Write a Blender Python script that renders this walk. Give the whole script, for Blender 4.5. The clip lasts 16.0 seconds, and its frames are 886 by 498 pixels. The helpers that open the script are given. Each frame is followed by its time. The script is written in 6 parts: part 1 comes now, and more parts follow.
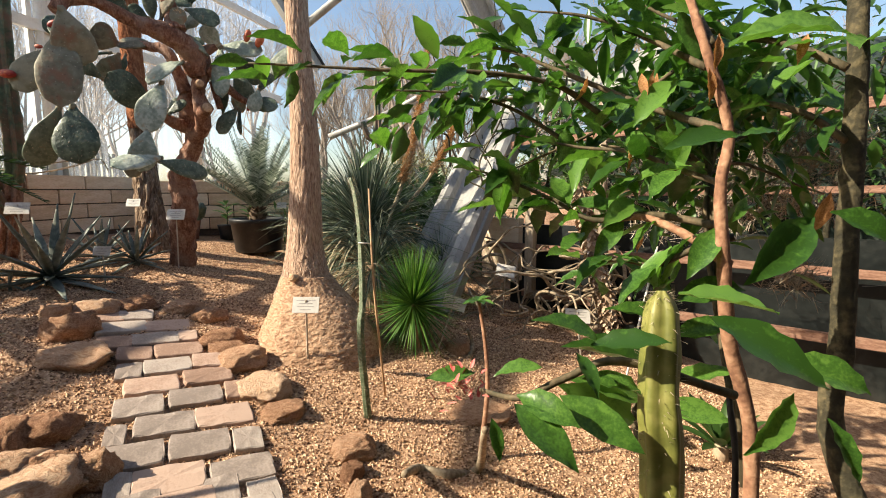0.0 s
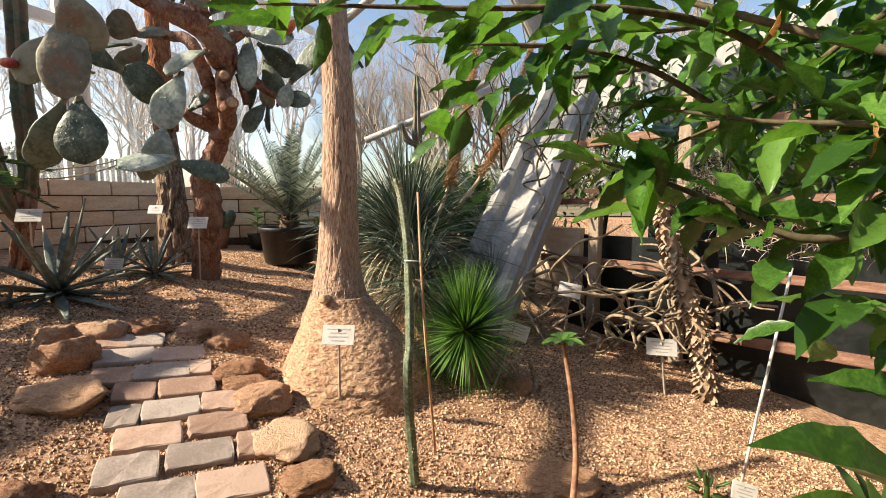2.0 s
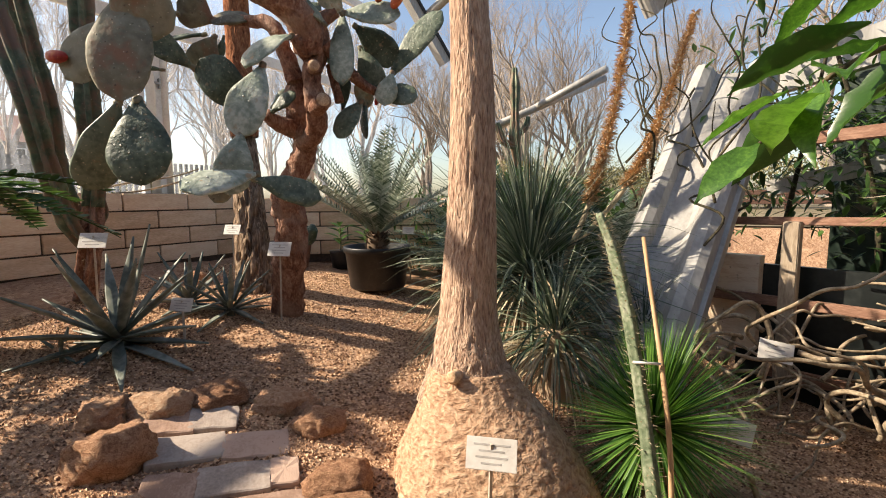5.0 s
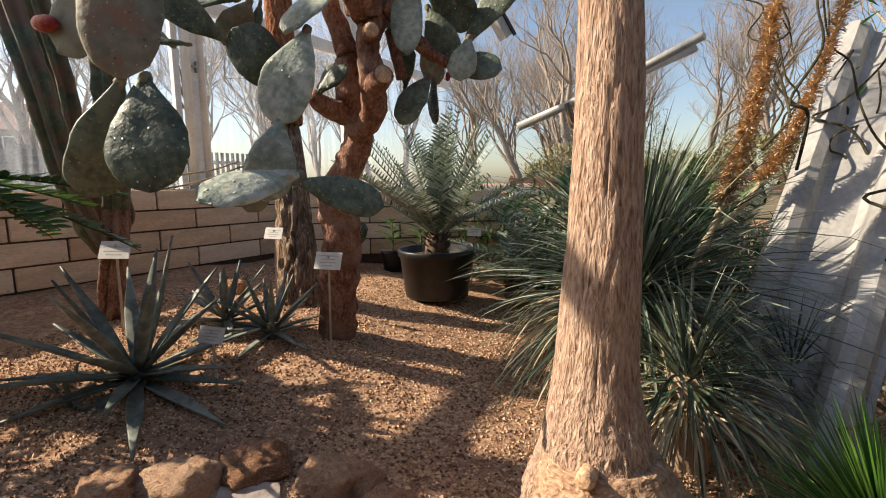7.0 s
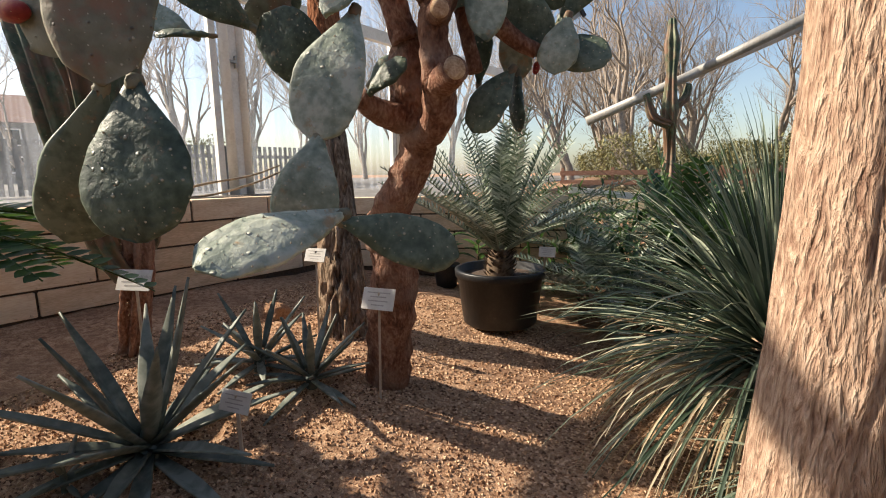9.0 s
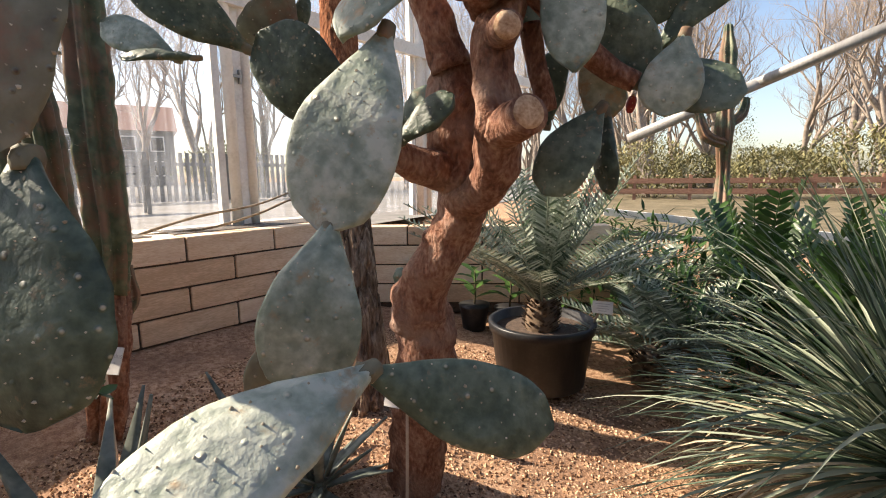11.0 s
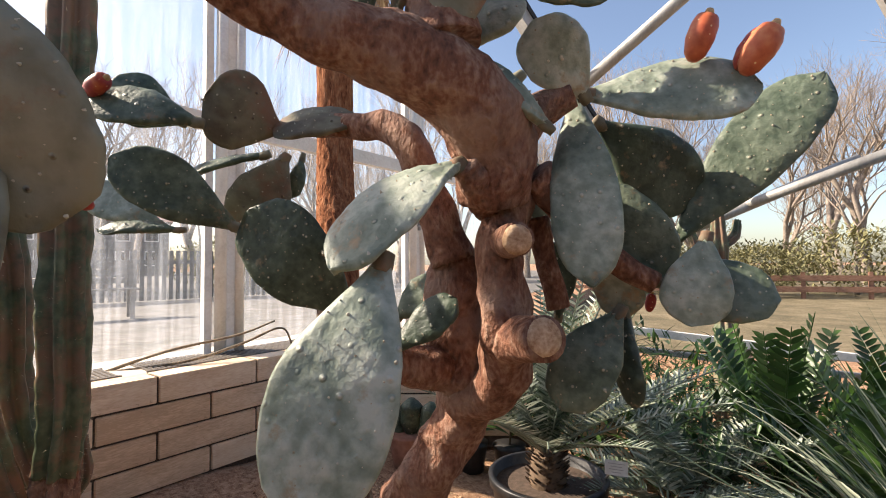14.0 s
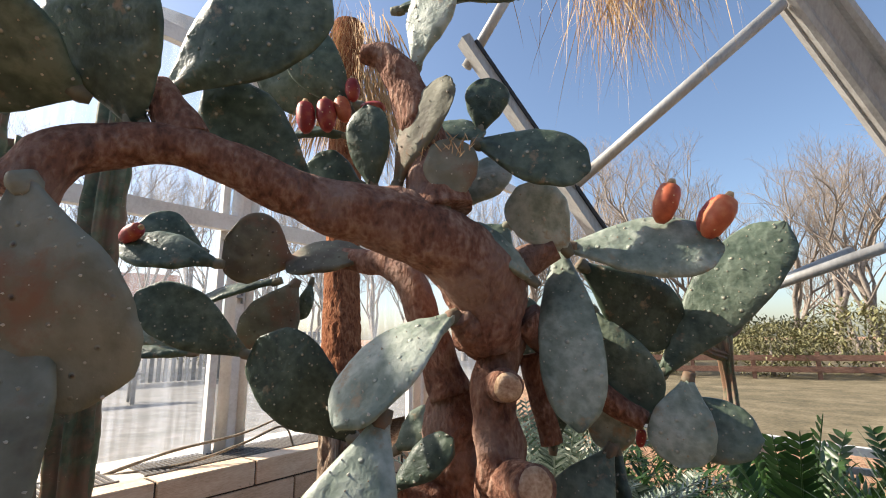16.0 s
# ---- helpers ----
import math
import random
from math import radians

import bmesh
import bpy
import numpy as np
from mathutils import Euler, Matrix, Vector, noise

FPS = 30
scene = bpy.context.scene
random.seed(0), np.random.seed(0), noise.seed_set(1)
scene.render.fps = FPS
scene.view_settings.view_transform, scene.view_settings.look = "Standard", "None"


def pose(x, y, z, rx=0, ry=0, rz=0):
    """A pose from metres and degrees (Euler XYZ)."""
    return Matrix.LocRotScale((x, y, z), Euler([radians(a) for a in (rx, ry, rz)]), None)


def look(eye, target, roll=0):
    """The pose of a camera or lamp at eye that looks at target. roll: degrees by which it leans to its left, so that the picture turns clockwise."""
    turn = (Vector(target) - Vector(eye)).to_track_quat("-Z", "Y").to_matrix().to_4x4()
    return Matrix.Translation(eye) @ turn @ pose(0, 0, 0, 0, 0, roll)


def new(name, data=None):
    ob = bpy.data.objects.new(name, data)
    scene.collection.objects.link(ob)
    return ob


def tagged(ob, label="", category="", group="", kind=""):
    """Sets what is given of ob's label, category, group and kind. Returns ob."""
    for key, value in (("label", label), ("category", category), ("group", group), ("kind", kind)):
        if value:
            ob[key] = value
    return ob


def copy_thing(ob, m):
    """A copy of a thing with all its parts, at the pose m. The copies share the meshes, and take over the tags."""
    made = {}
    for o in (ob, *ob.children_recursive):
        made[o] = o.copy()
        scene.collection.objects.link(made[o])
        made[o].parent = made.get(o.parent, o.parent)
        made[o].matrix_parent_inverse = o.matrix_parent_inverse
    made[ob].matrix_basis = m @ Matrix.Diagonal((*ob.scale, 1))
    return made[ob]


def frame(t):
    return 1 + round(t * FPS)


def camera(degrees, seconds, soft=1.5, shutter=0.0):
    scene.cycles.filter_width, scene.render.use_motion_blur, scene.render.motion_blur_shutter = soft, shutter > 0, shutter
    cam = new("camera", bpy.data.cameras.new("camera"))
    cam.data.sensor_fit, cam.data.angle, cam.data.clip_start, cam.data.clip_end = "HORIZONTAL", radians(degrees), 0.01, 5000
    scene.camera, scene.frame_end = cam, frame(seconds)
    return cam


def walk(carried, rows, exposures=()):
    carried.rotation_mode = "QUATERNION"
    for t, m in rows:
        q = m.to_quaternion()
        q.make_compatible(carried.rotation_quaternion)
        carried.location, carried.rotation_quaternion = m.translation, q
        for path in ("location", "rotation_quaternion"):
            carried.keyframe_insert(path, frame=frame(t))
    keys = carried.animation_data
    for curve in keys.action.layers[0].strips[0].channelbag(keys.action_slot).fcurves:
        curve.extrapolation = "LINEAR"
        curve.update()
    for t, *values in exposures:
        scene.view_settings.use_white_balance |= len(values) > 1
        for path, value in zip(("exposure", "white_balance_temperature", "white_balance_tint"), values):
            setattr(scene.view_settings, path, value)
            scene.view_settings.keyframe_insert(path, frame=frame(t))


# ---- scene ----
cam = camera(86.1, 16.0, 1.0)
METRES, EYE, TILT, LEAN, TURN = 3.6, 1.3, -7.0, 0.0, 0.0
ROWS = [
    (0.0, 0.0, 0.0, 0.0, -0.0, -0.0, 0.0),
    (0.5, -0.0121, 0.042, 0.0041, 1.41, 0.28, -0.18),
    (1.0, -0.0224, 0.0857, 0.0089, 2.64, 0.7, -0.29),
    (1.5, -0.0301, 0.1153, 0.0125, 3.3, 0.87, -0.42),
    (2.0, -0.0409, 0.1444, 0.0136, 3.89, 0.9, -0.49),
    (2.5, -0.061, 0.1755, 0.0177, 4.63, 0.9, -0.61),
    (3.0, -0.0904, 0.2173, 0.0262, 5.69, 1.02, -0.76),
    (3.5, -0.1158, 0.2499, 0.0403, 7.04, 1.21, -0.89),
    (4.0, -0.1394, 0.2807, 0.0544, 8.68, 1.24, -1.02),
    (6.5, -0.2385, 0.4569, 0.097, 15.17, -0.62, -1.33),
    (7.0, -0.2666, 0.4881, 0.1102, 16.46, -1.11, -1.38),
    (7.5, -0.289, 0.5113, 0.1239, 17.94, -1.46, -1.43),
    (8.0, -0.3076, 0.5382, 0.1362, 19.5, -1.79, -1.51),
    (10.5, -0.3966, 0.6875, 0.2018, 22.95, -3.08, -2.12),
    (11.0, -0.4171, 0.7037, 0.2211, 23.11, -2.26, -2.15),
    (11.5, -0.4275, 0.7113, 0.2377, 23.27, -1.2, -2.16),
    (12.0, -0.4332, 0.7209, 0.2518, 23.4, 0.23, -2.24),
    (12.5, -0.4356, 0.727, 0.2627, 23.24, 1.8, -2.24),
    (13.0, -0.4382, 0.7303, 0.2744, 22.8, 3.83, -2.24),
    (13.5, -0.4393, 0.7299, 0.2844, 22.38, 5.92, -2.25),
    (14.0, -0.4378, 0.7299, 0.2953, 22.08, 8.35, -2.27),
    (14.5, -0.4334, 0.7279, 0.3061, 22.0, 10.68, -2.28),
    (15.0, -0.4283, 0.7209, 0.3165, 22.19, 13.07, -2.29),
    (15.5, -0.4252, 0.7119, 0.3237, 22.42, 15.18, -2.26),
    (16.0, -0.4219, 0.7018, 0.3304, 22.79, 17.2, -2.31),
]
walk(cam, [(t, pose(0, 0, EYE, TILT, LEAN, TURN) @ pose(METRES * x, METRES * y, METRES * z, 90 + pitch, roll, yaw)) for t, x, y, z, yaw, pitch, roll in ROWS],
     [(0.0, 1.1, 6800, 7), (4.0, 1.15, 7000, 12), (7.0, 0.8, 6900, 12), (8.2, 0.8, 6750, 10), (10.5, 1.08, 6900, 14), (12.2, 1.5, 6900, 14), (14.0, 1.15, 6800, 15), (16.0, 1.0, 6350, 11)])

# ---- light ----
SUN_DIR = Vector((-0.76, -0.16, 0.57)).normalized()
world = bpy.data.worlds.new("daylight")
scene.world = world
world.use_nodes = True
wn, wl = world.node_tree.nodes, world.node_tree.links
sky = wn.new("ShaderNodeTexSky")
sky.sky_type, sky.sun_disc = 'NISHITA', False
sky.sun_elevation = math.asin(SUN_DIR.z)
sky.sun_rotation = math.atan2(SUN_DIR.x, SUN_DIR.y)
sky.air_density, sky.dust_density = 1.0, 1.4
wl.new(sky.outputs[0], wn["Background"].inputs[0])
wn["Background"].inputs[1].default_value = 0.102
sun = new("sun", bpy.data.lights.new("sun", 'SUN'))
sun.data.energy, sun.data.angle, sun.data.color = 5.0, radians(0.6), (1.0, 0.90, 0.74)
sun.matrix_world = look(SUN_DIR * 40, (0, 0, 0))

# ---- materials ----


def material(name, stops, scale=20.0, rough=0.75, bump=0.3, fine=4.0, metal=0.0, stretch=(1, 1, 1), vary=0.0,
             dots=None, distort=0.6, island=0.0, through_light=0.0, dist=0.01, patch=None, spec=0.4):
    """Noise at two scales through a colour ramp, with bump. stops: (position, colour). dots: (cell size, colour, size)."""
    m = bpy.data.materials.new(name)
    m.use_nodes = True
    nt = m.node_tree
    n, l = nt.nodes, nt.links
    b = n["Principled BSDF"]
    tc = n.new("ShaderNodeTexCoord")
    mp = n.new("ShaderNodeMapping")
    mp.inputs["Scale"].default_value = stretch
    l.new(tc.outputs["Object"], mp.inputs["Vector"])
    big = n.new("ShaderNodeTexNoise")
    big.inputs["Scale"].default_value, big.inputs["Detail"].default_value = scale, 6
    big.inputs["Distortion"].default_value = distort
    l.new(mp.outputs[0], big.inputs["Vector"])
    sm = n.new("ShaderNodeTexNoise")
    sm.inputs["Scale"].default_value, sm.inputs["Detail"].default_value = scale * fine, 5
    l.new(mp.outputs[0], sm.inputs["Vector"])
    mix = n.new("ShaderNodeMath")
    mix.operation = 'MULTIPLY_ADD'
    l.new(sm.outputs["Fac"], mix.inputs[0])
    mix.inputs[1].default_value = 0.45
    half = n.new("ShaderNodeMath")
    half.operation = 'MULTIPLY'
    half.inputs[1].default_value = 0.6
    l.new(big.outputs["Fac"], half.inputs[0])
    l.new(half.outputs[0], mix.inputs[2])
    ramp = n.new("ShaderNodeValToRGB")
    el = ramp.color_ramp.elements
    while len(el) < len(stops):
        el.new(0.5)
    for e, (p, c) in zip(el, stops):
        e.position, e.color = p, (*c, 1)
    fac = mix.outputs[0]
    if island:
        geo = n.new("ShaderNodeNewGeometry")
        gi = n.new("ShaderNodeMath")
        gi.operation = 'MULTIPLY_ADD'
        l.new(geo.outputs["Random Per Island"], gi.inputs[0])
        gi.inputs[1].default_value, gi.inputs[2].default_value = island, 0.52 - island / 2
        fac = gi.outputs[0]
    if vary:
        info = n.new("ShaderNodeObjectInfo")
        sh = n.new("ShaderNodeMath")
        sh.operation = 'MULTIPLY_ADD'
        l.new(info.outputs["Random"], sh.inputs[0])
        sh.inputs[1].default_value = vary
        l.new(fac, sh.inputs[2])
        su = n.new("ShaderNodeMath")
        su.operation = 'SUBTRACT'
        l.new(sh.outputs[0], su.inputs[0])
        su.inputs[1].default_value = vary / 2
        fac = su.outputs[0]
    l.new(fac, ramp.inputs[0])
    col = ramp.outputs[0]
    if patch:
        pn = n.new("ShaderNodeTexNoise")
        pn.inputs["Scale"].default_value, pn.inputs["Detail"].default_value = patch[0], 8
        pn.inputs["Roughness"].default_value = 0.65
        l.new(tc.outputs["Object"], pn.inputs["Vector"])
        pr = n.new("ShaderNodeValToRGB")
        pr.color_ramp.elements[0].position, pr.color_ramp.elements[1].position = patch[2], patch[3]
        l.new(pn.outputs["Fac"], pr.inputs[0])
        px = n.new("ShaderNodeMixRGB")
        l.new(pr.outputs[0], px.inputs[0])
        l.new(col, px.inputs[1])
        px.inputs[2].default_value = (*patch[1], 1)
        col = px.outputs[0]
    height = mix.outputs[0]
    if dots:
        v = n.new("ShaderNodeTexVoronoi")
        v.inputs["Scale"].default_value = 1 / dots[0]
        v.inputs["Randomness"].default_value = 0.35
        l.new(tc.outputs["Object"], v.inputs["Vector"])
        dr = n.new("ShaderNodeValToRGB")
        dr.color_ramp.elements[0].position, dr.color_ramp.elements[0].color = dots[2] * 0.5, (1, 1, 1, 1)
        dr.color_ramp.elements[1].position, dr.color_ramp.elements[1].color = dots[2], (0, 0, 0, 1)
        l.new(v.outputs["Distance"], dr.inputs[0])
        mx = n.new("ShaderNodeMixRGB")
        l.new(dr.outputs[0], mx.inputs[0])
        l.new(col, mx.inputs[1])
        mx.inputs[2].default_value = (*dots[1], 1)
        col = mx.outputs[0]
        wide = n.new("ShaderNodeValToRGB")
        wide.color_ramp.elements[0].position, wide.color_ramp.elements[0].color = 0.0, (1, 1, 1, 1)
        wide.color_ramp.elements[1].position, wide.color_ramp.elements[1].color = dots[2] * 1.5, (0, 0, 0, 1)
        l.new(v.outputs["Distance"], wide.inputs[0])
        ad = n.new("ShaderNodeMath")
        ad.operation = 'MULTIPLY_ADD'
        l.new(wide.outputs[0], ad.inputs[0])
        ad.inputs[1].default_value = 0.5
        l.new(height, ad.inputs[2])
        height = ad.outputs[0]
    l.new(col, b.inputs["Base Color"])
    b.inputs["Roughness"].default_value, b.inputs["Metallic"].default_value = rough, metal
    b.inputs["Specular IOR Level"].default_value = spec
    if bump:
        bp = n.new("ShaderNodeBump")
        bp.inputs["Strength"].default_value, bp.inputs["Distance"].default_value = bump, dist
        l.new(height, bp.inputs["Height"])
        l.new(bp.outputs[0], b.inputs["Normal"])
    if through_light:
        tr = n.new("ShaderNodeBsdfTranslucent")
        br = n.new("ShaderNodeMixRGB")
        br.blend_type, br.inputs[0].default_value = 'MULTIPLY', 0.0
        l.new(col, br.inputs[1])
        hs = n.new("ShaderNodeHueSaturation")
        hs.inputs["Value"].default_value, hs.inputs["Saturation"].default_value = 2.4, 1.1
        l.new(br.outputs[0], hs.inputs["Color"])
        l.new(hs.outputs[0], tr.inputs[0])
        ms = n.new("ShaderNodeMixShader")
        ms.inputs[0].default_value = through_light
        l.new(b.outputs[0], ms.inputs[1])
        l.new(tr.outputs[0], ms.inputs[2])
        l.new(ms.outputs[0], n["Material Output"].inputs[0])
    return m


def ramp3(a, b, c):
    return [(0.36, a), (0.52, b), (0.68, c)]


GRAVEL = material("sandy gravel", ramp3((0.16, 0.08, 0.047), (0.40, 0.24, 0.145), (0.62, 0.42, 0.28)), 34, 0.95, 1.0, 5.0, dist=0.012,
                  patch=(2.2, (0.23, 0.13, 0.085), 0.48, 0.72), spec=0.15)
PEBBLE = material("loose gravel grains", ramp3((0.13, 0.065, 0.038), (0.46, 0.275, 0.16), (0.70, 0.485, 0.32)), 60, 0.9, 0.2, spec=0.2, distort=0, island=0.42)
SANDSTONE = material("sandstone paver", ramp3((0.29, 0.185, 0.135), (0.40, 0.265, 0.20), (0.49, 0.345, 0.27)), 14, 0.9, 0.35, 6, vary=0.5, dist=0.006, spec=0.2)
PAVER_GREY = material("greyish sandstone paver", ramp3((0.25, 0.20, 0.17), (0.34, 0.275, 0.235), (0.43, 0.36, 0.31)), 14, 0.9, 0.35, 6, vary=0.3, dist=0.006, spec=0.2)
ROCK = material("ochre sandstone rock", ramp3((0.28, 0.14, 0.08), (0.50, 0.28, 0.165), (0.64, 0.44, 0.30)), 14, 0.92, 1.0, 5, vary=0.3, dist=0.03, spec=0.2, distort=1.2)
TRAVERTINE = material("travertine", ramp3((0.56, 0.39, 0.25), (0.72, 0.53, 0.36), (0.82, 0.66, 0.49)), 5, 0.8, 0.5, 7, stretch=(1, 1, 5), vary=0.25, dist=0.008,
                      patch=(26, (0.34, 0.22, 0.13), 0.62, 0.72))
JOINT = material("dark mortar", ramp3((0.05, 0.035, 0.025), (0.08, 0.055, 0.04), (0.12, 0.08, 0.06)), 40, 0.95, 0.4)
CONCRETE = material("pale concrete ledge", ramp3((0.46, 0.40, 0.33), (0.58, 0.51, 0.43), (0.66, 0.60, 0.52)), 8, 0.9, 0.3, 6)
ALU = material("dusty aluminium", ramp3((0.27, 0.26, 0.245), (0.35, 0.34, 0.32), (0.43, 0.415, 0.39)), 5, 0.5, 0.02, 9, stretch=(1, 1, 0.25), metal=0.15, dist=0.002,
               patch=(7, (0.34, 0.31, 0.27), 0.55, 0.8))
WHITE_PAINT = material("off-white painted metal", ramp3((0.62, 0.59, 0.54), (0.74, 0.71, 0.66), (0.80, 0.78, 0.74)), 6, 0.5, 0.05, 9, dist=0.002)
STEEL = material("dark grating steel", ramp3((0.10, 0.09, 0.08), (0.16, 0.145, 0.13), (0.24, 0.21, 0.18)), 20, 0.6, 0.2, metal=0.4)
RUBBER = material("black gasket", ramp3((0.015, 0.015, 0.016), (0.022, 0.022, 0.024), (0.035, 0.035, 0.036)), 20, 0.6, 0.1)
BLACK_PLASTIC = material("black plastic", ramp3((0.010, 0.010, 0.011), (0.016, 0.016, 0.017), (0.03, 0.028, 0.027)), 12, 0.42, 0.15, 6, dist=0.003)
LINER = material("black pond liner", ramp3((0.006, 0.008, 0.008), (0.010, 0.013, 0.013), (0.022, 0.025, 0.024)), 6, 0.38, 0.3, 4, dist=0.01)
TIMBER = material("weathered reddish timber", ramp3((0.14, 0.07, 0.045), (0.23, 0.12, 0.08), (0.33, 0.195, 0.135)), 9, 0.8, 0.4, 5, stretch=(1, 1, 6), dist=0.006)
PALE_TIMBER = material("bleached timber", ramp3((0.22, 0.165, 0.115), (0.32, 0.25, 0.18), (0.42, 0.34, 0.26)), 9, 0.85, 0.4, 5, stretch=(4, 4, 0.6), dist=0.006)
PALM_BARK = material("fissured pale bark", ramp3((0.20, 0.11, 0.075), (0.47, 0.315, 0.225), (0.64, 0.475, 0.36)), 34, 0.92, 1.0, 3, stretch=(1.5, 1.5, 0.3), distort=2.0, dist=0.03, spec=0.15)
BULB_BARK = material("cracked caudex bark", ramp3((0.22, 0.115, 0.068), (0.41, 0.255, 0.16), (0.56, 0.385, 0.26)), 26, 0.92, 1.0, 3, stretch=(0.7, 0.7, 1.2), distort=2.0, dist=0.02, spec=0.15)
CACTUS_BARK = material("reddish corky bark", ramp3((0.085, 0.036, 0.024), (0.22, 0.10, 0.062), (0.38, 0.235, 0.165)), 15, 0.85, 1.0, 6, stretch=(1.2, 1.2, 0.7), distort=1.4, dist=0.022, spec=0.25,
                       patch=(5, (0.30, 0.20, 0.155), 0.50, 0.68))
CUT_WOOD = material("dry cut face", ramp3((0.30, 0.16, 0.085), (0.50, 0.32, 0.19), (0.66, 0.48, 0.32)), 40, 0.9, 0.8, 4, dist=0.006)
RED_BARK = material("shaggy red palm trunk", ramp3((0.09, 0.028, 0.014), (0.25, 0.095, 0.045), (0.40, 0.19, 0.10)), 30, 0.95, 1.0, 3, stretch=(1.4, 1.4, 0.4), dist=0.03, spec=0.1)
GNARL_BARK = material("gnarled grey-brown bark", ramp3((0.09, 0.055, 0.035), (0.26, 0.18, 0.125), (0.46, 0.36, 0.27)), 16, 0.95, 1.0, 3, stretch=(1.6, 1.6, 0.3), distort=2.2, dist=0.03, spec=0.15)
STRAW = material("dry straw fronds", ramp3((0.32, 0.18, 0.08), (0.52, 0.34, 0.17), (0.68, 0.49, 0.28)), 6, 0.8, 0.1, vary=0.1, island=0.34)
PAD = material("waxy blue-green cactus skin", ramp3((0.030, 0.046, 0.030), (0.072, 0.10, 0.066), (0.155, 0.19, 0.135)), 11, 0.48, 0.55, 5, vary=0.22,
               dots=(0.032, (0.40, 0.37, 0.27), 0.13), dist=0.013, patch=(16, (0.23, 0.17, 0.10), 0.60, 0.68))
PAD_PALE = material("pale glaucous cactus skin", ramp3((0.11, 0.142, 0.105), (0.24, 0.285, 0.222), (0.45, 0.48, 0.40)), 9, 0.5, 0.6, 5, vary=0.15,
                    dots=(0.032, (0.50, 0.48, 0.38), 0.13), dist=0.016, patch=(13, (0.33, 0.24, 0.14), 0.60, 0.70))
PAD_OLD = material("old corky cactus pad", ramp3((0.10, 0.085, 0.055), (0.175, 0.165, 0.11), (0.25, 0.24, 0.175)), 9, 0.7, 0.7, 3, vary=0.2,
                   dots=(0.034, (0.10, 0.07, 0.05), 0.10), dist=0.014, patch=(6, (0.22, 0.125, 0.075), 0.52, 0.64))
AREOLE = material("felted areole", ramp3((0.30, 0.24, 0.16), (0.48, 0.43, 0.33), (0.62, 0.58, 0.47)), 40, 0.9, 0, island=0.3)
FRUIT = material("ripe red cactus fruit", ramp3((0.20, 0.016, 0.02), (0.33, 0.035, 0.03), (0.48, 0.13, 0.05)), 14, 0.5, 0.3, dots=(0.014, (0.6, 0.42, 0.2), 0.14), dist=0.004)
FRUIT_ORANGE = material("orange-red cactus fruit", ramp3((0.36, 0.07, 0.03), (0.52, 0.13, 0.05), (0.62, 0.24, 0.10)), 14, 0.5, 0.3, dots=(0.016, (0.7, 0.5, 0.25), 0.14), dist=0.004)
COLUMN = material("dark green ribbed cactus", ramp3((0.04, 0.055, 0.03), (0.085, 0.11, 0.06), (0.19, 0.20, 0.12)), 7, 0.6, 0.6, 4, patch=(6, (0.20, 0.115, 0.07), 0.44, 0.58))
YELLOW_CACTUS = material("yellow-green cactus", ramp3((0.07, 0.08, 0.02), (0.15, 0.155, 0.035), (0.27, 0.25, 0.08)), 7, 0.5, 0.3, 4, patch=(6, (0.24, 0.17, 0.07), 0.6, 0.72))
AGAVE = material("grey-green agave leaf", ramp3((0.07, 0.088, 0.072), (0.14, 0.16, 0.132), (0.27, 0.285, 0.24)), 8, 0.5, 0.2, 4, stretch=(1, 1, 1), vary=0.2, dist=0.004)
SPIKY = material("bright green rosette leaf", ramp3((0.035, 0.095, 0.018), (0.075, 0.17, 0.03), (0.16, 0.28, 0.06)), 7, 0.42, 0.1, through_light=0.2, island=0.34)
GRASSY = material("narrow blue-green leaf", ramp3((0.025, 0.045, 0.026), (0.085, 0.12, 0.078), (0.33, 0.36, 0.26)), 5, 0.5, 0.1, through_light=0.15, island=0.34)
GRASS_DRY = material("dry hanging leaf", ramp3((0.22, 0.17, 0.10), (0.38, 0.31, 0.20), (0.54, 0.46, 0.33)), 6, 0.75, 0.1, through_light=0.1, island=0.34)
CYCAD = material("silver-green cycad leaflet", ramp3((0.05, 0.08, 0.045), (0.20, 0.24, 0.175), (0.48, 0.52, 0.43)), 12, 0.45, 0.1, through_light=0.1, island=0.34)
LEAF = material("glossy broad leaf", ramp3((0.026, 0.068, 0.012), (0.050, 0.120, 0.020), (0.098, 0.20, 0.036)), 6, 0.3, 0.2, 5, vary=0.45, through_light=0.24, dist=0.004, spec=0.35)
LEAF_DARK = material("dark fern leaflet", ramp3((0.018, 0.045, 0.012), (0.04, 0.085, 0.02), (0.075, 0.15, 0.035)), 8, 0.38, 0.1, vary=0.2, through_light=0.15, island=0.34)
DEAD_LEAF = material("withered brown leaf", ramp3((0.22, 0.09, 0.03), (0.38, 0.18, 0.07), (0.52, 0.30, 0.14)), 20, 0.8, 0.4, through_light=0.2)
TWIG = material("green-brown twig", ramp3((0.04, 0.036, 0.018), (0.085, 0.065, 0.035), (0.16, 0.115, 0.065)), 20, 0.8, 0.5, stretch=(1, 1, 0.4))
BROWN_STEM = material("brown shrub stem", ramp3((0.13, 0.06, 0.035), (0.26, 0.13, 0.075), (0.40, 0.23, 0.14)), 16, 0.85, 0.7, dist=0.01)
MOSSY = material("dark mossy stem", ramp3((0.018, 0.016, 0.009), (0.04, 0.034, 0.018), (0.12, 0.095, 0.05)), 14, 0.9, 0.8, dist=0.015)
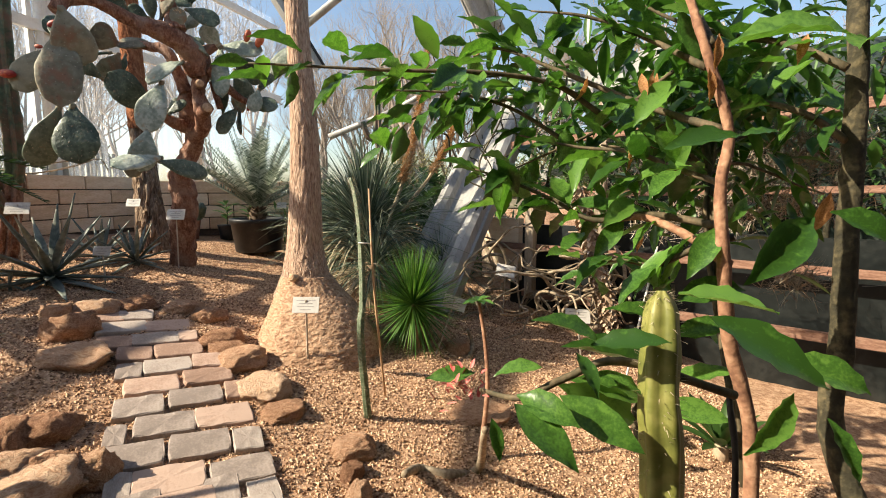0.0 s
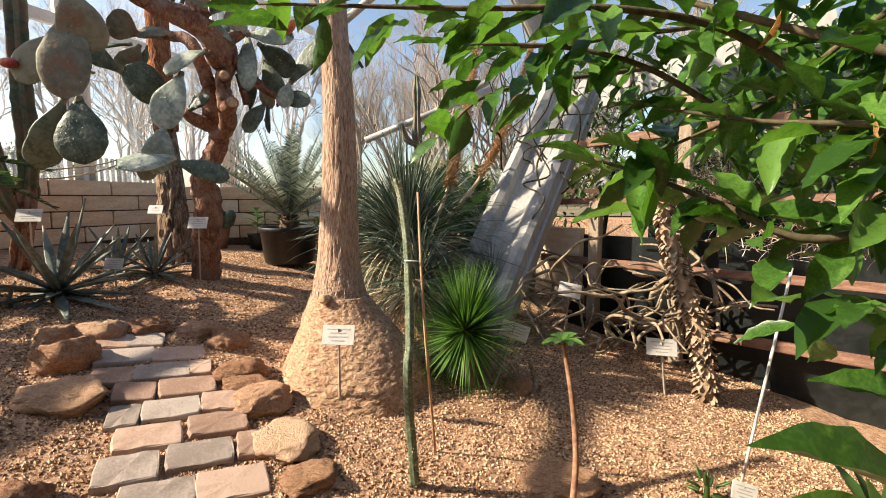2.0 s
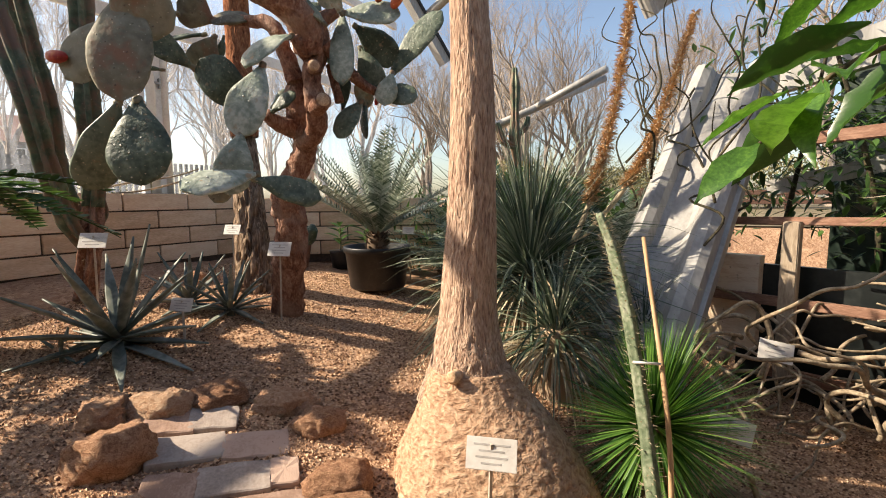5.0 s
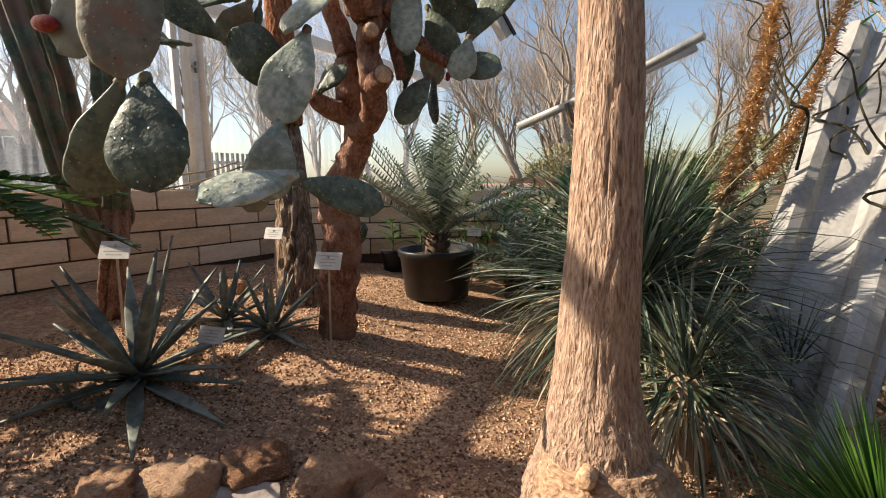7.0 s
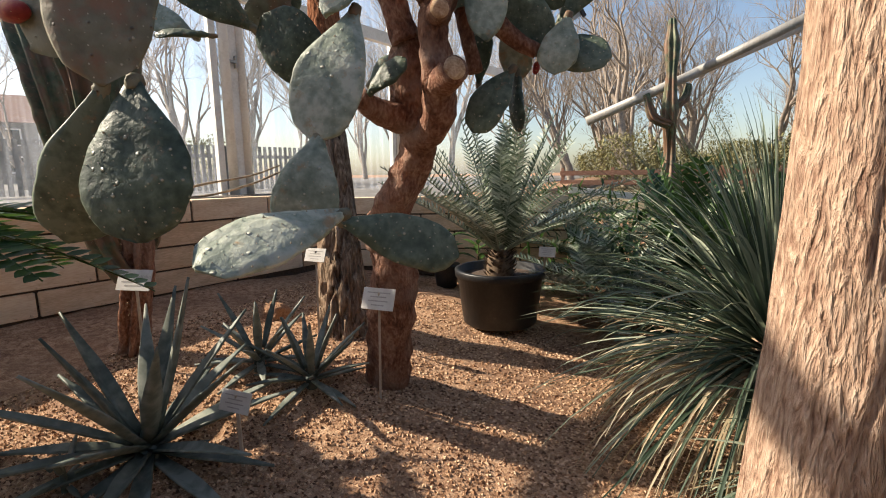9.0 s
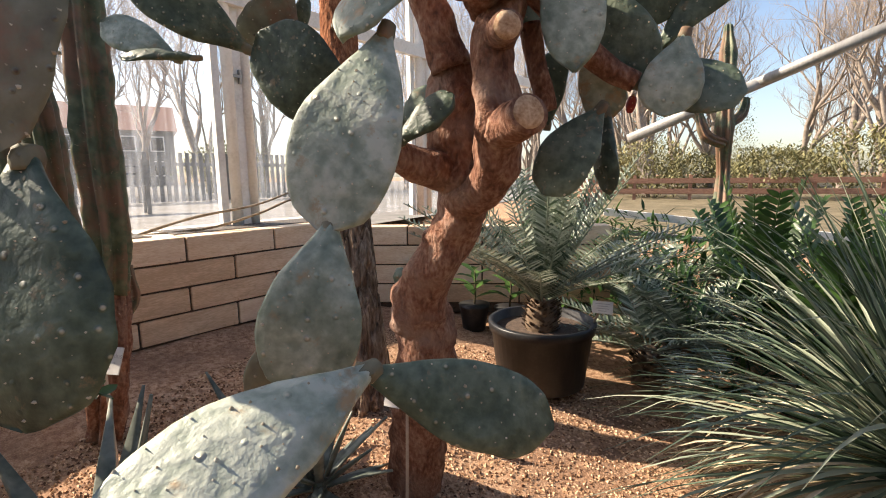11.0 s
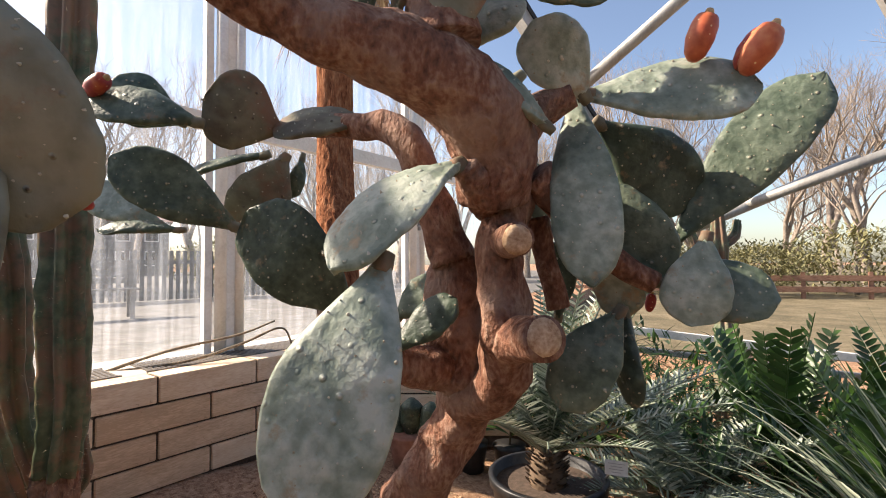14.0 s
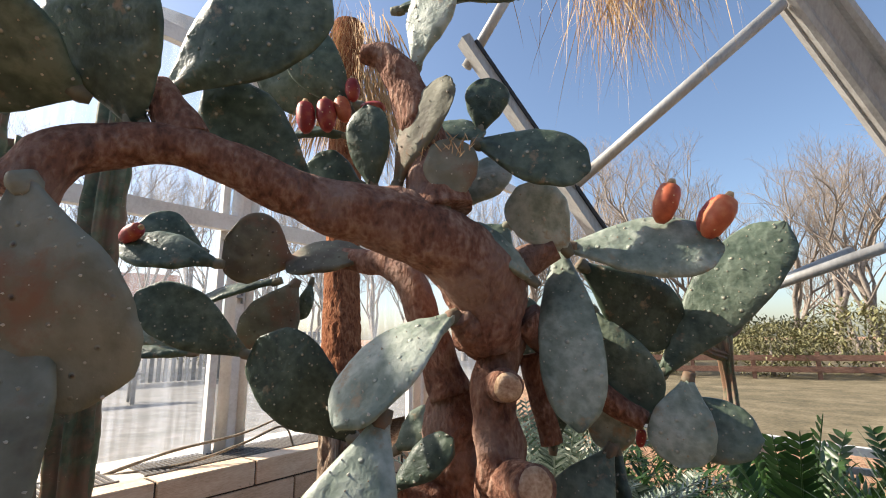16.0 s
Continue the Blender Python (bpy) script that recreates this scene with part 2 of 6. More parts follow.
VINE = material("greyish tangled stem", ramp3((0.12, 0.085, 0.055), (0.25, 0.19, 0.125), (0.42, 0.34, 0.24)), 18, 0.85, 0.5)
AIRPLANT = material("grey air plant strand", ramp3((0.20, 0.15, 0.11), (0.34, 0.27, 0.20), (0.46, 0.40, 0.31)), 12, 0.85, 0.1, island=0.34)
SCALES = material("old leaf base", ramp3((0.16, 0.10, 0.06), (0.33, 0.23, 0.15), (0.52, 0.41, 0.30)), 18, 0.9, 0.6, island=0.34)
ARMOUR = material("dark woody leaf bases", ramp3((0.035, 0.022, 0.014), (0.11, 0.072, 0.045), (0.30, 0.22, 0.15)), 18, 0.9, 0.6, island=0.34)
FLOWER_SPIKE = material("dried orange flower spike", ramp3((0.36, 0.20, 0.09), (0.58, 0.37, 0.19), (0.72, 0.54, 0.34)), 40, 0.85, 0.4, island=0.34)
EUPH = material("grey-green thorny stem", ramp3((0.055, 0.085, 0.04), (0.12, 0.15, 0.085), (0.26, 0.27, 0.19)), 26, 0.7, 0.4)
CANE = material("bamboo cane", ramp3((0.30, 0.17, 0.09), (0.42, 0.26, 0.14), (0.54, 0.37, 0.22)), 12, 0.6, 0.3, stretch=(1, 1, 0.3))
LABEL_WHITE = material("white engraved plate", ramp3((0.52, 0.49, 0.45), (0.60, 0.57, 0.53), (0.66, 0.64, 0.60)), 10, 0.5, 0.05)
LETTER = material("grey engraved lettering", ramp3((0.30, 0.28, 0.26), (0.36, 0.34, 0.32), (0.42, 0.40, 0.37)), 30, 0.7, 0)
LABEL_STAKE = material("grey label stake", ramp3((0.34, 0.29, 0.23), (0.44, 0.38, 0.31), (0.54, 0.48, 0.41)), 10, 0.6, 0.1)
PINK = material("coral red blossom", ramp3((0.42, 0.06, 0.05), (0.58, 0.12, 0.10), (0.70, 0.30, 0.24)), 40, 0.6, 0)
BARE = material("bare grey-brown branches", ramp3((0.20, 0.16, 0.13), (0.31, 0.255, 0.21), (0.42, 0.36, 0.30)), 8, 0.9, 0.3)
HEDGE = material("far evergreen", ramp3((0.10, 0.10, 0.045), (0.19, 0.18, 0.08), (0.30, 0.27, 0.13)), 3, 0.8, 0.2, vary=0.3)
PLASTER = material("weathered grey cladding", ramp3((0.12, 0.115, 0.105), (0.18, 0.17, 0.155), (0.25, 0.235, 0.22)), 3, 0.85, 0.1)
TILE_RED = material("reddish roof tile", ramp3((0.20, 0.09, 0.06), (0.28, 0.14, 0.10), (0.36, 0.20, 0.15)), 6, 0.85, 0.3)

DARK_GLASS = material("dark greenish glass", ramp3((0.012, 0.02, 0.016), (0.03, 0.042, 0.035), (0.07, 0.085, 0.07)), 2, 0.12, 0.1, 5)
GLASS = bpy.data.materials.new("greenhouse glass")
GLASS.use_nodes = True
gn, gl = GLASS.node_tree.nodes, GLASS.node_tree.links
gt, gg, gd = gn.new("ShaderNodeBsdfTransparent"), gn.new("ShaderNodeBsdfGlossy"), gn.new("ShaderNodeBsdfTranslucent")
gd.inputs[0].default_value = (0.66, 0.71, 0.80, 1)
gg.inputs["Roughness"].default_value = 0.03
gtc, gmp, gno, grp = gn.new("ShaderNodeTexCoord"), gn.new("ShaderNodeMapping"), gn.new("ShaderNodeTexNoise"), gn.new("ShaderNodeValToRGB")
gmp.inputs["Scale"].default_value = (9, 9, 0.5)
gl.new(gtc.outputs["Object"], gmp.inputs[0])
gl.new(gmp.outputs[0], gno.inputs["Vector"])
gno.inputs["Scale"].default_value, gno.inputs["Detail"].default_value = 2.5, 5
grp.color_ramp.elements[0].position, grp.color_ramp.elements[0].color = 0.40, (0.04, 0.04, 0.04, 1)
grp.color_ramp.elements[1].position, grp.color_ramp.elements[1].color = 0.74, (0.24, 0.24, 0.24, 1)
gl.new(gno.outputs["Fac"], grp.inputs[0])
gm1, gm2 = gn.new("ShaderNodeMixShader"), gn.new("ShaderNodeMixShader")
gl.new(grp.outputs[0], gm1.inputs[0])
gl.new(gt.outputs[0], gm1.inputs[1])
gl.new(gd.outputs[0], gm1.inputs[2])
gf = gn.new("ShaderNodeFresnel")
gf.inputs[0].default_value = 1.35
gl.new(gf.outputs[0], gm2.inputs[0])
gl.new(gm1.outputs[0], gm2.inputs[1])
gl.new(gg.outputs[0], gm2.inputs[2])
gl.new(gm2.outputs[0], gn["Material Output"].inputs[0])

# ---- mesh helpers ----


def smooth_path(points, steps=6):
    """Catmull-Rom through the points."""
    p = [Vector(q) for q in points]
    p = [p[0] * 2 - p[1], *p, p[-1] * 2 - p[-2]]
    out = []
    for i in range(1, len(p) - 2):
        a, b, c, d = p[i - 1:i + 3]
        for k in range(steps):
            t = k / steps
            out.append(0.5 * (2 * b + (c - a) * t + (2 * a - 5 * b + 4 * c - d) * t * t + (3 * b - a - 3 * c + d) * t ** 3))
    return out + [p[-2]]


def lerp_list(values, n):
    """The values, resampled evenly to n."""
    return [float(np.interp(i / (n - 1) * (len(values) - 1), range(len(values)), values)) for i in range(n)]


class Shape:
    """Vertices and faces gathered in plain lists."""

    def __init__(self):
        self.v, self.f = [], []

    def tube(self, points, radii, sides=8, steps=5, lump=0.0, freq=8.0, caps=True, ribs=0, depth=0.0, seed=0.0):
        path = smooth_path(points, steps) if steps > 1 and len(points) > 1 else [Vector(q) for q in points]
        rad = lerp_list(radii, len(path))
        start = len(self.v)
        ref = Vector((0.3, 0.9, 0.2))
        for i, p in enumerate(path):
            t = (path[min(i + 1, len(path) - 1)] - path[max(i - 1, 0)]).normalized()
            side = ref - t * ref.dot(t)
            if side.length < 0.05:
                side = t.orthogonal()
            side.normalize()
            ref = side
            other = t.cross(side)
            for k in range(sides):
                a = 2 * math.pi * k / sides
                r = rad[i]
                if ribs:
                    r *= 1 - depth * (0.5 - 0.5 * math.cos(ribs * a))
                d = side * math.cos(a) + other * math.sin(a)
                if lump:
                    q = p * freq + d * (rad[i] * freq) + Vector((seed, seed, seed))
                    r *= 1 + lump * (noise.noise(q) + 0.5 * noise.noise(q * 2.3))
                self.v.append(p + d * r)
        n = len(path)
        for i in range(n - 1):
            for k in range(sides):
                a, b = start + i * sides + k, start + i * sides + (k + 1) % sides
                self.f.append((a, b, b + sides, a + sides))
        if caps:
            self.f.append(tuple(start + k for k in reversed(range(sides))))
            self.f.append(tuple(start + (n - 1) * sides + k for k in range(sides)))
        return self

    def box(self, m, size):
        s = len(self.v)
        x, y, z = (c / 2 for c in size)
        for a in (-x, x):
            for b in (-y, y):
                for c in (-z, z):
                    self.v.append(m @ Vector((a, b, c)))
        for q in ((0, 1, 3, 2), (4, 6, 7, 5), (0, 4, 5, 1), (2, 3, 7, 6), (0, 2, 6, 4), (1, 5, 7, 3)):
            self.f.append(tuple(s + i for i in q))
        return self

    def blade(self, base, way, up, length, width, droop=0.3, segs=5, fold=0.25, shape=(0.6, 1.0, 0.8, 0.45, 0.0), twist=0.0):
        """A leaf: a folded strip that bends downwards along its length."""
        p, d = Vector(base), Vector(way).normalized()
        up = Vector(up)
        start = len(self.v)
        for i in range(segs + 1):
            u = i / segs
            w = width / 2 * float(np.interp(u, np.linspace(0, 1, len(shape)), shape))
            s = d.cross(up)
            if s.length < 0.01:
                s = d.orthogonal()
            s.normalize()
            nrm = s.cross(d)
            if twist:
                s = s * math.cos(twist * u) + nrm * math.sin(twist * u)
                nrm = s.cross(d)
            self.v += [p - s * w + nrm * (w * fold), p - nrm * (w * fold * 0.3), p + s * w + nrm * (w * fold)]
            if i < segs:
                p = p + d * (length / segs)
                d = (d - Vector((0, 0, 1)) * (droop / segs) * (0.4 + u)).normalized()
        for i in range(segs):
            a = start + 3 * i
            self.f += [(a, a + 1, a + 4, a + 3), (a + 1, a + 2, a + 5, a + 4)]
        return self

    def mesh(self, name, mat, smooth=True):
        me = bpy.data.meshes.new(name)
        me.from_pydata([tuple(p) for p in self.v], [], self.f)
        me.materials.append(mat)
        if smooth:
            me.polygons.foreach_set("use_smooth", [True] * len(me.polygons))
        me.update()
        return me


def mesh_of(bm, name, mat, smooth=False):
    me = bpy.data.meshes.new(name)
    bm.to_mesh(me)
    bm.free()
    me.materials.append(mat)
    if smooth:
        me.polygons.foreach_set("use_smooth", [True] * len(me.polygons))
    return me


def part(name, me, parent, label="", m=None, kind=""):
    ob = new(name, me)
    ob.parent = parent
    if m is not None:
        ob.matrix_basis = m
    return tagged(ob, label, kind=kind)


def thing(name, label, category, place=(0, 0, 0), group="", turn=0.0, me=None, kind=""):
    ob = new(name, me)
    ob.matrix_basis = pose(*place, 0, 0, turn)
    return tagged(ob, label, category, group, kind)


def rel(points, base):
    b = Vector(base)
    return [Vector(p) - b for p in points]


def soft_box(name, size, mat, bevel=0.006, rough=0.0, seed=0):
    """A box with rounded, slightly worn edges."""
    bm = bmesh.new()
    bmesh.ops.create_cube(bm, size=1)
    bmesh.ops.scale(bm, vec=size, verts=bm.verts)
    if rough:
        bmesh.ops.subdivide_edges(bm, edges=bm.edges, cuts=1)
        for v in bm.verts:
            q = v.co * 9 + Vector((seed * 3.1, seed, 0))
            v.co += Vector((noise.noise(q), noise.noise(q + Vector((7, 0, 0))), 0.5 * noise.noise(q + Vector((0, 9, 0))))) * rough
    else:
        bmesh.ops.bevel(bm, geom=bm.edges, offset=bevel, segments=2, affect='EDGES')
    return mesh_of(bm, name, mat, False)


# ---- ground ----


def ground_z(x, y):
    """The bank rises to the left and away from the path's start; outside the house lies a terrace."""
    z = 0.16 - 0.17 * max(x, -2.5) + 0.10 * max(0.0, -2.5 - x) + 0.09 * (min(max(y, -1.0), 3.9) - 2.5)
    z = max(z, -0.12)
    out = max(-4.6 - x, y - 8.2, x - 4.6, -5.0 - y, 0.0)
    k = min(1.0, out / 0.5)
    return z * (1 - k) + (1.22 if x < -3 else 0.95) * k


def axis(lo, hi, step, far):
    inner = list(np.arange(lo, hi + 1e-6, step))
    a, b, g = [], [], step
    v = lo
    while v > -far:
        g *= 1.35
        v -= g
        a.append(v)
    v, g = hi, step
    while v < far:
        g *= 1.35
        v += g
        b.append(v)
    return a[::-1] + inner + b


xs, ys = axis(-4.8, 3.0, 0.045, 900), axis(-1.0, 7.0, 0.045, 900)
gs = Shape()
for y in ys:
    for x in xs:
        lump = 0.0
        if -4.6 < x < 4 and -2 < y < 8:
            lump = 0.022 * noise.noise(Vector((x * 2.2, y * 2.2, 0))) + 0.010 * noise.noise(Vector((x * 7, y * 7, 3))) + 0.006 * noise.noise(Vector((x * 19, y * 19, 5)))
        gs.v.append(Vector((x, y, ground_z(x, y) + lump)))
nx = len(xs)
for j in range(len(ys) - 1):
    for i in range(nx - 1):
        a = j * nx + i
        gs.f.append((a, a + 1, a + nx + 1, a + nx))
ground = tagged(new("ground", gs.mesh("ground", GRAVEL)), "sandy ochre gravel bank sloping up beside the path", "ground", kind="structure")

rng = random.Random(4)
grit = Shape()
for i in range(170000):
    x, y = rng.uniform(-3.5, 1.9), rng.uniform(1.3, 5.3)
    if rng.random() < (y - 2.4) * 0.2:
        continue
    r = rng.uniform(0.0032, 0.0068) + 0.004 * rng.random() ** 4
    z = ground_z(x, y) + 0.022 * noise.noise(Vector((x * 2.2, y * 2.2, 0))) + 0.010 * noise.noise(Vector((x * 7, y * 7, 3)))
    s, a = len(grit.v), rng.uniform(0, 6.28)
    e = rng.uniform(1.0, 1.8)
    for k in range(3):
        grit.v.append(Vector((x + r * e * math.cos(a + 2.1 * k), y + r * math.sin(a + 2.1 * k), z + r * 0.1)))
    grit.v.append(Vector((x + r * 0.2, y, z + r * 1.1)))
    grit.f += [(s, s + 1, s + 3), (s + 1, s + 2, s + 3), (s + 2, s, s + 3)]
part("gravel_grains", grit.mesh("gravel_grains", PEBBLE, False), ground, kind="stuff")

# ---- paved path ----


def worn_slab(name, size, mat, seed):
    """A hewn sett: uneven outline, chipped rounded rim, slightly wavy top."""
    r = random.Random(seed)
    x, y, z = (c / 2 for c in size)
    ring = []
    for (ax, ay), (bx, by) in (((-1, -1), (1, -1)), ((1, -1), (1, 1)), ((1, 1), (-1, 1)), ((-1, 1), (-1, -1))):
        for k in range(4):
            u = k / 4
            c = 0.95 if k == 0 else 1.0
            ring.append(((ax + (bx - ax) * u) * x * c + r.gauss(0, 0.0022), (ay + (by - ay) * u) * y * c + r.gauss(0, 0.0022)))
    g, n = Shape(), len(ring)
    for zz, sc in ((-z, 1.0), (z - 0.012, 1.0), (z - 0.003, 0.982), (z, 0.94)):
        g.v += [Vector((px * sc, py * (1 - (1 - sc) * 1.7), zz + r.gauss(0, 0.0012))) for px, py in ring]
    for i in range(3):
        for k in range(n):
            a, b = i * n + k, i * n + (k + 1) % n
            g.f.append((a, b, b + n, a + n))
    g.v.append(Vector((0, 0, z + 0.001)))
    g.f += [(3 * n + k, 3 * n + (k + 1) % n, 4 * n) for k in range(n)]
    return g.mesh(name, mat, False)


path_base = thing("path", "narrow path of staggered reddish sandstone setts", "path", kind="structure")
PAVE = [worn_slab("paver", (0.30, 0.156, 0.07), SANDSTONE, k) for k in range(4)]
PAVE += [worn_slab("paver", (0.30, 0.156, 0.07), PAVER_GREY, k) for k in range(4, 7)]
PAVE_TURN = 31.0
SLOPE = Vector((0.17, -0.09, 1.0)).normalized()
LAY = Vector((0, 0, 1)).rotation_difference(SLOPE).to_matrix().to_4x4()


def paver(place, width, tone=0):
    z = ground_z(place[0], place[1]) - 0.012
    k = rng.randrange(4) if tone == 0 else 4 + rng.randrange(3)
    lay = pose(place[0], place[1], z) @ LAY @ pose(0, 0, 0, rng.uniform(-1.5, 1.5), rng.uniform(-1.5, 1.5), PAVE_TURN + rng.uniform(-3, 3))
    ob = part("paver", PAVE[k], path_base, m=lay)
    ob.scale = ((width + 0.008) / 0.30, rng.uniform(0.94, 1.04), 1)


paver((-0.994, 1.604), 0.233, 0)
paver((-0.774, 1.713), 0.221, 1)
paver((-1.130, 1.527), 0.074, 1)
paver((-0.824, 1.571), 0.173, 1)
paver((-0.653, 1.609), 0.104, 1)
paver((-1.177, 1.693), 0.196, 1)
paver((-0.990, 1.817), 0.221, 1)
paver((-0.829, 1.894), 0.109, 1)
paver((-1.307, 1.778), 0.068, 1)
paver((-1.180, 1.902), 0.224, 1)
paver((-0.988, 2.027), 0.231, 0)
paver((-1.345, 1.991), 0.189, 1)
paver((-1.169, 2.138), 0.223, 1)
paver((-1.018, 2.252), 0.121, 0)
paver((-1.392, 2.167), 0.225, 0)
paver((-1.205, 2.329), 0.219, 0)
paver((-1.555, 2.251), 0.106, 1)
paver((-1.427, 2.362), 0.214, 1)
paver((-1.277, 2.482), 0.155, 0)
paver((-1.635, 2.423), 0.159, 0)
paver((-1.466, 2.542), 0.230, 0)
paver((-1.797, 2.505), 0.164, 0)
paver((-1.643, 2.623), 0.236, 1)
paver((-1.513, 2.721), 0.093, 0)
paver((-1.879, 2.691), 0.250, 1)
paver((-1.677, 2.805), 0.235, 0)
paver((-2.035, 2.790), 0.181, 0)
paver((-1.912, 2.880), 0.178, 1)
paver((-0.884, 1.500), 0.195, 0)
paver((-1.037, 1.448), 0.170, 1)
paver((-0.679, 1.508), 0.197, 1)

# ---- rocks ----


def rock_mesh(seed):
    bm = bmesh.new()
    bmesh.ops.create_icosphere(bm, subdivisions=4, radius=0.5)
    pr = random.Random(seed + 50)
    cuts = [(Vector((pr.gauss(0, 1), pr.gauss(0, 1), pr.gauss(0, 0.7))).normalized(), pr.uniform(0.72, 0.95)) for k in range(11)]
    cuts.append((Vector((pr.gauss(0, 0.15), pr.gauss(0, 0.15), 1)).normalized(), 0.74))
    for v in bm.verts:
        d = v.co.normalized()
        q = d * 1.3 + Vector((seed * 5.3, seed * 1.7, 0))
        r = 1.1 + 0.25 * noise.noise(q)
        for cn, cd in cuts:
            if d.dot(cn) > 0.05:
                r = min(r, cd / d.dot(cn))
        r += 0.13 * noise.noise(q * 2.6) + 0.09 * noise.noise(q * 5.5) + 0.05 * noise.noise(q * 12)
        v.co = d * (0.5 * r)
    return mesh_of(bm, "rock", ROCK, True)


ROCKS = [rock_mesh(k) for k in range(6)]


def rock(place, w, h, turn=0, k=0, sink=0.45):
    x, y = place[0], place[1]
    m = pose(x, y, ground_z(x, y) + h * (0.5 - sink), 0, 0, turn)
    ob = tagged(new("rock", ROCKS[k % 6]), "rough ochre sandstone rock edging the gravel path", "rock", "rocks edging the path")
    ob.matrix_basis = m
    ob.scale = (w * 1.2, w * 1.0, h * 1.2)


rock((-2.065, 2.554, 0.516), 0.25, 0.20, 20, 0)
rock((-2.128, 2.862, 0.554), 0.22, 0.16, 10, 1)
rock((-2.286, 2.737, 0.570), 0.20, 0.13, -20, 2)
rock((-1.983, 3.018, 0.544), 0.22, 0.13, 40, 3)
rock((-1.750, 3.079, 0.510), 0.22, 0.13, 5, 4)
rock((-1.518, 2.997, 0.463), 0.19, 0.14, 60, 5)
rock((-1.313, 2.745, 0.405), 0.22, 0.15, 30, 1)
rock((-1.117, 2.552, 0.354), 0.24, 0.13, 80, 2)
rock((-0.900, 2.300, 0.295), 0.27, 0.11, 118, 0)
rock((-0.770, 2.120, 0.263), 0.20, 0.09, 40, 4)
rock((-1.250, 2.640, 0.380), 0.18, 0.10, 15, 5)
rock((-1.640, 3.110, 0.490), 0.15, 0.09, 70, 3)
rock((-1.845, 2.282, 0.454), 0.30, 0.14, 10, 5)
rock((-1.235, 1.563, 0.286), 0.15, 0.17, 0, 3)
rock((-1.368, 1.533, 0.305), 0.16, 0.16, 70, 4)
rock((-1.559, 1.744, 0.357), 0.22, 0.15, 15, 1)
rock((-1.622, 1.656, 0.360), 0.20, 0.16, 120, 2)
rock((-1.388, 1.434, 0.300), 0.34, 0.16, 30, 0)
rock((-1.472, 1.509, 0.321), 0.18, 0.15, 80, 5)
rock((-0.383, 1.937, 0.174), 0.17, 0.12, 10, 3)
rock((-0.375, 1.794, 0.160), 0.10, 0.09, 50, 4)
rock((-0.319, 1.665, 0.139), 0.11, 0.13, 90, 1)
rock((0.099, 3.171, 0.203), 0.16, 0.13, 0, 2)
rock((-3.180, 4.366, 0.779), 0.15, 0.16, 20, 4)
rock((0.175, 2.392, 0.121), 0.30, 0.08, 20, 5)

# ---- walls of travertine blocks ----


def block_wall(name, a, b, top, courses, height, length, thick=0.16, tall=0.66):
    """A wall from a to b, with its blocks set proud of the dark joints."""
    a, b = Vector((*a, 0)), Vector((*b, 0))
    d = (b - a).normalized()
    run, ang = (b - a).length, math.degrees(math.atan2(d.y, d.x))
    mid = (a + b) / 2
    core = Shape().box(pose(mid.x, mid.y, top - tall / 2 - 0.01, 0, 0, ang), (run, thick - 0.03, tall))
    wall = tagged(new(name, core.mesh(name, JOINT, False)), "low retaining wall of pale travertine blocks", "wall", kind="structure")
    full = soft_box("block", (length - 0.012, thick, height - 0.012), TRAVERTINE, 0.004)
    for c in range(courses):
        s = -length * (0.5 * (c % 2)) - 0.1
        while s < run - 0.02:
            lo, hi = max(s, 0), min(s + length, run)
            if hi - lo > 0.06:
                p = a + d * ((lo + hi) / 2)
                o = part("block", full, wall, m=pose(p.x, p.y, top - height * (c + 0.5), 0, 0, ang + rng.uniform(-0.3, 0.3)))
                o.scale = ((hi - lo) / length, 1 + rng.uniform(-0.02, 0.02), 1)
            s += length
    return wall


WALL_A, WALL_B = (-4.42, 3.0), (-3.68, 5.62)
wall_west = block_wall("wall_west", WALL_A, WALL_B, 1.46, 4, 0.148, 0.56)
wall_north = block_wall("wall_north", (-3.60, 5.66), (-1.75, 6.35), 1.42, 4, 0.148, 0.56)

# ledge, gratings and glazing above the west wall
WD = Vector((WALL_B[0] - WALL_A[0], WALL_B[1] - WALL_A[1], 0)).normalized()
WN = Vector((-WD.y, WD.x, 0))
WANG = math.degrees(math.atan2(WD.y, WD.x))


def west(s, back, z):
    """A place s metres along the west wall, back metres behind its face."""
    p = Vector((*WALL_A, 0)) + WD * s + WN * back
    return Vector((p.x, p.y, z))


ledge = tagged(new("window_ledge", Shape().box(Matrix.Translation(west(1.4, 0.36, 1.38)) @ pose(0, 0, 0, 0, 0, WANG), (3.1, 0.56, 0.14)).mesh("window_ledge", CONCRETE, False)),
               "pale concrete ledge below the greenhouse windows", "ledge", kind="structure")
for s0 in (0.0, 1.62):
    grate = thing("floor_grating", "brown metal slat grating let into the ledge", "grating", west(s0 + 0.72, 0.25, 1.452), turn=WANG, group="gratings on the ledge")
    part("frame", Shape().box(pose(0, 0.15, 0), (1.5, 0.012, 0.014)).box(pose(0, -0.15, 0), (1.5, 0.012, 0.014)).mesh("frame", STEEL, False), grate)
    slat = Shape().box(pose(0, 0, 0.002), (0.011, 0.29, 0.012)).mesh("slat", STEEL, False)
    for k in range(56):
        part("slat", slat, grate, m=pose(-0.73 + k * 0.0265, 0, 0))


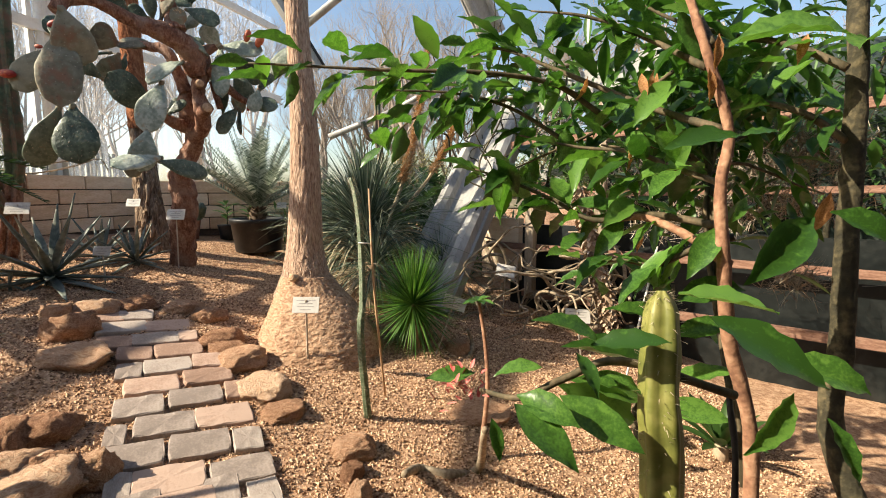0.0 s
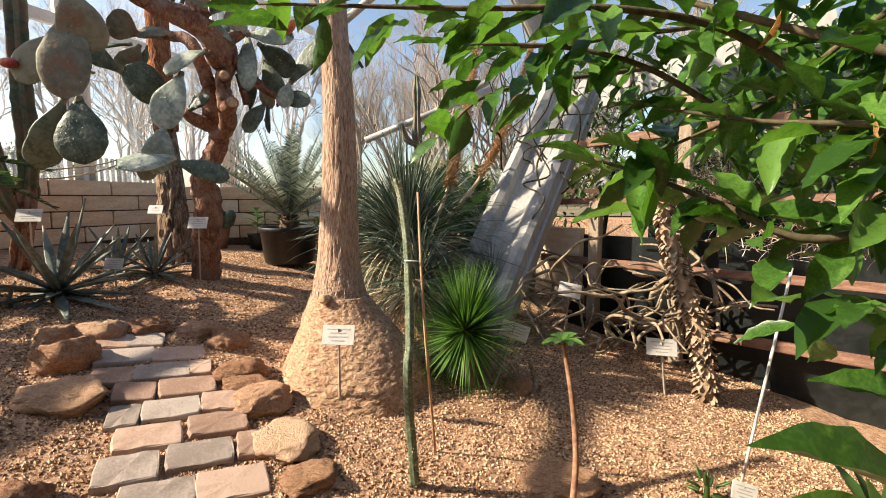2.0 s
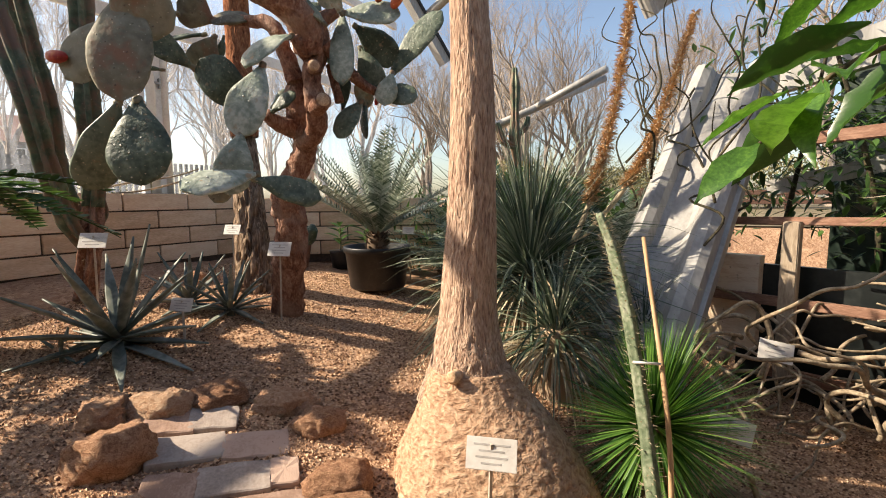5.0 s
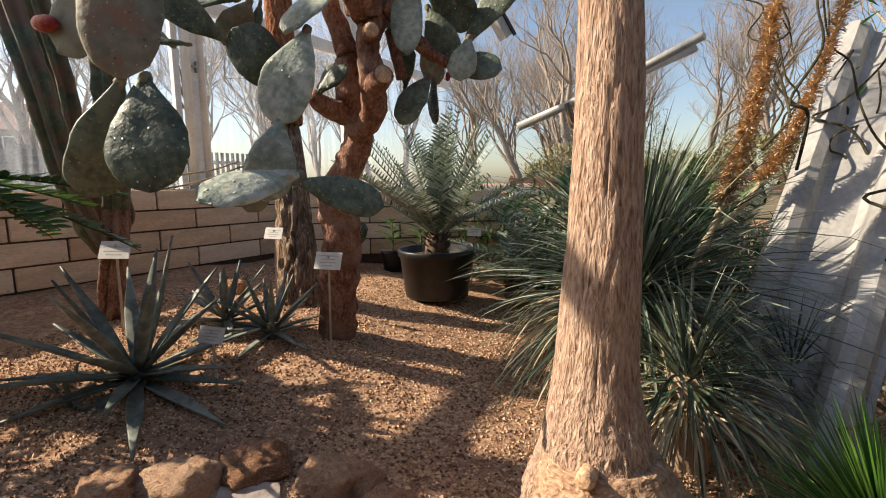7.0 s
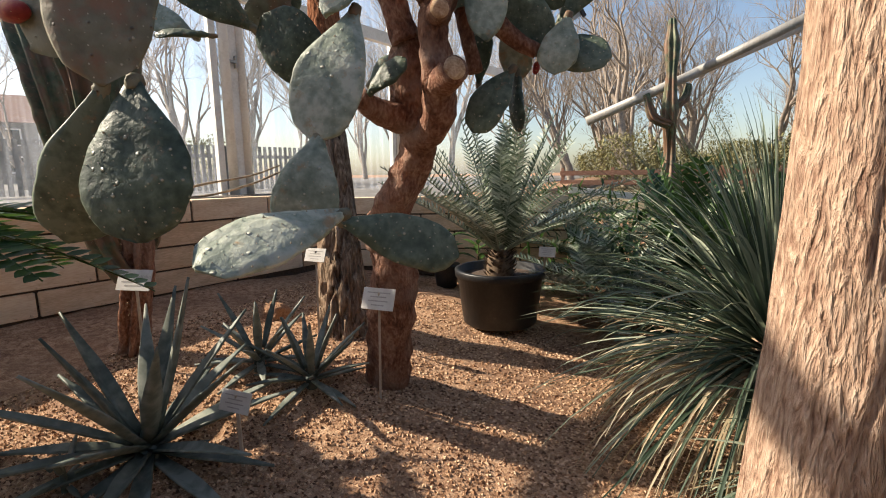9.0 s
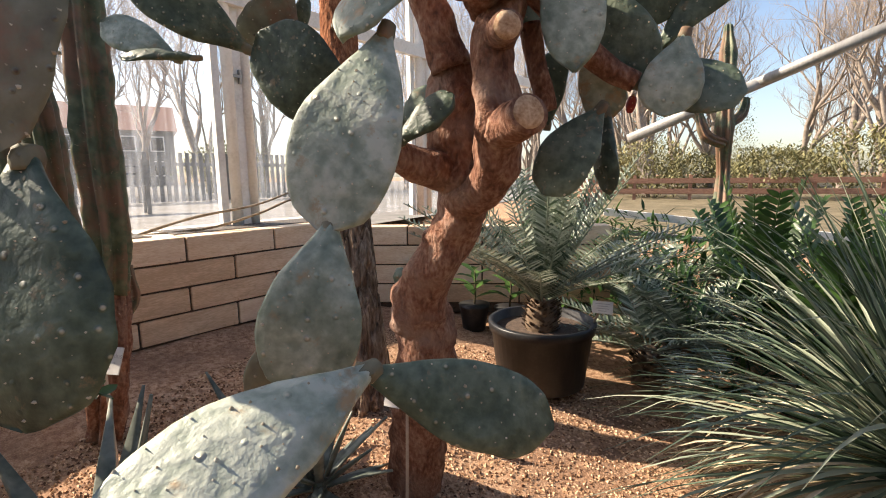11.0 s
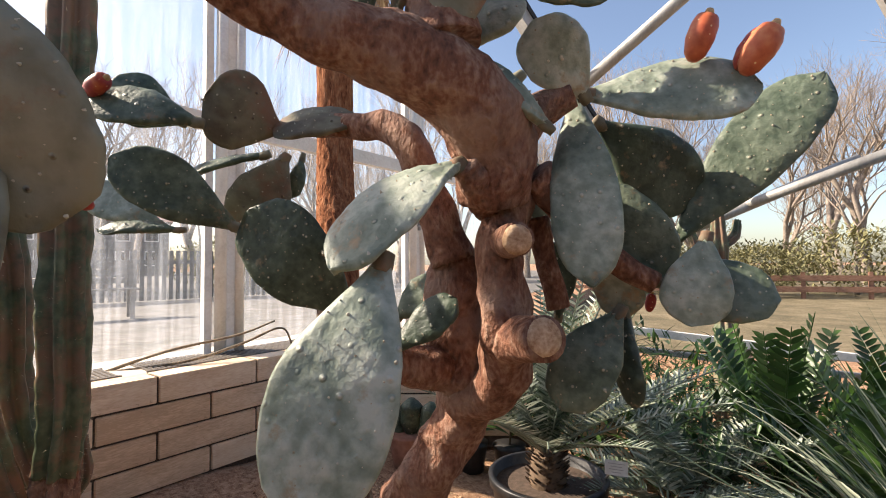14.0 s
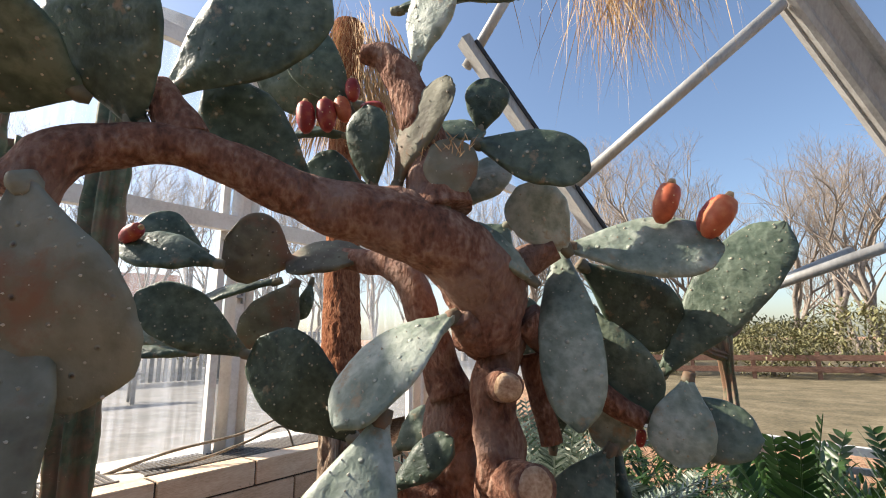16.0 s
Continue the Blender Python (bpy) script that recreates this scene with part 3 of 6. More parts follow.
def post(name, place, height, turn=0.0):
    """A clustered window post: two round tubes and a flat mullion with a latch."""
    p = thing(name, "off-white painted steel window post with twin tubes", "window post", place, turn=turn, kind="structure")
    part("tube", Shape().tube([(-0.05, 0, 0), (-0.05, 0, height)], [0.038, 0.038], 16, 1).mesh("tube", WHITE_PAINT), p)
    part("tube", Shape().tube([(0.085, 0.01, 0), (0.085, 0.01, height)], [0.034, 0.034], 16, 1).mesh("tube", WHITE_PAINT), p)
    part("mullion", Shape().box(pose(0.02, 0.03, height / 2), (0.07, 0.05, height)).box(pose(-0.125, 0.04, height / 2), (0.05, 0.05, height)).mesh("mullion", WHITE_PAINT, False), p)
    part("latch", Shape().box(pose(0.03, -0.012, height * 0.33), (0.014, 0.03, 0.09)).box(pose(0.0, -0.02, height * 0.33), (0.07, 0.016, 0.018)).mesh("latch", ALU, False), p)
    return p


post("window_post", west(2.16, 0.32, 1.45), 3.1, WANG)
post("window_post", west(-0.55, 0.32, 1.45), 3.1, WANG)
post("window_post", west(4.1, 0.32, 1.40), 3.1, WANG)


def pane(name, a, b, c, d):
    s = Shape()
    s.v = [Vector(q) for q in (a, b, c, d)]
    s.f = [(0, 1, 2, 3)]
    ob = tagged(new(name, s.mesh(name, GLASS, False)), "streaky greenhouse window pane", "window", kind="structure")
    ob.visible_shadow = False
    return ob


for k, (s0, s1) in enumerate(((-2.4, -0.62), (-0.48, 2.06), (2.28, 4.0), (4.2, 6.2))):
    pane("window_%d" % (k + 1), west(s0, 0.36, 1.45), west(s1, 0.36, 1.45), west(s1, 0.36, 4.4), west(s0, 0.36, 4.4))


def bar(name, a, b, radius, mat, label, sides=14, flat=None):
    """A straight structural member: a round tube, or a box section of the given width and height."""
    a, b = Vector(a), Vector(b)
    if flat:
        d = b - a
        m = Matrix.Translation((a + b) / 2) @ d.to_track_quat('X', 'Z').to_matrix().to_4x4()
        s = Shape().box(m, (d.length, *flat))
    else:
        s = Shape().tube([a, b], [radius, radius], sides, 1)
    return tagged(new(name, s.mesh(name, mat, not flat)), label, "beam", kind="structure")


# horizontal transoms of the west front
bar("transom", west(-2.5, 0.30, 2.98), west(6.2, 0.30, 2.98), 0.05, WHITE_PAINT, "off-white steel transom between window posts", flat=(0.06, 0.11))
bar("transom", west(-2.5, 0.30, 4.2), west(6.2, 0.30, 4.2), 0.05, WHITE_PAINT, "off-white steel transom between window posts", flat=(0.06, 0.11))

# leaning beams and tubes of the east slope and the far end


def gutter_beam(name, a, b, width, face):
    """A wide folded aluminium rafter: a flat web between two rounded lips."""
    a, b = Vector(a), Vector(b)
    d = (b - a).normalized()
    f = Vector(face)
    f = (f - d * f.dot(d)).normalized()
    s = d.cross(f)
    prof = [(-0.50, -0.20), (-0.50, 0.06), (-0.44, 0.17), (-0.34, 0.19), (-0.26, 0.13), (-0.22, 0.02), (-0.16, 0.0), (0.08, 0.0), (0.14, 0.03), (0.17, 0.12), (0.24, 0.19), (0.34, 0.19), (0.42, 0.13), (0.45, 0.0), (0.50, 0.0), (0.50, -0.20)]
    g = Shape()
    for p in (a, b):
        g.v += [p + s * (u * width) + f * (w * width) for u, w in prof]
    n = len(prof)
    for k in range(n):
        g.f.append((k, (k + 1) % n, n + (k + 1) % n, n + k))
    g.f += [tuple(range(n))[::-1], tuple(range(n, 2 * n))]
    return tagged(new(name, g.mesh(name, ALU, False)), "leaning wide aluminium rafter with rounded lips", "beam", kind="structure")


gutter_beam("rafter", (-0.20, 3.93, 0.33), (0.75, 5.26, 2.32), 0.55, (-0.45, -0.85, 0.3))
bar("ridge_tube", (0.112, 7.567, 2.868), (-1.678, 7.122, 2.084), 0.045, ALU, "long slanting aluminium tube")
bar("ridge_tube", (0.017, 6.711, 2.763), (-1.225, 7.820, 2.347), 0.04, ALU, "long slanting aluminium tube")
bar("strut_tube", (-2.111, 7.194, 3.577), (-0.240, 7.038, 4.940), 0.055, ALU, "slanting aluminium strut tube")
bar("strut_tube", (-2.956, 6.694, 4.814), (-2.317, 6.665, 5.723), 0.05, ALU, "slanting aluminium strut tube")
bar("glazing_bar", (-2.929, 6.551, 5.027), (-1.861, 7.396, 3.106), 0.05, ALU, "grey lattice glazing bar with black gasket", flat=(0.15, 0.09))
bar("gasket", (-2.802, 6.548, 4.978), (-1.755, 7.372, 3.119), 0.02, RUBBER, "black rubber gasket strip", flat=(0.03, 0.03))
gutter_beam("rafter", (-0.172, 7.004, 5.244), (0.780, 7.724, 3.690), 0.42, (0.2, -0.8, -0.4))
bar("purlin", (-5.291, 3.875, 4.619), (-4.237, 4.818, 4.335), 0.06, WHITE_PAINT, "off-white steel purlin", flat=(0.07, 0.12))
bar("purlin", (1.066, 5.490, 2.305), (2.542, 4.438, 2.665), 0.06, ALU, "broad grey purlin of the east slope", flat=(0.10, 0.26))
bar("purlin", (1.147, 5.576, 1.475), (2.435, 4.761, 1.847), 0.06, ALU, "grey purlin behind the timber rails", flat=(0.06, 0.12))

# ---- prickly pear tree ----
PEAR = (-2.25, 4.05, 0.66)
pear = thing("prickly_pear_tree", "tree-sized prickly pear with corky red trunk and hanging pads", "cactus", PEAR)
HALF = [0.13, 0.24, 0.37, 0.51, 0.65, 0.78, 0.88, 0.95, 0.99, 1.0, 0.98, 0.93, 0.83, 0.64, 0.08]


def pad(base, tip, width, mat, face=(0.25, -1.0, 0.25), bend=0.05, thick=0.024):
    """One flattened stem joint from its joint to its tip, an uneven paddle with a thick rim."""
    a, b = Vector(base) - Vector(PEAR), Vector(tip) - Vector(PEAR)
    d = b - a
    run = d.length
    d.normalize()
    f = Vector(face)
    f = (f - d * f.dot(d)).normalized()
    s = d.cross(f)
    seed = Vector(tip) * 3.7
    g, n, ring = Shape(), 22, 18
    for i in range(n):
        u = 1 - (1 - i / (n - 1)) ** 1.5
        w = width / 2 * float(np.interp(u, np.linspace(0, 1, len(HALF)), HALF))
        th = thick / 2 * (0.55 + 0.45 * math.sin(math.pi * min(1, 0.1 + u * 0.95))) if u < 0.97 else thick * 0.2
        th = min(th, w * 0.9)
        mid = a + d * (u * run) + f * (bend * run * (math.sin(math.pi * u) + 0.5 * noise.noise(seed + Vector((u * 2, 0, 0)))))
        for k in range(ring):
            ang = 2 * math.pi * k / ring
            c, si = math.cos(ang), math.sin(ang)
            e = w * (1 + 0.10 * noise.noise(seed + Vector((u * 3, c, 4))) + 0.05 * noise.noise(seed + Vector((u * 9, c * 2, 1))))
            dent = 0.006 * noise.noise(seed + Vector((u * 5, c * 2.5, si))) + 0.003 * noise.noise(seed + Vector((u * 14, c * 6, si)))
            wave = 0.03 * width * noise.noise(seed + Vector((u * 2.2, c * 1.5, 9)))
            g.v.append(mid + s * (c * e) + f * (math.copysign(abs(si) ** 0.75, si) * th + dent + wave))
    for i in range(n - 1):
        for k in range(ring):
            p, q = i * ring + k, i * ring + (k + 1) % ring
            g.f.append((p, q, q + ring, p + ring))
    g.f += [tuple(reversed(range(ring))), tuple((n - 1) * ring + k for k in range(ring))]
    names = {PAD: "blue-green pad dotted with areoles", PAD_PALE: "pale glaucous pad", PAD_OLD: "old corky brown-blotched pad"}
    ob = part("pad", g.mesh("pad", mat), pear, names[mat])
    ar, gap, row = Shape(), 0.031, 0
    pr = random.Random(int(abs(seed.x * 977 + seed.z * 331)))
    along = gap * 0.8
    while along < run * 0.97:
        u = along / run
        i = min(n - 1, int(round((1 - (1 - u) ** (1 / 1.5)) * (n - 1))))
        w = width / 2 * float(np.interp(u, np.linspace(0, 1, len(HALF)), HALF))
        c0 = -w + gap * (0.35 if row % 2 else 0.85)
        while c0 < w * 0.93:
            for sg in (-1, 1):
                ang = math.acos(max(-1, min(1, c0 / w))) * sg
                k = int(round(ang / (2 * math.pi) * ring)) % ring
                v0 = g.v[i * ring + k]
                p = v0 + s * (c0 - (v0 - (a + d * (u * run))).dot(s)) + d * pr.gauss(0, 0.003)
                q, r0 = len(ar.v), pr.uniform(0.0022, 0.0036)
                nf = f * sg
                ar.v += [p + (s * math.cos(h) + d * math.sin(h)) * r0 - nf * 0.003 for h in (0, 1.26, 2.51, 3.77, 5.03)] + [p + nf * 0.0032]
                ar.f += [(q + h, q + (h + 1) % 5, q + 5) for h in range(5)]
            c0 += gap * pr.uniform(0.9, 1.1)
        along += gap * 0.85
        row += 1
    if ar.v:
        part("areole_cover", ar.mesh("areole_cover", AREOLE), ob, "small pale areole cushions", kind="stuff")
    r = width * 0.055 + 0.006
    part("joint", Shape().tube([a - d * 0.012, a + d * 0.006, a + d * 0.022], [r * 0.9, r * 1.12, r * 0.9], 12, 3, 0.2, 40).mesh("joint", PAD_OLD), ob, "corky brown joint")
    return ob


def limb(name, points, radii, lump=0.16, label="reddish corky limb"):
    g = Shape().tube(rel(points, PEAR), radii, 26, 12, lump * 1.3, 13.0, seed=len(points) * 1.3)
    return part(name, g.mesh(name, CACTUS_BARK), pear, label)


limb("trunk", [(-2.25, 4.05, 0.60), (-2.144, 3.954, 1.234), (-2.142, 3.897, 1.383), (-2.059, 3.864, 1.532), (-1.975, 3.830, 1.668), (-1.963, 3.809, 1.799), (-1.967, 3.781, 1.936), (-1.963, 3.767, 2.055)],
     [0.10, 0.095, 0.085, 0.072, 0.062, 0.078, 0.075, 0.055], 0.2)
limb("limb", [(-1.955, 3.797, 1.705), (-1.848, 3.737, 1.789), (-1.825, 3.687, 1.904), (-1.827, 3.680, 1.985), (-1.833, 3.682, 2.077), (-1.825, 3.722, 2.164), (-1.851, 3.773, 2.312)],
     [0.055, 0.056, 0.058, 0.052, 0.048, 0.056, 0.075], 0.2)
limb("limb", [(-1.962, 3.745, 2.040), (-2.017, 3.730, 2.208), (-2.087, 3.729, 2.344), (-2.228, 3.759, 2.387), (-2.376, 3.773, 2.406)], [0.05, 0.042, 0.04, 0.034, 0.03])
limb("limb", [(-1.847, 3.674, 2.172), (-1.836, 3.626, 2.268), (-1.855, 3.560, 2.333), (-1.939, 3.468, 2.394), (-2.038, 3.378, 2.415), (-2.124, 3.290, 2.455), (-2.209, 3.180, 2.493), (-2.282, 3.107, 2.481), (-2.322, 3.052, 2.451), (-2.335, 3.018, 2.376)],
     [0.075, 0.086, 0.079, 0.070, 0.055, 0.043, 0.034, 0.037, 0.039, 0.046], 0.12)
limb("limb", [(-1.992, 3.763, 1.790), (-2.047, 3.665, 1.820), (-2.069, 3.604, 1.857)], [0.05, 0.045, 0.03])
limb("limb", [(-1.853, 3.710, 2.158), (-1.855, 3.602, 2.187), (-1.867, 3.555, 2.218)], [0.045, 0.035, 0.026])
limb("limb", [(-1.737, 3.802, 1.936), (-1.762, 3.798, 2.049), (-1.780, 3.794, 2.136)], [0.025, 0.024, 0.03])
limb("limb", [(-2.225, 3.191, 2.512), (-2.248, 3.170, 2.570), (-2.271, 3.162, 2.614)], [0.04, 0.034, 0.02])
limb("limb", [(-1.887, 3.517, 2.423), (-1.913, 3.519, 2.524), (-1.934, 3.506, 2.651), (-1.999, 3.496, 2.782), (-2.056, 3.468, 2.801)], [0.07, 0.05, 0.045, 0.035, 0.02])
limb("limb", [(-1.828, 3.662, 2.271), (-1.765, 3.676, 2.332), (-1.684, 3.681, 2.364)], [0.06, 0.04, 0.025])
limb("limb", [(-1.765, 3.710, 2.221), (-1.640, 3.818, 2.057), (-1.539, 3.841, 1.992)], [0.04, 0.03, 0.024])
# pruned stubs with dry cut faces
for tip, way, r in (((-1.728, 3.576, 1.906), (-1.805, 3.662, 1.883), 0.042), ((-1.776, 3.587, 2.079), (-1.828, 3.684, 2.077), 0.034)):
    g = Shape().tube(rel([way, (Vector(way) + Vector(tip)) / 2, tip], PEAR), [r * 1.15, r * 1.05, r], 18, 4, 0.14, 14)
    st = part("stub", g.mesh("stub", CACTUS_BARK), pear, "pruned corky branch stub")
    d = (Vector(tip) - Vector(way)).normalized()
    c = Vector(tip) - Vector(PEAR)
    part("cut_face", Shape().tube([c - d * 0.004, c + d * 0.003, c + d * 0.005], [r * 0.86, r * 0.8, r * 0.35], 18, 1, 0.1, 30).mesh("cut_face", CUT_WOOD), st, "dry pale cut face")

pad((-1.874, 3.552, 2.218), (-2.018, 3.352, 2.032), 0.155, PAD_PALE, (-0.1, -0.8, 0.55), 0.10)
pad((-1.949, 3.403, 2.043), (-1.998, 3.256, 1.690), 0.19, PAD_PALE, (0.35, -1, 0.2), 0.05, 0.03)
pad((-1.990, 3.270, 1.709), (-2.015, 3.190, 1.425), 0.165, PAD_PALE, (0.5, -1, 0.1), 0.06, 0.03)
pad((-2.031, 3.247, 1.560), (-2.080, 3.180, 1.390), 0.105, PAD_OLD, (0.6, -1, 0.1), 0.1)
pad((-1.845, 3.15, 1.515), (-1.955, 2.83, 1.44), 0.15, PAD_PALE, (0.45, -0.35, 0.85), 0.03, 0.026)
pad((-1.88, 3.18, 1.495), (-1.615, 3.29, 1.405), 0.13, PAD, (0.2, -0.9, 0.45), 0.04)
pad((-2.264, 2.985, 1.815), (-2.215, 2.930, 1.462), 0.245, PAD, (0.35, -0.9, 0.1), 0.05, 0.03)
pad((-2.32, 2.95, 1.80), (-2.517, 2.956, 1.448), 0.18, PAD, (0.75, -0.6, 0.1), 0.04, 0.03)
pad((-2.354, 3.074, 2.297), (-2.30, 2.94, 1.80), 0.24, PAD_OLD, (0.5, -0.9, 0.1), 0.08, 0.034)
pad((-2.386, 3.069, 2.182), (-2.619, 2.993, 1.915), 0.19, PAD_OLD, (0.3, -0.9, 0.1), 0.05)
pad((-2.298, 3.008, 2.393), (-2.255, 3.091, 2.078), 0.235, PAD_OLD, (0.45, -0.9, 0.0), 0.06, 0.036)
pad((-2.304, 3.042, 2.110), (-2.399, 3.015, 1.938), 0.16, PAD_OLD, (0.45, -0.9, 0.0), 0.06, 0.03)
pad((-2.541, 3.679, 2.134), (-2.731, 3.476, 2.297), 0.155, PAD, (0.2, -0.9, 0.35))
pad((-2.278, 3.822, 1.905), (-2.502, 3.676, 2.178), 0.235, PAD, (0.15, -1, 0.0), 0.08)
pad((-2.744, 3.680, 2.135), (-2.936, 3.577, 2.133), 0.05, PAD, (0, -0.7, 0.7))
pad((-2.550, 3.794, 2.351), (-2.826, 3.673, 2.255), 0.10, PAD, (0, -0.5, 0.9))
pad((-2.887, 3.729, 2.157), (-3.106, 3.642, 2.269), 0.12, PAD_PALE, (0, -0.8, 0.5))
pad((-2.513, 3.832, 2.348), (-2.607, 3.760, 2.134), 0.17, PAD_OLD, (0.7, -0.7, 0))
pad((-2.494, 3.884, 2.359), (-2.519, 3.867, 2.235), 0.05, PAD, (0.7, -0.7, 0))
pad((-2.431, 3.716, 2.388), (-2.534, 3.567, 2.441), 0.20, PAD_OLD, (0.1, -1, 0.1), 0.06)
pad((-2.199, 3.785, 2.401), (-2.440, 3.696, 2.385), 0.165, PAD_OLD, (0, -0.6, 0.6))
pad((-2.736, 3.676, 2.434), (-2.839, 3.527, 2.499), 0.15, PAD, (0.1, -0.9, 0.3))
pad((-2.501, 3.526, 2.363), (-2.708, 3.406, 2.411), 0.115, PAD, (0, -0.9, 0.5))
pad((-1.694, 3.768, 2.402), (-1.652, 3.656, 1.990), 0.13, PAD_PALE, (0.1, -1, 0.1), 0.05)
pad((-1.637, 3.870, 2.238), (-1.531, 3.882, 1.996), 0.15, PAD, (-0.1, -1, 0.2))
pad((-1.497, 3.944, 2.081), (-1.194, 3.981, 2.440), 0.16, PAD, (-0.2, -1, 0.15), 0.04)
pad((-1.666, 3.709, 2.370), (-1.361, 3.732, 2.347), 0.155, PAD_PALE, (-0.1, -0.93, 0.45), 0.03)
pad((-1.650, 3.832, 2.346), (-1.449, 3.953, 2.169), 0.17, PAD, (-0.1, -1, 0.2))
pad((-1.443, 3.837, 2.086), (-1.480, 3.801, 1.909), 0.13, PAD_PALE, (-0.1, -1, 0.1))
pad((-1.542, 3.877, 1.994), (-1.311, 3.875, 1.959), 0.135, PAD, (-0.1, -0.9, 0.4))
pad((-1.609, 3.802, 1.936), (-1.728, 3.742, 1.735), 0.14, PAD, (-0.2, -1, 0.0))
pad((-1.601, 3.838, 1.929), (-1.583, 3.803, 1.734), 0.085, PAD, (-0.7, -0.7, 0.0))
pad((-1.653, 3.857, 2.099), (-1.593, 3.873, 1.916), 0.11, PAD_PALE, (-0.2, -1, 0.1))
pad((-2.045, 3.614, 1.854), (-1.915, 3.642, 1.965), 0.085, PAD, (-0.2, -1, 0.3))
pad((-2.098, 3.725, 1.911), (-1.987, 3.754, 1.996), 0.10, PAD, (-0.2, -1, 0.2))
pad((-1.748, 3.873, 1.908), (-1.737, 3.886, 2.094), 0.08, PAD, (0.3, -1, 0.2))
pad((-1.790, 3.886, 2.097), (-1.813, 3.864, 2.282), 0.09, PAD, (0.5, -1, 0.0))
pad((-2.281, 3.142, 2.528), (-2.272, 3.032, 2.757), 0.205, PAD, (0.3, -0.95, -0.1))
pad((-2.339, 3.086, 2.574), (-2.398, 2.942, 2.616), 0.20, PAD, (0.2, -0.8, -0.5))
pad((-2.336, 3.227, 2.645), (-2.023, 3.297, 2.838), 0.20, PAD, (0.1, -0.95, -0.3))
pad((-2.141, 3.431, 2.485), (-2.300, 3.280, 2.677), 0.15, PAD, (0.2, -1, 0.1))
pad((-2.122, 3.527, 2.699), (-2.235, 3.439, 2.897), 0.13, PAD, (0.1, -1, 0.2))
pad((-2.127, 3.583, 2.741), (-2.361, 3.470, 2.812), 0.12, PAD, (0.1, -0.8, -0.4))
pad((-2.016, 3.463, 2.477), (-2.013, 3.429, 2.649), 0.10, PAD, (0.1, -1, 0.1))
pad((-1.982, 3.497, 2.490), (-1.849, 3.476, 2.701), 0.11, PAD_OLD, (-0.1, -1, 0.3))
pad((-1.874, 3.501, 2.423), (-1.841, 3.485, 2.568), 0.11, PAD_OLD, (0.5, -1, 0.1))
pad((-1.809, 3.531, 2.568), (-1.592, 3.551, 2.485), 0.125, PAD, (-0.1, -0.95, 0.3))
pad((-1.873, 3.614, 2.464), (-1.778, 3.634, 2.563), 0.10, PAD_PALE, (0, -1, 0.1))
pad((-1.662, 3.692, 2.358), (-1.752, 3.625, 2.497), 0.13, PAD_PALE, (0, -1, 0.2))
pad((-1.722, 3.615, 2.285), (-1.844, 3.550, 2.404), 0.07, PAD_PALE, (0.5, -0.7, 0.5))
pad((-1.972, 3.570, 2.796), (-1.880, 3.543, 3.010), 0.13, PAD_PALE, (0, -1, 0.2))
pad((-2.090, 3.534, 2.516), (-2.198, 3.478, 2.567), 0.10, PAD, (0, -1, 0.2))
pad((-1.837, 3.637, 2.642), (-1.803, 3.626, 2.765), 0.10, PAD, (0.3, -1, 0))
pad((-1.994, 3.572, 2.637), (-1.825, 3.642, 2.642), 0.08, PAD, (0.1, -0.8, 0.5))
pad((-2.017, 3.552, 2.955), (-1.728, 3.619, 2.951), 0.08, PAD, (0, -0.8, 0.6))
pad((-2.169, 3.599, 2.680), (-2.321, 3.536, 2.677), 0.04, PAD, (0, -0.6, 0.8))
pad((-1.806, 3.746, 2.441), (-1.879, 3.700, 2.356), 0.13, PAD, (0, -1, 0.1))
# torn dry fibres on the broken pad
fib = Shape()
frng = random.Random(7)
for k in range(60):
    b = Vector((-1.855, 3.474, 2.538)) + Vector((frng.uniform(-0.07, 0.05), frng.uniform(-0.01, 0.01), frng.uniform(-0.02, 0.02))) - Vector(PEAR)
    fib.blade(b, (frng.uniform(-1, 1), frng.uniform(-1, 1), 1), (0, 1, 0), frng.uniform(0.015, 0.035), 0.003, 0.3, 2)
part("torn_fibres", fib.mesh("torn_fibres", STRAW), pear, "ragged straw-coloured torn edge", kind="stuff")


def fruit(place, way, size, mat):
    a = Vector(place) - Vector(PEAR)
    d = Vector(way).normalized() * size
    f = part("fruit", Shape().tube([a, a + d * 0.15, a + d * 0.45, a + d * 0.75, a + d * 0.95, a + d], [size * 0.10, size * 0.22, size * 0.30, size * 0.29, size * 0.22, size * 0.10], 12, 2, 0.05, 30).mesh("fruit", mat), pear, "ripe red prickly pear fruit")
    part("flower_scar", Shape().tube([a + d * 0.97, a + d * 1.12], [size * 0.13, size * 0.07], 8, 1, 0.2, 60).mesh("flower_scar", STRAW), f, "dry yellow tip")


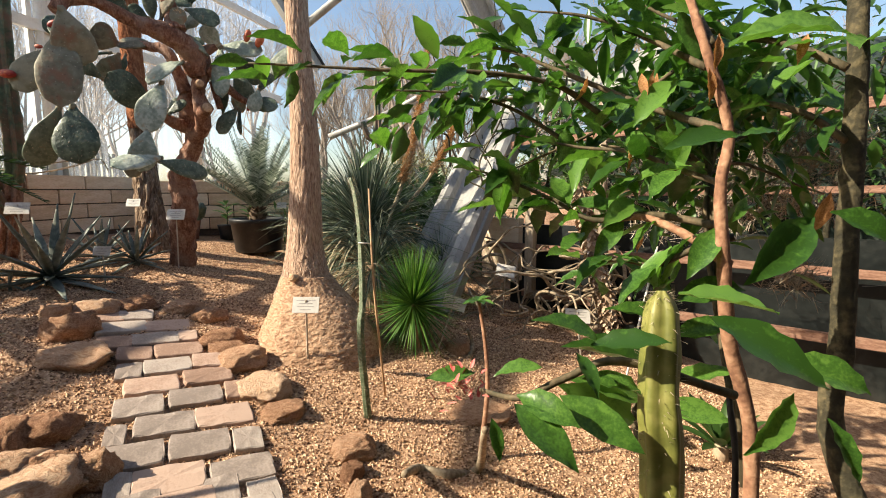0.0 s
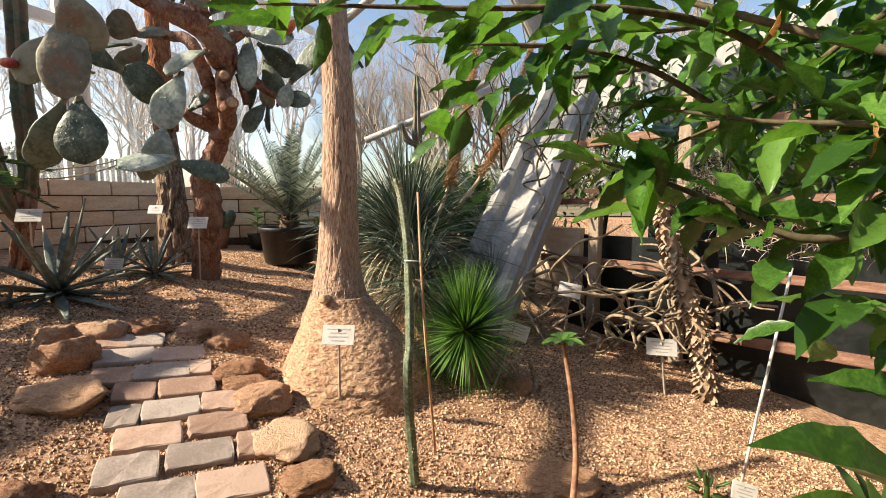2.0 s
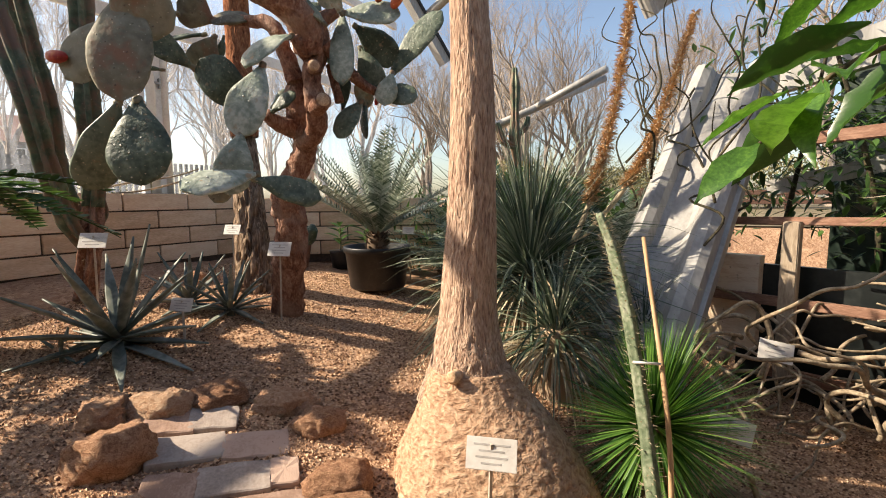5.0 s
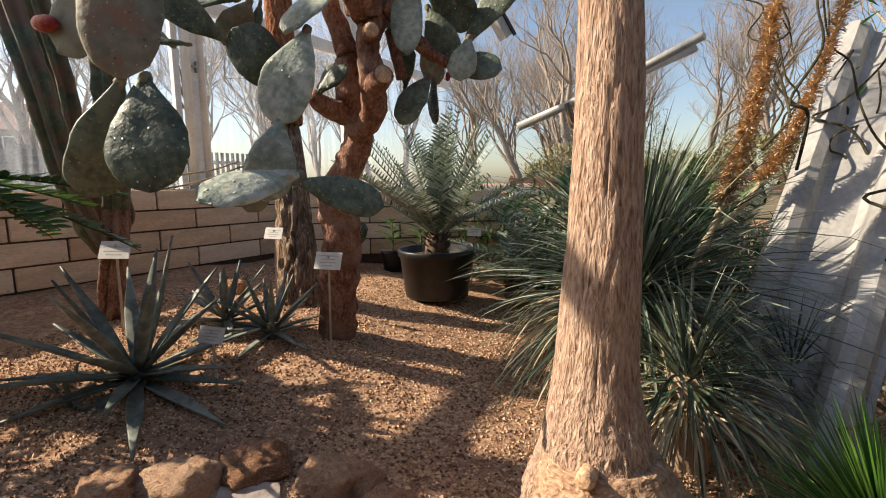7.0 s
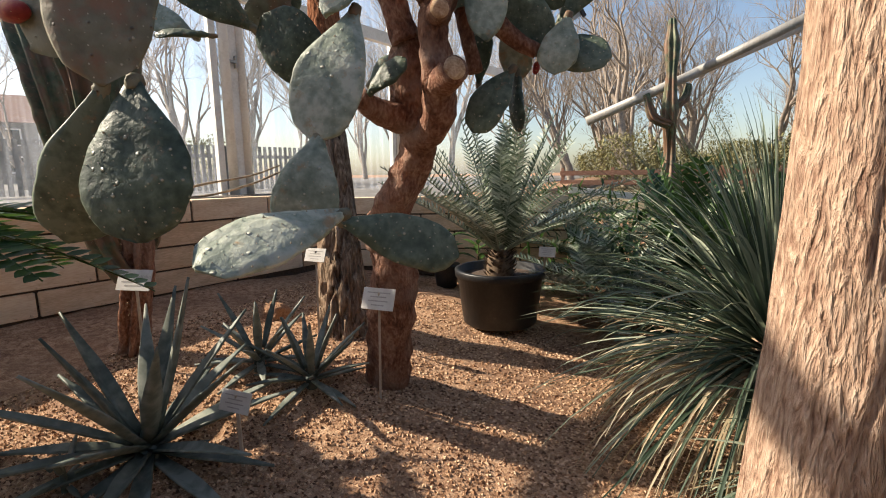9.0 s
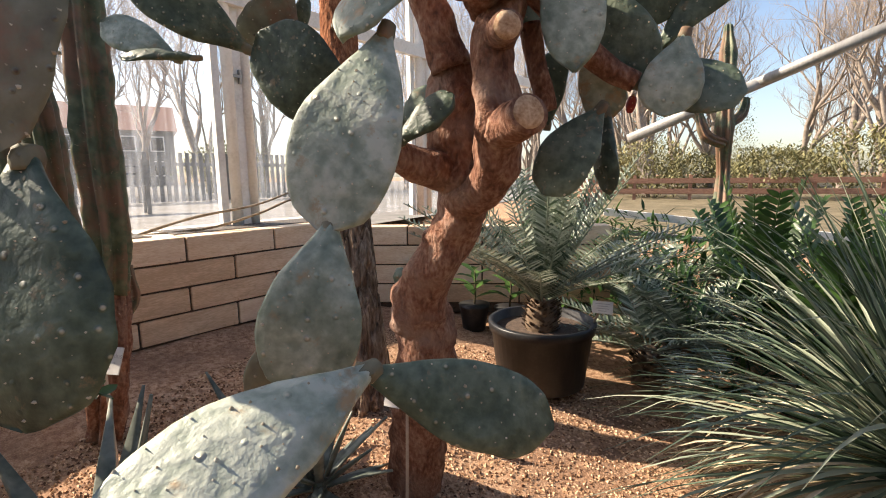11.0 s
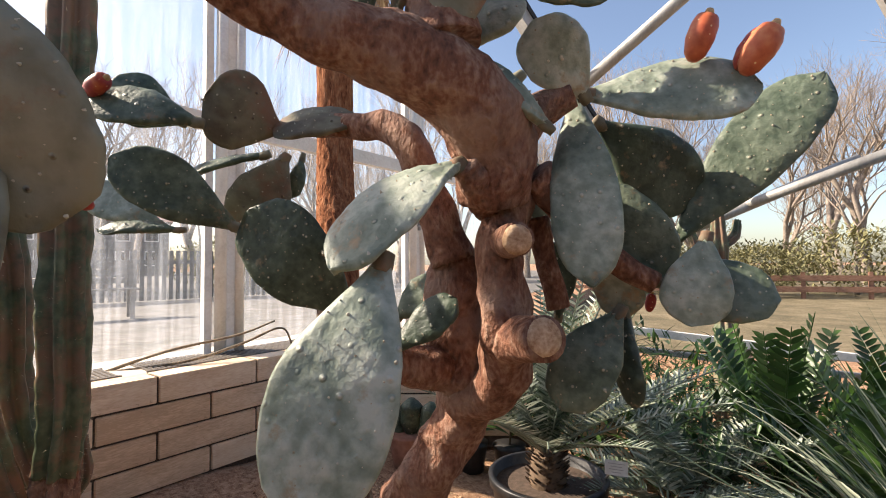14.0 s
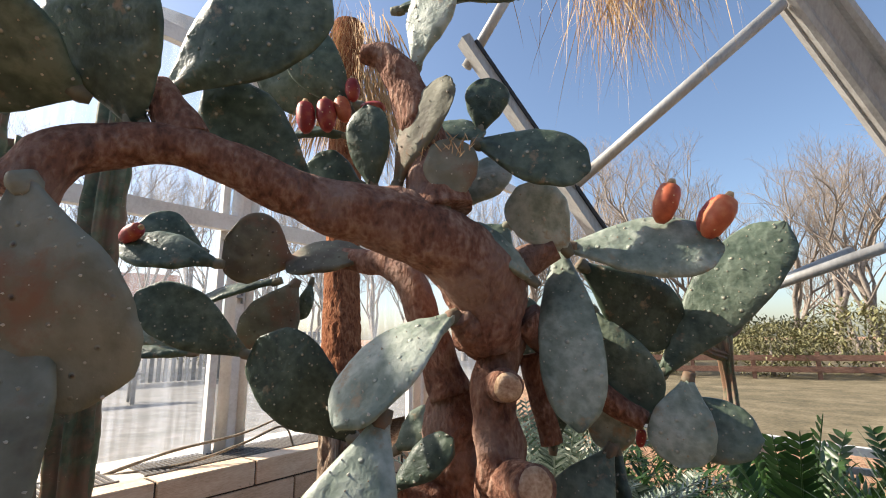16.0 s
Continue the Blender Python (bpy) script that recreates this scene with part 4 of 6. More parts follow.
for place, way, size, mat in (((-2.177, 3.442, 2.624), (-0.1, 0, 1), 0.072, FRUIT), ((-2.133, 3.460, 2.627), (-0.15, 0, 1), 0.075, FRUIT), ((-2.100, 3.480, 2.652), (-0.3, 0, 1), 0.062, FRUIT_ORANGE),
                              ((-2.092, 3.494, 2.706), (-0.1, 0, 1), 0.055, FRUIT), ((-1.475, 3.705, 2.405), (0.35, 0, 1), 0.085, FRUIT_ORANGE), ((-1.401, 3.719, 2.383), (0.6, 0, 0.9), 0.075, FRUIT),
                              ((-1.394, 3.703, 2.367), (0.6, 0, 1), 0.09, FRUIT_ORANGE), ((-1.553, 3.880, 1.928), (0.2, 0, 1), 0.04, FRUIT), ((-2.704, 3.406, 2.421), (0.9, 0, 0.35), 0.07, FRUIT),
                              ((-2.577, 2.965, 1.998), (-1, 0, 0.05), 0.09, FRUIT), ((-2.844, 3.516, 2.314), (-0.9, 0, 0.1), 0.05, FRUIT), ((-2.038, 3.540, 2.702), (-1, 0, 0.1), 0.06, FRUIT),
                              ((-2.337, 3.200, 2.125), (-0.5, -0.3, 0.3), 0.045, FRUIT)):
    fruit(place, way, size, mat)

# ---- elephant-foot palm with its swollen base ----
PALM = (-0.86, 3.06, 0.30)
palm = thing("ponytail_palm", "pale fissured ponytail palm trunk above a swollen base", "palm", PALM)


def skin(points, radii, sides, lump, freq, mat, name, cut=0.0, ring=1.0):
    """A trunk with a finely fissured surface."""
    path = smooth_path(points, 26)
    rad = lerp_list(radii, len(path))
    g = Shape()
    for p, r in zip(path, rad):
        for k in range(sides):
            a = 2 * math.pi * k / sides
            d = Vector((math.cos(a), math.sin(a), 0))
            q = Vector((d.x * r * 3, d.y * r * 3, p.z)) * freq
            e = 1 + lump * noise.noise(q * 0.35)
            fis = abs(noise.noise(Vector((d.x * r * 42, d.y * r * 42, p.z * 9 * ring))))
            e -= cut * max(0.0, 0.25 - fis) * 4
            g.v.append(p + d * (r * e))
    n = len(path)
    for i in range(n - 1):
        for k in range(sides):
            a, b = i * sides + k, i * sides + (k + 1) % sides
            g.f.append((a, b, b + sides, a + sides))
    g.f.append(tuple((n - 1) * sides + k for k in range(sides)))
    return g.mesh(name, mat)


part("trunk", skin(rel([(-0.90, 3.08, 0.62), (-0.91, 3.10, 0.76), (-0.915, 3.13, 0.95), (-0.905, 3.15, 1.35), (-0.905, 3.16, 1.8), (-0.925, 3.17, 2.3), (-0.95, 3.2, 3.2), (-0.97, 3.2, 4.0)], PALM),
                   [0.215, 0.155, 0.118, 0.098, 0.085, 0.073, 0.07, 0.065], 110, 0.05, 3, PALM_BARK, "trunk", 0.05, 0.45), palm)
part("swollen_base", skin(rel([(-0.80, 3.00, 0.08), (-0.79, 3.00, 0.26), (-0.80, 3.01, 0.38), (-0.83, 3.03, 0.52), (-0.875, 3.06, 0.65), (-0.90, 3.08, 0.75)], PALM),
                          [0.44, 0.435, 0.39, 0.305, 0.215, 0.160], 128, 0.14, 3, BULB_BARK, "swollen_base", 0.028, 1.6), palm, "swollen cracked caudex")
part("knot", Shape().tube(rel([(-0.93, 2.96, 0.755), (-0.94, 2.905, 0.76), (-0.942, 2.895, 0.762)], PALM), [0.022, 0.024, 0.010], 12, 3, 0.3, 40).mesh("knot", CUT_WOOD), palm, "healed branch knot")

# ---- shaggy fan palm behind the prickly pear ----
FAN = (-2.72, 4.42, 0.72)
fan = thing("fan_palm", "shaggy red-brown fan palm trunk with dry skirt", "palm", FAN)
part("lower_trunk", skin(rel([(-2.70, 4.40, 0.66), (-2.71, 4.41, 0.85), (-2.74, 4.45, 1.15), (-2.80, 4.52, 1.5), (-2.88, 4.62, 1.9)], FAN), [0.175, 0.15, 0.125, 0.10, 0.085], 64, 0.2, 5, GNARL_BARK, "lower_trunk", 0.34, 0.4), fan, "gnarled grey-brown bark")
part("upper_trunk", skin(rel([(-2.87, 4.61, 1.88), (-2.95, 4.71, 2.2), (-3.05, 4.84, 2.7), (-3.12, 4.93, 4.15)], FAN), [0.10, 0.10, 0.095, 0.10], 72, 0.08, 6, RED_BARK, "upper_trunk", 0.10, 2.0), fan, "shaggy red fibres")
strand = Shape()
for k in range(1500):
    a, zz = rng.uniform(0, 6.28), rng.uniform(3.45, 4.1)
    r0 = rng.uniform(0.09, 0.32)
    b = Vector((-3.08 + r0 * math.cos(a), 4.88 + r0 * math.sin(a), zz)) - Vector(FAN)
    strand.blade(b, (math.cos(a) * 0.3 + rng.gauss(0, 0.15), math.sin(a) * 0.3 + rng.gauss(0, 0.15), -1), (math.sin(a), -math.cos(a), 0), rng.uniform(0.15, 0.42), rng.uniform(0.003, 0.010), 0.6, 3)
part("dry_skirt", strand.mesh("dry_skirt", STRAW), fan, "hanging straw-brown dead fronds", kind="stuff")

# straw hanging from the crown of the ponytail palm and others overhead
hang = Shape()
for k in range(420):
    c = Vector((-1.479, 4.480, 3.569)) + Vector((rng.gauss(0, 0.13), rng.gauss(0, 0.10), rng.uniform(0, 0.2)))
    w = Vector((rng.gauss(0, 0.35), rng.gauss(0, 0.3), -1))
    hang.blade(c, w, (rng.uniform(-1, 1), rng.uniform(-1, 1), 0.1), rng.uniform(0.22, 0.56), rng.uniform(0.0018, 0.0045), 0.9, 5)
hg = thing("dry_fronds", "dry straw-coloured palm fronds hanging from above", "dead leaves", (-1.421, 4.463, 3.769), kind="stuff")
part("strand_mass", hang.mesh("strand_mass", STRAW), hg, m=Matrix.Translation(-hg.matrix_basis.translation), kind="stuff")
hg_stem = Shape().tube(rel([(-1.426, 4.475, 3.702), (-1.289, 4.513, 4.871), (-0.97, 3.2, 3.95)], hg.matrix_basis.translation), [0.02, 0.03, 0.05], 8, 5)
part("stalk", hg_stem.mesh("stalk", STRAW), hg)

# ---- agaves ----


def agave(place, leaves, length, width, seed, label, flat=0.5, mat=AGAVE):
    r = random.Random(seed)
    z = ground_z(place[0], place[1])
    ag = thing("agave", label, "agave", (place[0], place[1], z), "grey agaves on the gravel bank")
    core = Shape().tube([(0, 0, -0.02), (0, 0, 0.05), (0, 0, 0.13)], [width * 0.9, width * 0.8, width * 0.2], 10, 3)
    part("core", core.mesh("core", mat), ag)
    for k in range(leaves):
        u = k / leaves
        a = k * 2.39996 + r.uniform(-0.2, 0.2)
        el = radians(-12 + 88 * u ** (0.9 + flat)) + r.uniform(-0.1, 0.1)
        d = Vector((math.cos(a) * math.cos(el), math.sin(a) * math.cos(el), math.sin(el)))
        ln = length * r.uniform(0.8, 1.12) * (0.9 + 0.15 * u)
        s = Shape().blade(Vector((math.cos(a) * 0.03, math.sin(a) * 0.03, 0.03 + 0.07 * u)), d, (0, 0, 1) if el < 1.3 else (math.cos(a), math.sin(a), 0.1), ln, width, r.uniform(0.0, 0.35) * (1 - u), 8, 0.45,
                          (0.75, 0.7, 0.95, 1.0, 0.85, 0.55, 0.25, 0.02))
        me = s.mesh("leaf", mat)
        lf = part("leaf", me, ag)
        so = lf.modifiers.new("thickness", 'SOLIDIFY')
        so.thickness = 0.008
    return ag


agave((-2.68, 3.20), 30, 0.49, 0.052, 1, "large spreading grey-green agave with narrow pointed leaves", 0.75)
agave((-2.772, 3.811, 0.730), 20, 0.27, 0.03, 2, "smaller grey-green agave with upright leaves", 0.2)
agave((-2.477, 3.794, 0.698), 22, 0.26, 0.028, 3, "smaller grey-green agave beside the red trunk", 0.2)
agave((-2.795, 3.009, 0.660), 7, 0.07, 0.012, 4, "tiny agave offset growing in the gravel", 0.2)
agave((0.833, 2.471, 0.016), 8, 0.07, 0.014, 5, "tiny dark rosette growing in the gravel", 0.1, LEAF_DARK)

# ---- rosettes of narrow leaves ----


def rosette(name, place, count, length, width, mat, seed, label, low=-50, high=88, droop=0.3, stiff=True, trunk=0.0, dry=0):
    r = random.Random(seed)
    ro = thing(name, label, "shrub", place)
    s = Shape()
    for k in range(count):
        a = k * 2.39996 + r.uniform(-0.3, 0.3)
        el = radians(low + (high - low) * (k / count) ** 0.8 + r.uniform(-6, 6))
        d = Vector((math.cos(a) * math.cos(el), math.sin(a) * math.cos(el), math.sin(el)))
        ln = length * r.uniform(0.75, 1.15)
        s.blade(d * 0.02 + Vector((0, 0, trunk)), d, (0, 0, 1) if el < 1.35 else (1, 0, 0), ln, width * r.uniform(0.8, 1.2), droop * r.uniform(0.3, 1.6), 3 if stiff else 7, 0.4, (0.9, 1.0, 0.75, 0.45, 0.05), 0 if stiff else r.uniform(-1, 1))
    part("leaves", s.mesh("leaves", mat), ro, kind="stuff")
    if dry:
        t = Shape()
        for k in range(dry):
            a = r.uniform(0, 6.28)
            b = Vector((math.cos(a), math.sin(a), 0)) * r.uniform(0.03, 0.10) + Vector((0, 0, trunk - 0.02 - r.uniform(0, 0.1)))
            t.blade(b, (math.cos(a), math.sin(a), r.uniform(-0.2, 0.5)), (0, 0, 1), length * r.uniform(0.5, 0.95), width * 0.8, r.uniform(1.6, 3.0), 8, 0.3, (0.8, 1.0, 0.8, 0.5, 0.1), r.uniform(-2, 2))
        part("dead_leaves", t.mesh("dead_leaves", GRASS_DRY), ro, "dry drooping skirt of dead leaves", kind="stuff")
    if trunk:
        part("stem", Shape().tube([(0, 0, -0.15), (0, 0, trunk * 0.6), (0, 0, trunk + 0.05)], [0.09, 0.10, 0.07], 14, 4, 0.2, 10).mesh("stem", SCALES), ro)
    return ro


rosette("spiky_rosette", (-0.20, 3.14, 0.54), 720, 0.37, 0.0115, SPIKY, 11, "dense bright green rosette of stiff needle-like leaves", -78, 88, 0.05)
part("stem", Shape().tube([(0, 0, -0.36), (0.01, 0, -0.15), (0, 0, 0.0)], [0.07, 0.06, 0.05], 12, 3, 0.15, 12).mesh("stem", SCALES), bpy.data.objects["spiky_rosette"])
rosette("grass_tree", (-0.70, 4.32, 0.44), 680, 0.92, 0.016, GRASSY, 12, "large clump of narrow arching blue-green leaves", -25, 87, 1.3, False, 0.46, 320)
rosette("grass_tree", (-0.55, 3.78, 0.42), 200, 0.56, 0.014, GRASSY, 13, "clump of narrow arching leaves beside the palm", -25, 80, 1.9, False, 0.26, 260)
rosette("grass_tree", (-0.02, 4.25, 0.35), 160, 0.40, 0.010, GRASSY, 14, "clump of narrow arching leaves below the leaning rafter", -25, 80, 0.8, False, 0.25, 50)


def spike(points, radius, label):
    """A dried flower spike, bristling with curled husks."""
    b = Vector(points[0])
    sp = thing("flower_spike", label, "flower spike", b)
    loc = rel(points, b)
    part("stalk", Shape().tube(loc, [0.018, 0.014, 0.008], 8, 6, 0.1, 20).mesh("stalk", GRASS_DRY), sp)
    s, path = Shape(), smooth_path(loc, 40)
    for i in range(len(path) // 3, len(path)):
        u = i / len(path)
        for k in range(26):
            a = rng.uniform(0, 6.28)
            d = Vector((math.cos(a), math.sin(a), rng.uniform(-0.3, 0.9)))
            s.blade(path[i] + d * 0.006, d, (0, 0, 1), radius * rng.uniform(0.5, 1.1) * (1.15 - 0.6 * u), 0.009, rng.uniform(-1, 1.8), 3, 0.4, (0.4, 1, 0.9, 0.3))
    part("husk", s.mesh("husk", FLOWER_SPIKE), sp, "curled orange-brown husks", kind="stuff")


spike([(-0.521, 4.217, 0.952), (-0.356, 4.222, 1.379), (-0.229, 4.282, 1.900), (-0.129, 4.411, 2.593)], 0.075, "tall dried orange flower spike leaning beside the palm")
spike([(-0.392, 4.540, 1.099), (-0.097, 4.577, 1.479), (0.089, 4.635, 1.865), (0.336, 4.816, 2.611)], 0.07, "second dried brown flower spike")

# ---- potted cycad ----
POT = (-2.0, 5.12, 0.655)
pot = thing("plant_pot", "large round black plastic plant pot on the gravel", "plant pot", POT)
prof = [(0.0, 0.0), (0.225, 0.0), (0.235, 0.01), (0.272, 0.30), (0.285, 0.302), (0.290, 0.345), (0.283, 0.352), (0.262, 0.350), (0.255, 0.29), (0.0, 0.285)]
ps = Shape()
for k in range(48):
    a = 2 * math.pi * k / 48
    ps.v += [Vector((r * math.cos(a), r * math.sin(a), z)) for r, z in prof]
for k in range(48):
    for i in range(len(prof) - 1):
        a, b = k * len(prof) + i, ((k + 1) % 48) * len(prof) + i
        ps.f.append((a, b, b + 1, a + 1))
part("tub", ps.mesh("tub", BLACK_PLASTIC), pot)
part("soil", Shape().tube([(0, 0, 0.29), (0, 0, 0.30)], [0.256, 0.256], 32, 1).mesh("soil", JOINT, False), pot, "dark potting soil")


def cycad(place, fronds, length, seed, label, leaflet=0.075, wide=0.010, mat=CYCAD, rise=(20, 80), pairs=44, name="cycad", stem_r=0.085, droop=0.7):
    r = random.Random(seed)
    cy = thing(name, label, "cycad", place)
    if stem_r:
        part("stem", Shape().tube([(0, 0, -0.03), (0, 0, 0.06), (0, 0, 0.15), (0, 0, 0.19)], [stem_r, stem_r * 1.05, stem_r * 0.85, stem_r * 0.4], 16, 4, 0.15, 20).mesh("stem", ARMOUR), cy)
        sc = Shape()
        for k in range(190):
            a, z = r.uniform(0, 6.28), r.uniform(0, 0.17)
            sc.blade((stem_r * 0.9 * math.cos(a), stem_r * 0.9 * math.sin(a), z), (math.cos(a), math.sin(a), 0.9), (0, 0, 1), 0.045, 0.022, 0.0, 2, 0.4, (1, 0.8, 0.1))
        part("scale_armour", sc.mesh("scale_armour", ARMOUR), cy, kind="stuff")
    for k in range(fronds):
        a = k * 2.39996 + r.uniform(-0.3, 0.3)
        el = radians(r.uniform(*rise))
        d = Vector((math.cos(a) * math.cos(el), math.sin(a) * math.cos(el), math.sin(el)))
        ln = length * r.uniform(0.8, 1.12)
        pts, p = [], Vector((0, 0, 0.15 if stem_r else 0))
        for i in range(pairs + 1):
            pts.append(p)
            p = p + d * (ln / pairs)
            d = (d - Vector((0, 0, droop / pairs))).normalized()
        s = Shape().tube(pts[::6] + [pts[-1]], [0.007, 0.002], 5, 2)
        for i in range(5, pairs):
            t = (pts[i + 1] - pts[i - 1]).normalized()
            side = t.cross(Vector((0, 0, 1))).normalized()
            upw = side.cross(t)
            sz = leaflet * (0.55 + 0.6 * math.sin(math.pi * min(1, i / pairs * 0.95 + 0.05)))
            for sg in (-1, 1):
                s.blade(pts[i], side * sg + t * 0.55 + upw * r.uniform(0.15, 0.5), upw, sz, wide, 0.1, 3, 0.2, (0.6, 1, 0.8, 0.1))
        part("frond", s.mesh("frond", mat), cy, kind="stuff")
    return cy


cycad((POT[0], POT[1], POT[2] + 0.29), 62, 0.84, 21, "silver-green cycad with a scaly stem in a black pot", 0.078, 0.0115, rise=(30, 86), pairs=30, droop=0.35)
cycad((-1.25, 5.75, 0.62), 18, 0.75, 22, "silvery cycad spreading low behind the pot", 0.10, 0.019, rise=(8, 60), pairs=26)
cycad((-1.55, 6.2, 0.75), 14, 0.75, 23, "cycad with long stiff fronds near the glass", 0.10, 0.019, rise=(15, 70), pairs=26)
cycad((-0.55, 5.35, 0.75), 13, 0.85, 24, "dark glossy leafy plant with stout upright fronds", 0.12, 0.035, LEAF_DARK, (40, 80), 22, "zamia_plant", 0, 0.35)
cycad((-0.85, 5.95, 0.75), 10, 0.95, 25, "dark glossy leafy plant with tall upright fronds", 0.12, 0.035, LEAF_DARK, (50, 84), 24, "zamia_plant", 0, 0.35)
ZB = (-3.160, 2.890, 1.524)
zp = cycad(ZB, 15, 0.62, 26, "dark toothed fern-like cycad beside the wall", 0.085, 0.030, LEAF_DARK, (-20, 22), 20, "zamia_plant", 0, 0.35)
part("stem", Shape().tube([(0, 0, ground_z(ZB[0], ZB[1]) - ZB[2] - 0.05), (0.02, 0, -0.2), (0, 0, 0.03)], [0.07, 0.06, 0.05], 14, 5, 0.15, 15).mesh("stem", SCALES), zp)
# extra cycad, added at the left edge to shade the gravel bank
shade_zamia = cycad((ZB[0] - 0.35, ZB[1] - 0.6, ZB[2] - 0.25), 9, 0.8, 30, "dark toothed fern-like cycad beside the wall", 0.085, 0.030, LEAF_DARK, (-10, 30), 22, "zamia_plant", 0, 0.35)
part("stem", Shape().tube([(0, 0, -0.6), (0.02, 0, -0.2), (0, 0, 0.03)], [0.07, 0.06, 0.05], 14, 5, 0.15, 15).mesh("stem", SCALES), shade_zamia)
cycad((0.0, 5.6, 0.7), 12, 0.8, 27, "silvery cycad behind the grass tree", 0.08, 0.012, rise=(25, 80))

# dark undergrowth by the far glass
ug = Shape()
ur = random.Random(91)
for k in range(9500):
    x, y = ur.uniform(-2.3, 1.0), ur.uniform(5.6, 7.8)
    if x < -1.4 and y < 6.0:
        continue
    z = ground_z(x, y) + ur.betavariate(1.5, 2.3) * 0.95
    ug.blade((x, y, z), (ur.uniform(-1, 1), ur.uniform(-1, 0.6), ur.uniform(-0.4, 1)), (0, 0, 1), ur.uniform(0.07, 0.2), ur.uniform(0.008, 0.035), 0.6, 4, 0.3, (0.3, 0.9, 1, 0.6, 0.05))
under = thing("undergrowth", "dense dark leafy undergrowth near the far glass", "plants", (-0.6, 6.6, 0.6), kind="stuff")
part("foliage", ug.mesh("foliage", LEAF_DARK), under, m=Matrix.Translation((0.6, -6.6, -0.6)), kind="stuff")
cycad((-1.45, 5.45, 0.62), 14, 0.62, 28, "low silvery cycad with spreading fronds", 0.09, 0.018, rise=(5, 50), pairs=26)
cycad((-0.15, 6.2, 0.7), 12, 0.95, 29, "dark glossy leafy plant with tall upright fronds", 0.12, 0.035, LEAF_DARK, (48, 82), 24, "zamia_plant", 0, 0.4)

# strap-leaved plant beside the start of the path and a glossy rosette by the liner


def strap_plant(place, leaves, width, label):
    z = ground_z(place[0], place[1])
    sp = thing("strap_leaf_plant", label, "plant", (place[0], place[1], z))
    part("stem", Shape().tube([(0, 0, -0.04), (0, 0, 0.08)], [0.045, 0.03], 10, 2, 0.1, 20).mesh("stem", SCALES), sp)
    for turn_deg, rise_deg, length, droop in leaves:
        a, e = radians(turn_deg), radians(rise_deg)
        s = Shape().blade((0, 0, 0.05), (math.cos(a) * math.cos(e), math.sin(a) * math.cos(e), math.sin(e)), (0, 0, 1), length, width, droop, 9, 0.3, (0.35, 0.6, 0.85, 1.0, 1.0, 0.85, 0.5, 0.02))
        part("leaf", s.mesh("leaf", LEAF_DARK), sp)


# only the first leaf reaches into view; the unseen others are added for shade
strap_plant((-1.80, 1.12), [(8, 52, 0.86, 1.0), (95, 70, 0.9, 0.7), (140, 60, 0.8, 0.9), (180, 55, 0.8, 0.9), (215, 62, 0.85, 0.8), (250, 55, 0.8, 0.9), (290, 68, 0.8, 0.8), (160, 78, 0.9, 0.5), (120, 80, 0.9, 0.5)], 0.075,
            "dark green strap-leaved plant beside the path")
strap_plant((1.47, 2.36), [(k * 37, 18 + (k * 29) % 55, 0.26 + 0.02 * (k % 4), 0.5) for k in range(18)], 0.065, "glossy green leaf rosette beside the black liner")

# ---- ribbed columnar cacti ----


def column_cactus(name, place, stems, label, ribs=6, groove=0.54):
    b = Vector(place)
    cc = thing(name, label, "cactus", place)
    for pts, rad, m in stems:
        s = Shape().tube(rel(pts, b), rad, ribs * 6, 16, 0.14, 11, ribs=ribs, depth=groove, seed=rad[0] * 50)
        part("stem", s.mesh("stem", m), cc, "corky brown base" if m == CACTUS_BARK else "")
        path = smooth_path(rel(pts, b), 24)
        sp = Shape()
        for i in range(2, len(path) - 1, 1):
            for k in range(3):
                a = rng.uniform(0, 6.28)
                d = Vector((math.cos(a), math.sin(a), rng.uniform(-0.4, 0.6)))
                rr = float(np.interp(i / len(path), np.linspace(0, 1, len(rad)), rad))
                sp.blade(path[i] + Vector((d.x, d.y, 0)).normalized() * rr * 0.93, d, (0, 0, 1), 0.016, 0.0022, 0, 1, 0.1, (1, 0.1))
        part("spines", sp.mesh("spines", GRASS_DRY), cc, kind="stuff")
    return cc


CER = (-3.414, 3.680, 0.783)
column_cactus("column_cactus", CER, [
    ([CER, (-3.346, 3.705, 1.204), (-3.317, 3.706, 1.404)], [0.075, 0.07, 0.066], CACTUS_BARK),
    ([(-3.317, 3.704, 1.366), (-3.289, 3.706, 1.599), (-3.287, 3.699, 1.882), (-3.293, 3.703, 2.252), (-3.264, 3.692, 2.867), (-3.271, 3.725, 3.581)], [0.066, 0.072, 0.075, 0.072, 0.068, 0.06], COLUMN),
    ([(-3.445, 3.712, 1.305), (-3.539, 3.686, 1.582), (-3.580, 3.688, 1.978), (-3.656, 3.674, 2.334), (-3.772, 3.656, 2.967)], [0.045, 0.062, 0.066, 0.064, 0.06], COLUMN),
    ([(-3.350, 3.670, 1.120), (-3.400, 3.600, 1.300), (-3.420, 3.520, 1.640), (-3.445, 3.470, 1.989), (-3.628, 3.483, 2.487), (-3.767, 3.530, 3.108)], [0.05, 0.06, 0.065, 0.068, 0.066, 0.06], COLUMN),
    ([(-3.372, 3.739, 1.225), (-3.351, 3.795, 1.308), (-3.365, 3.796, 1.450)], [0.02, 0.03, 0.026], COLUMN)],
    "tall dark green ribbed column cactus with corky base")
CB = (-1.09, 6.05, 0.7)
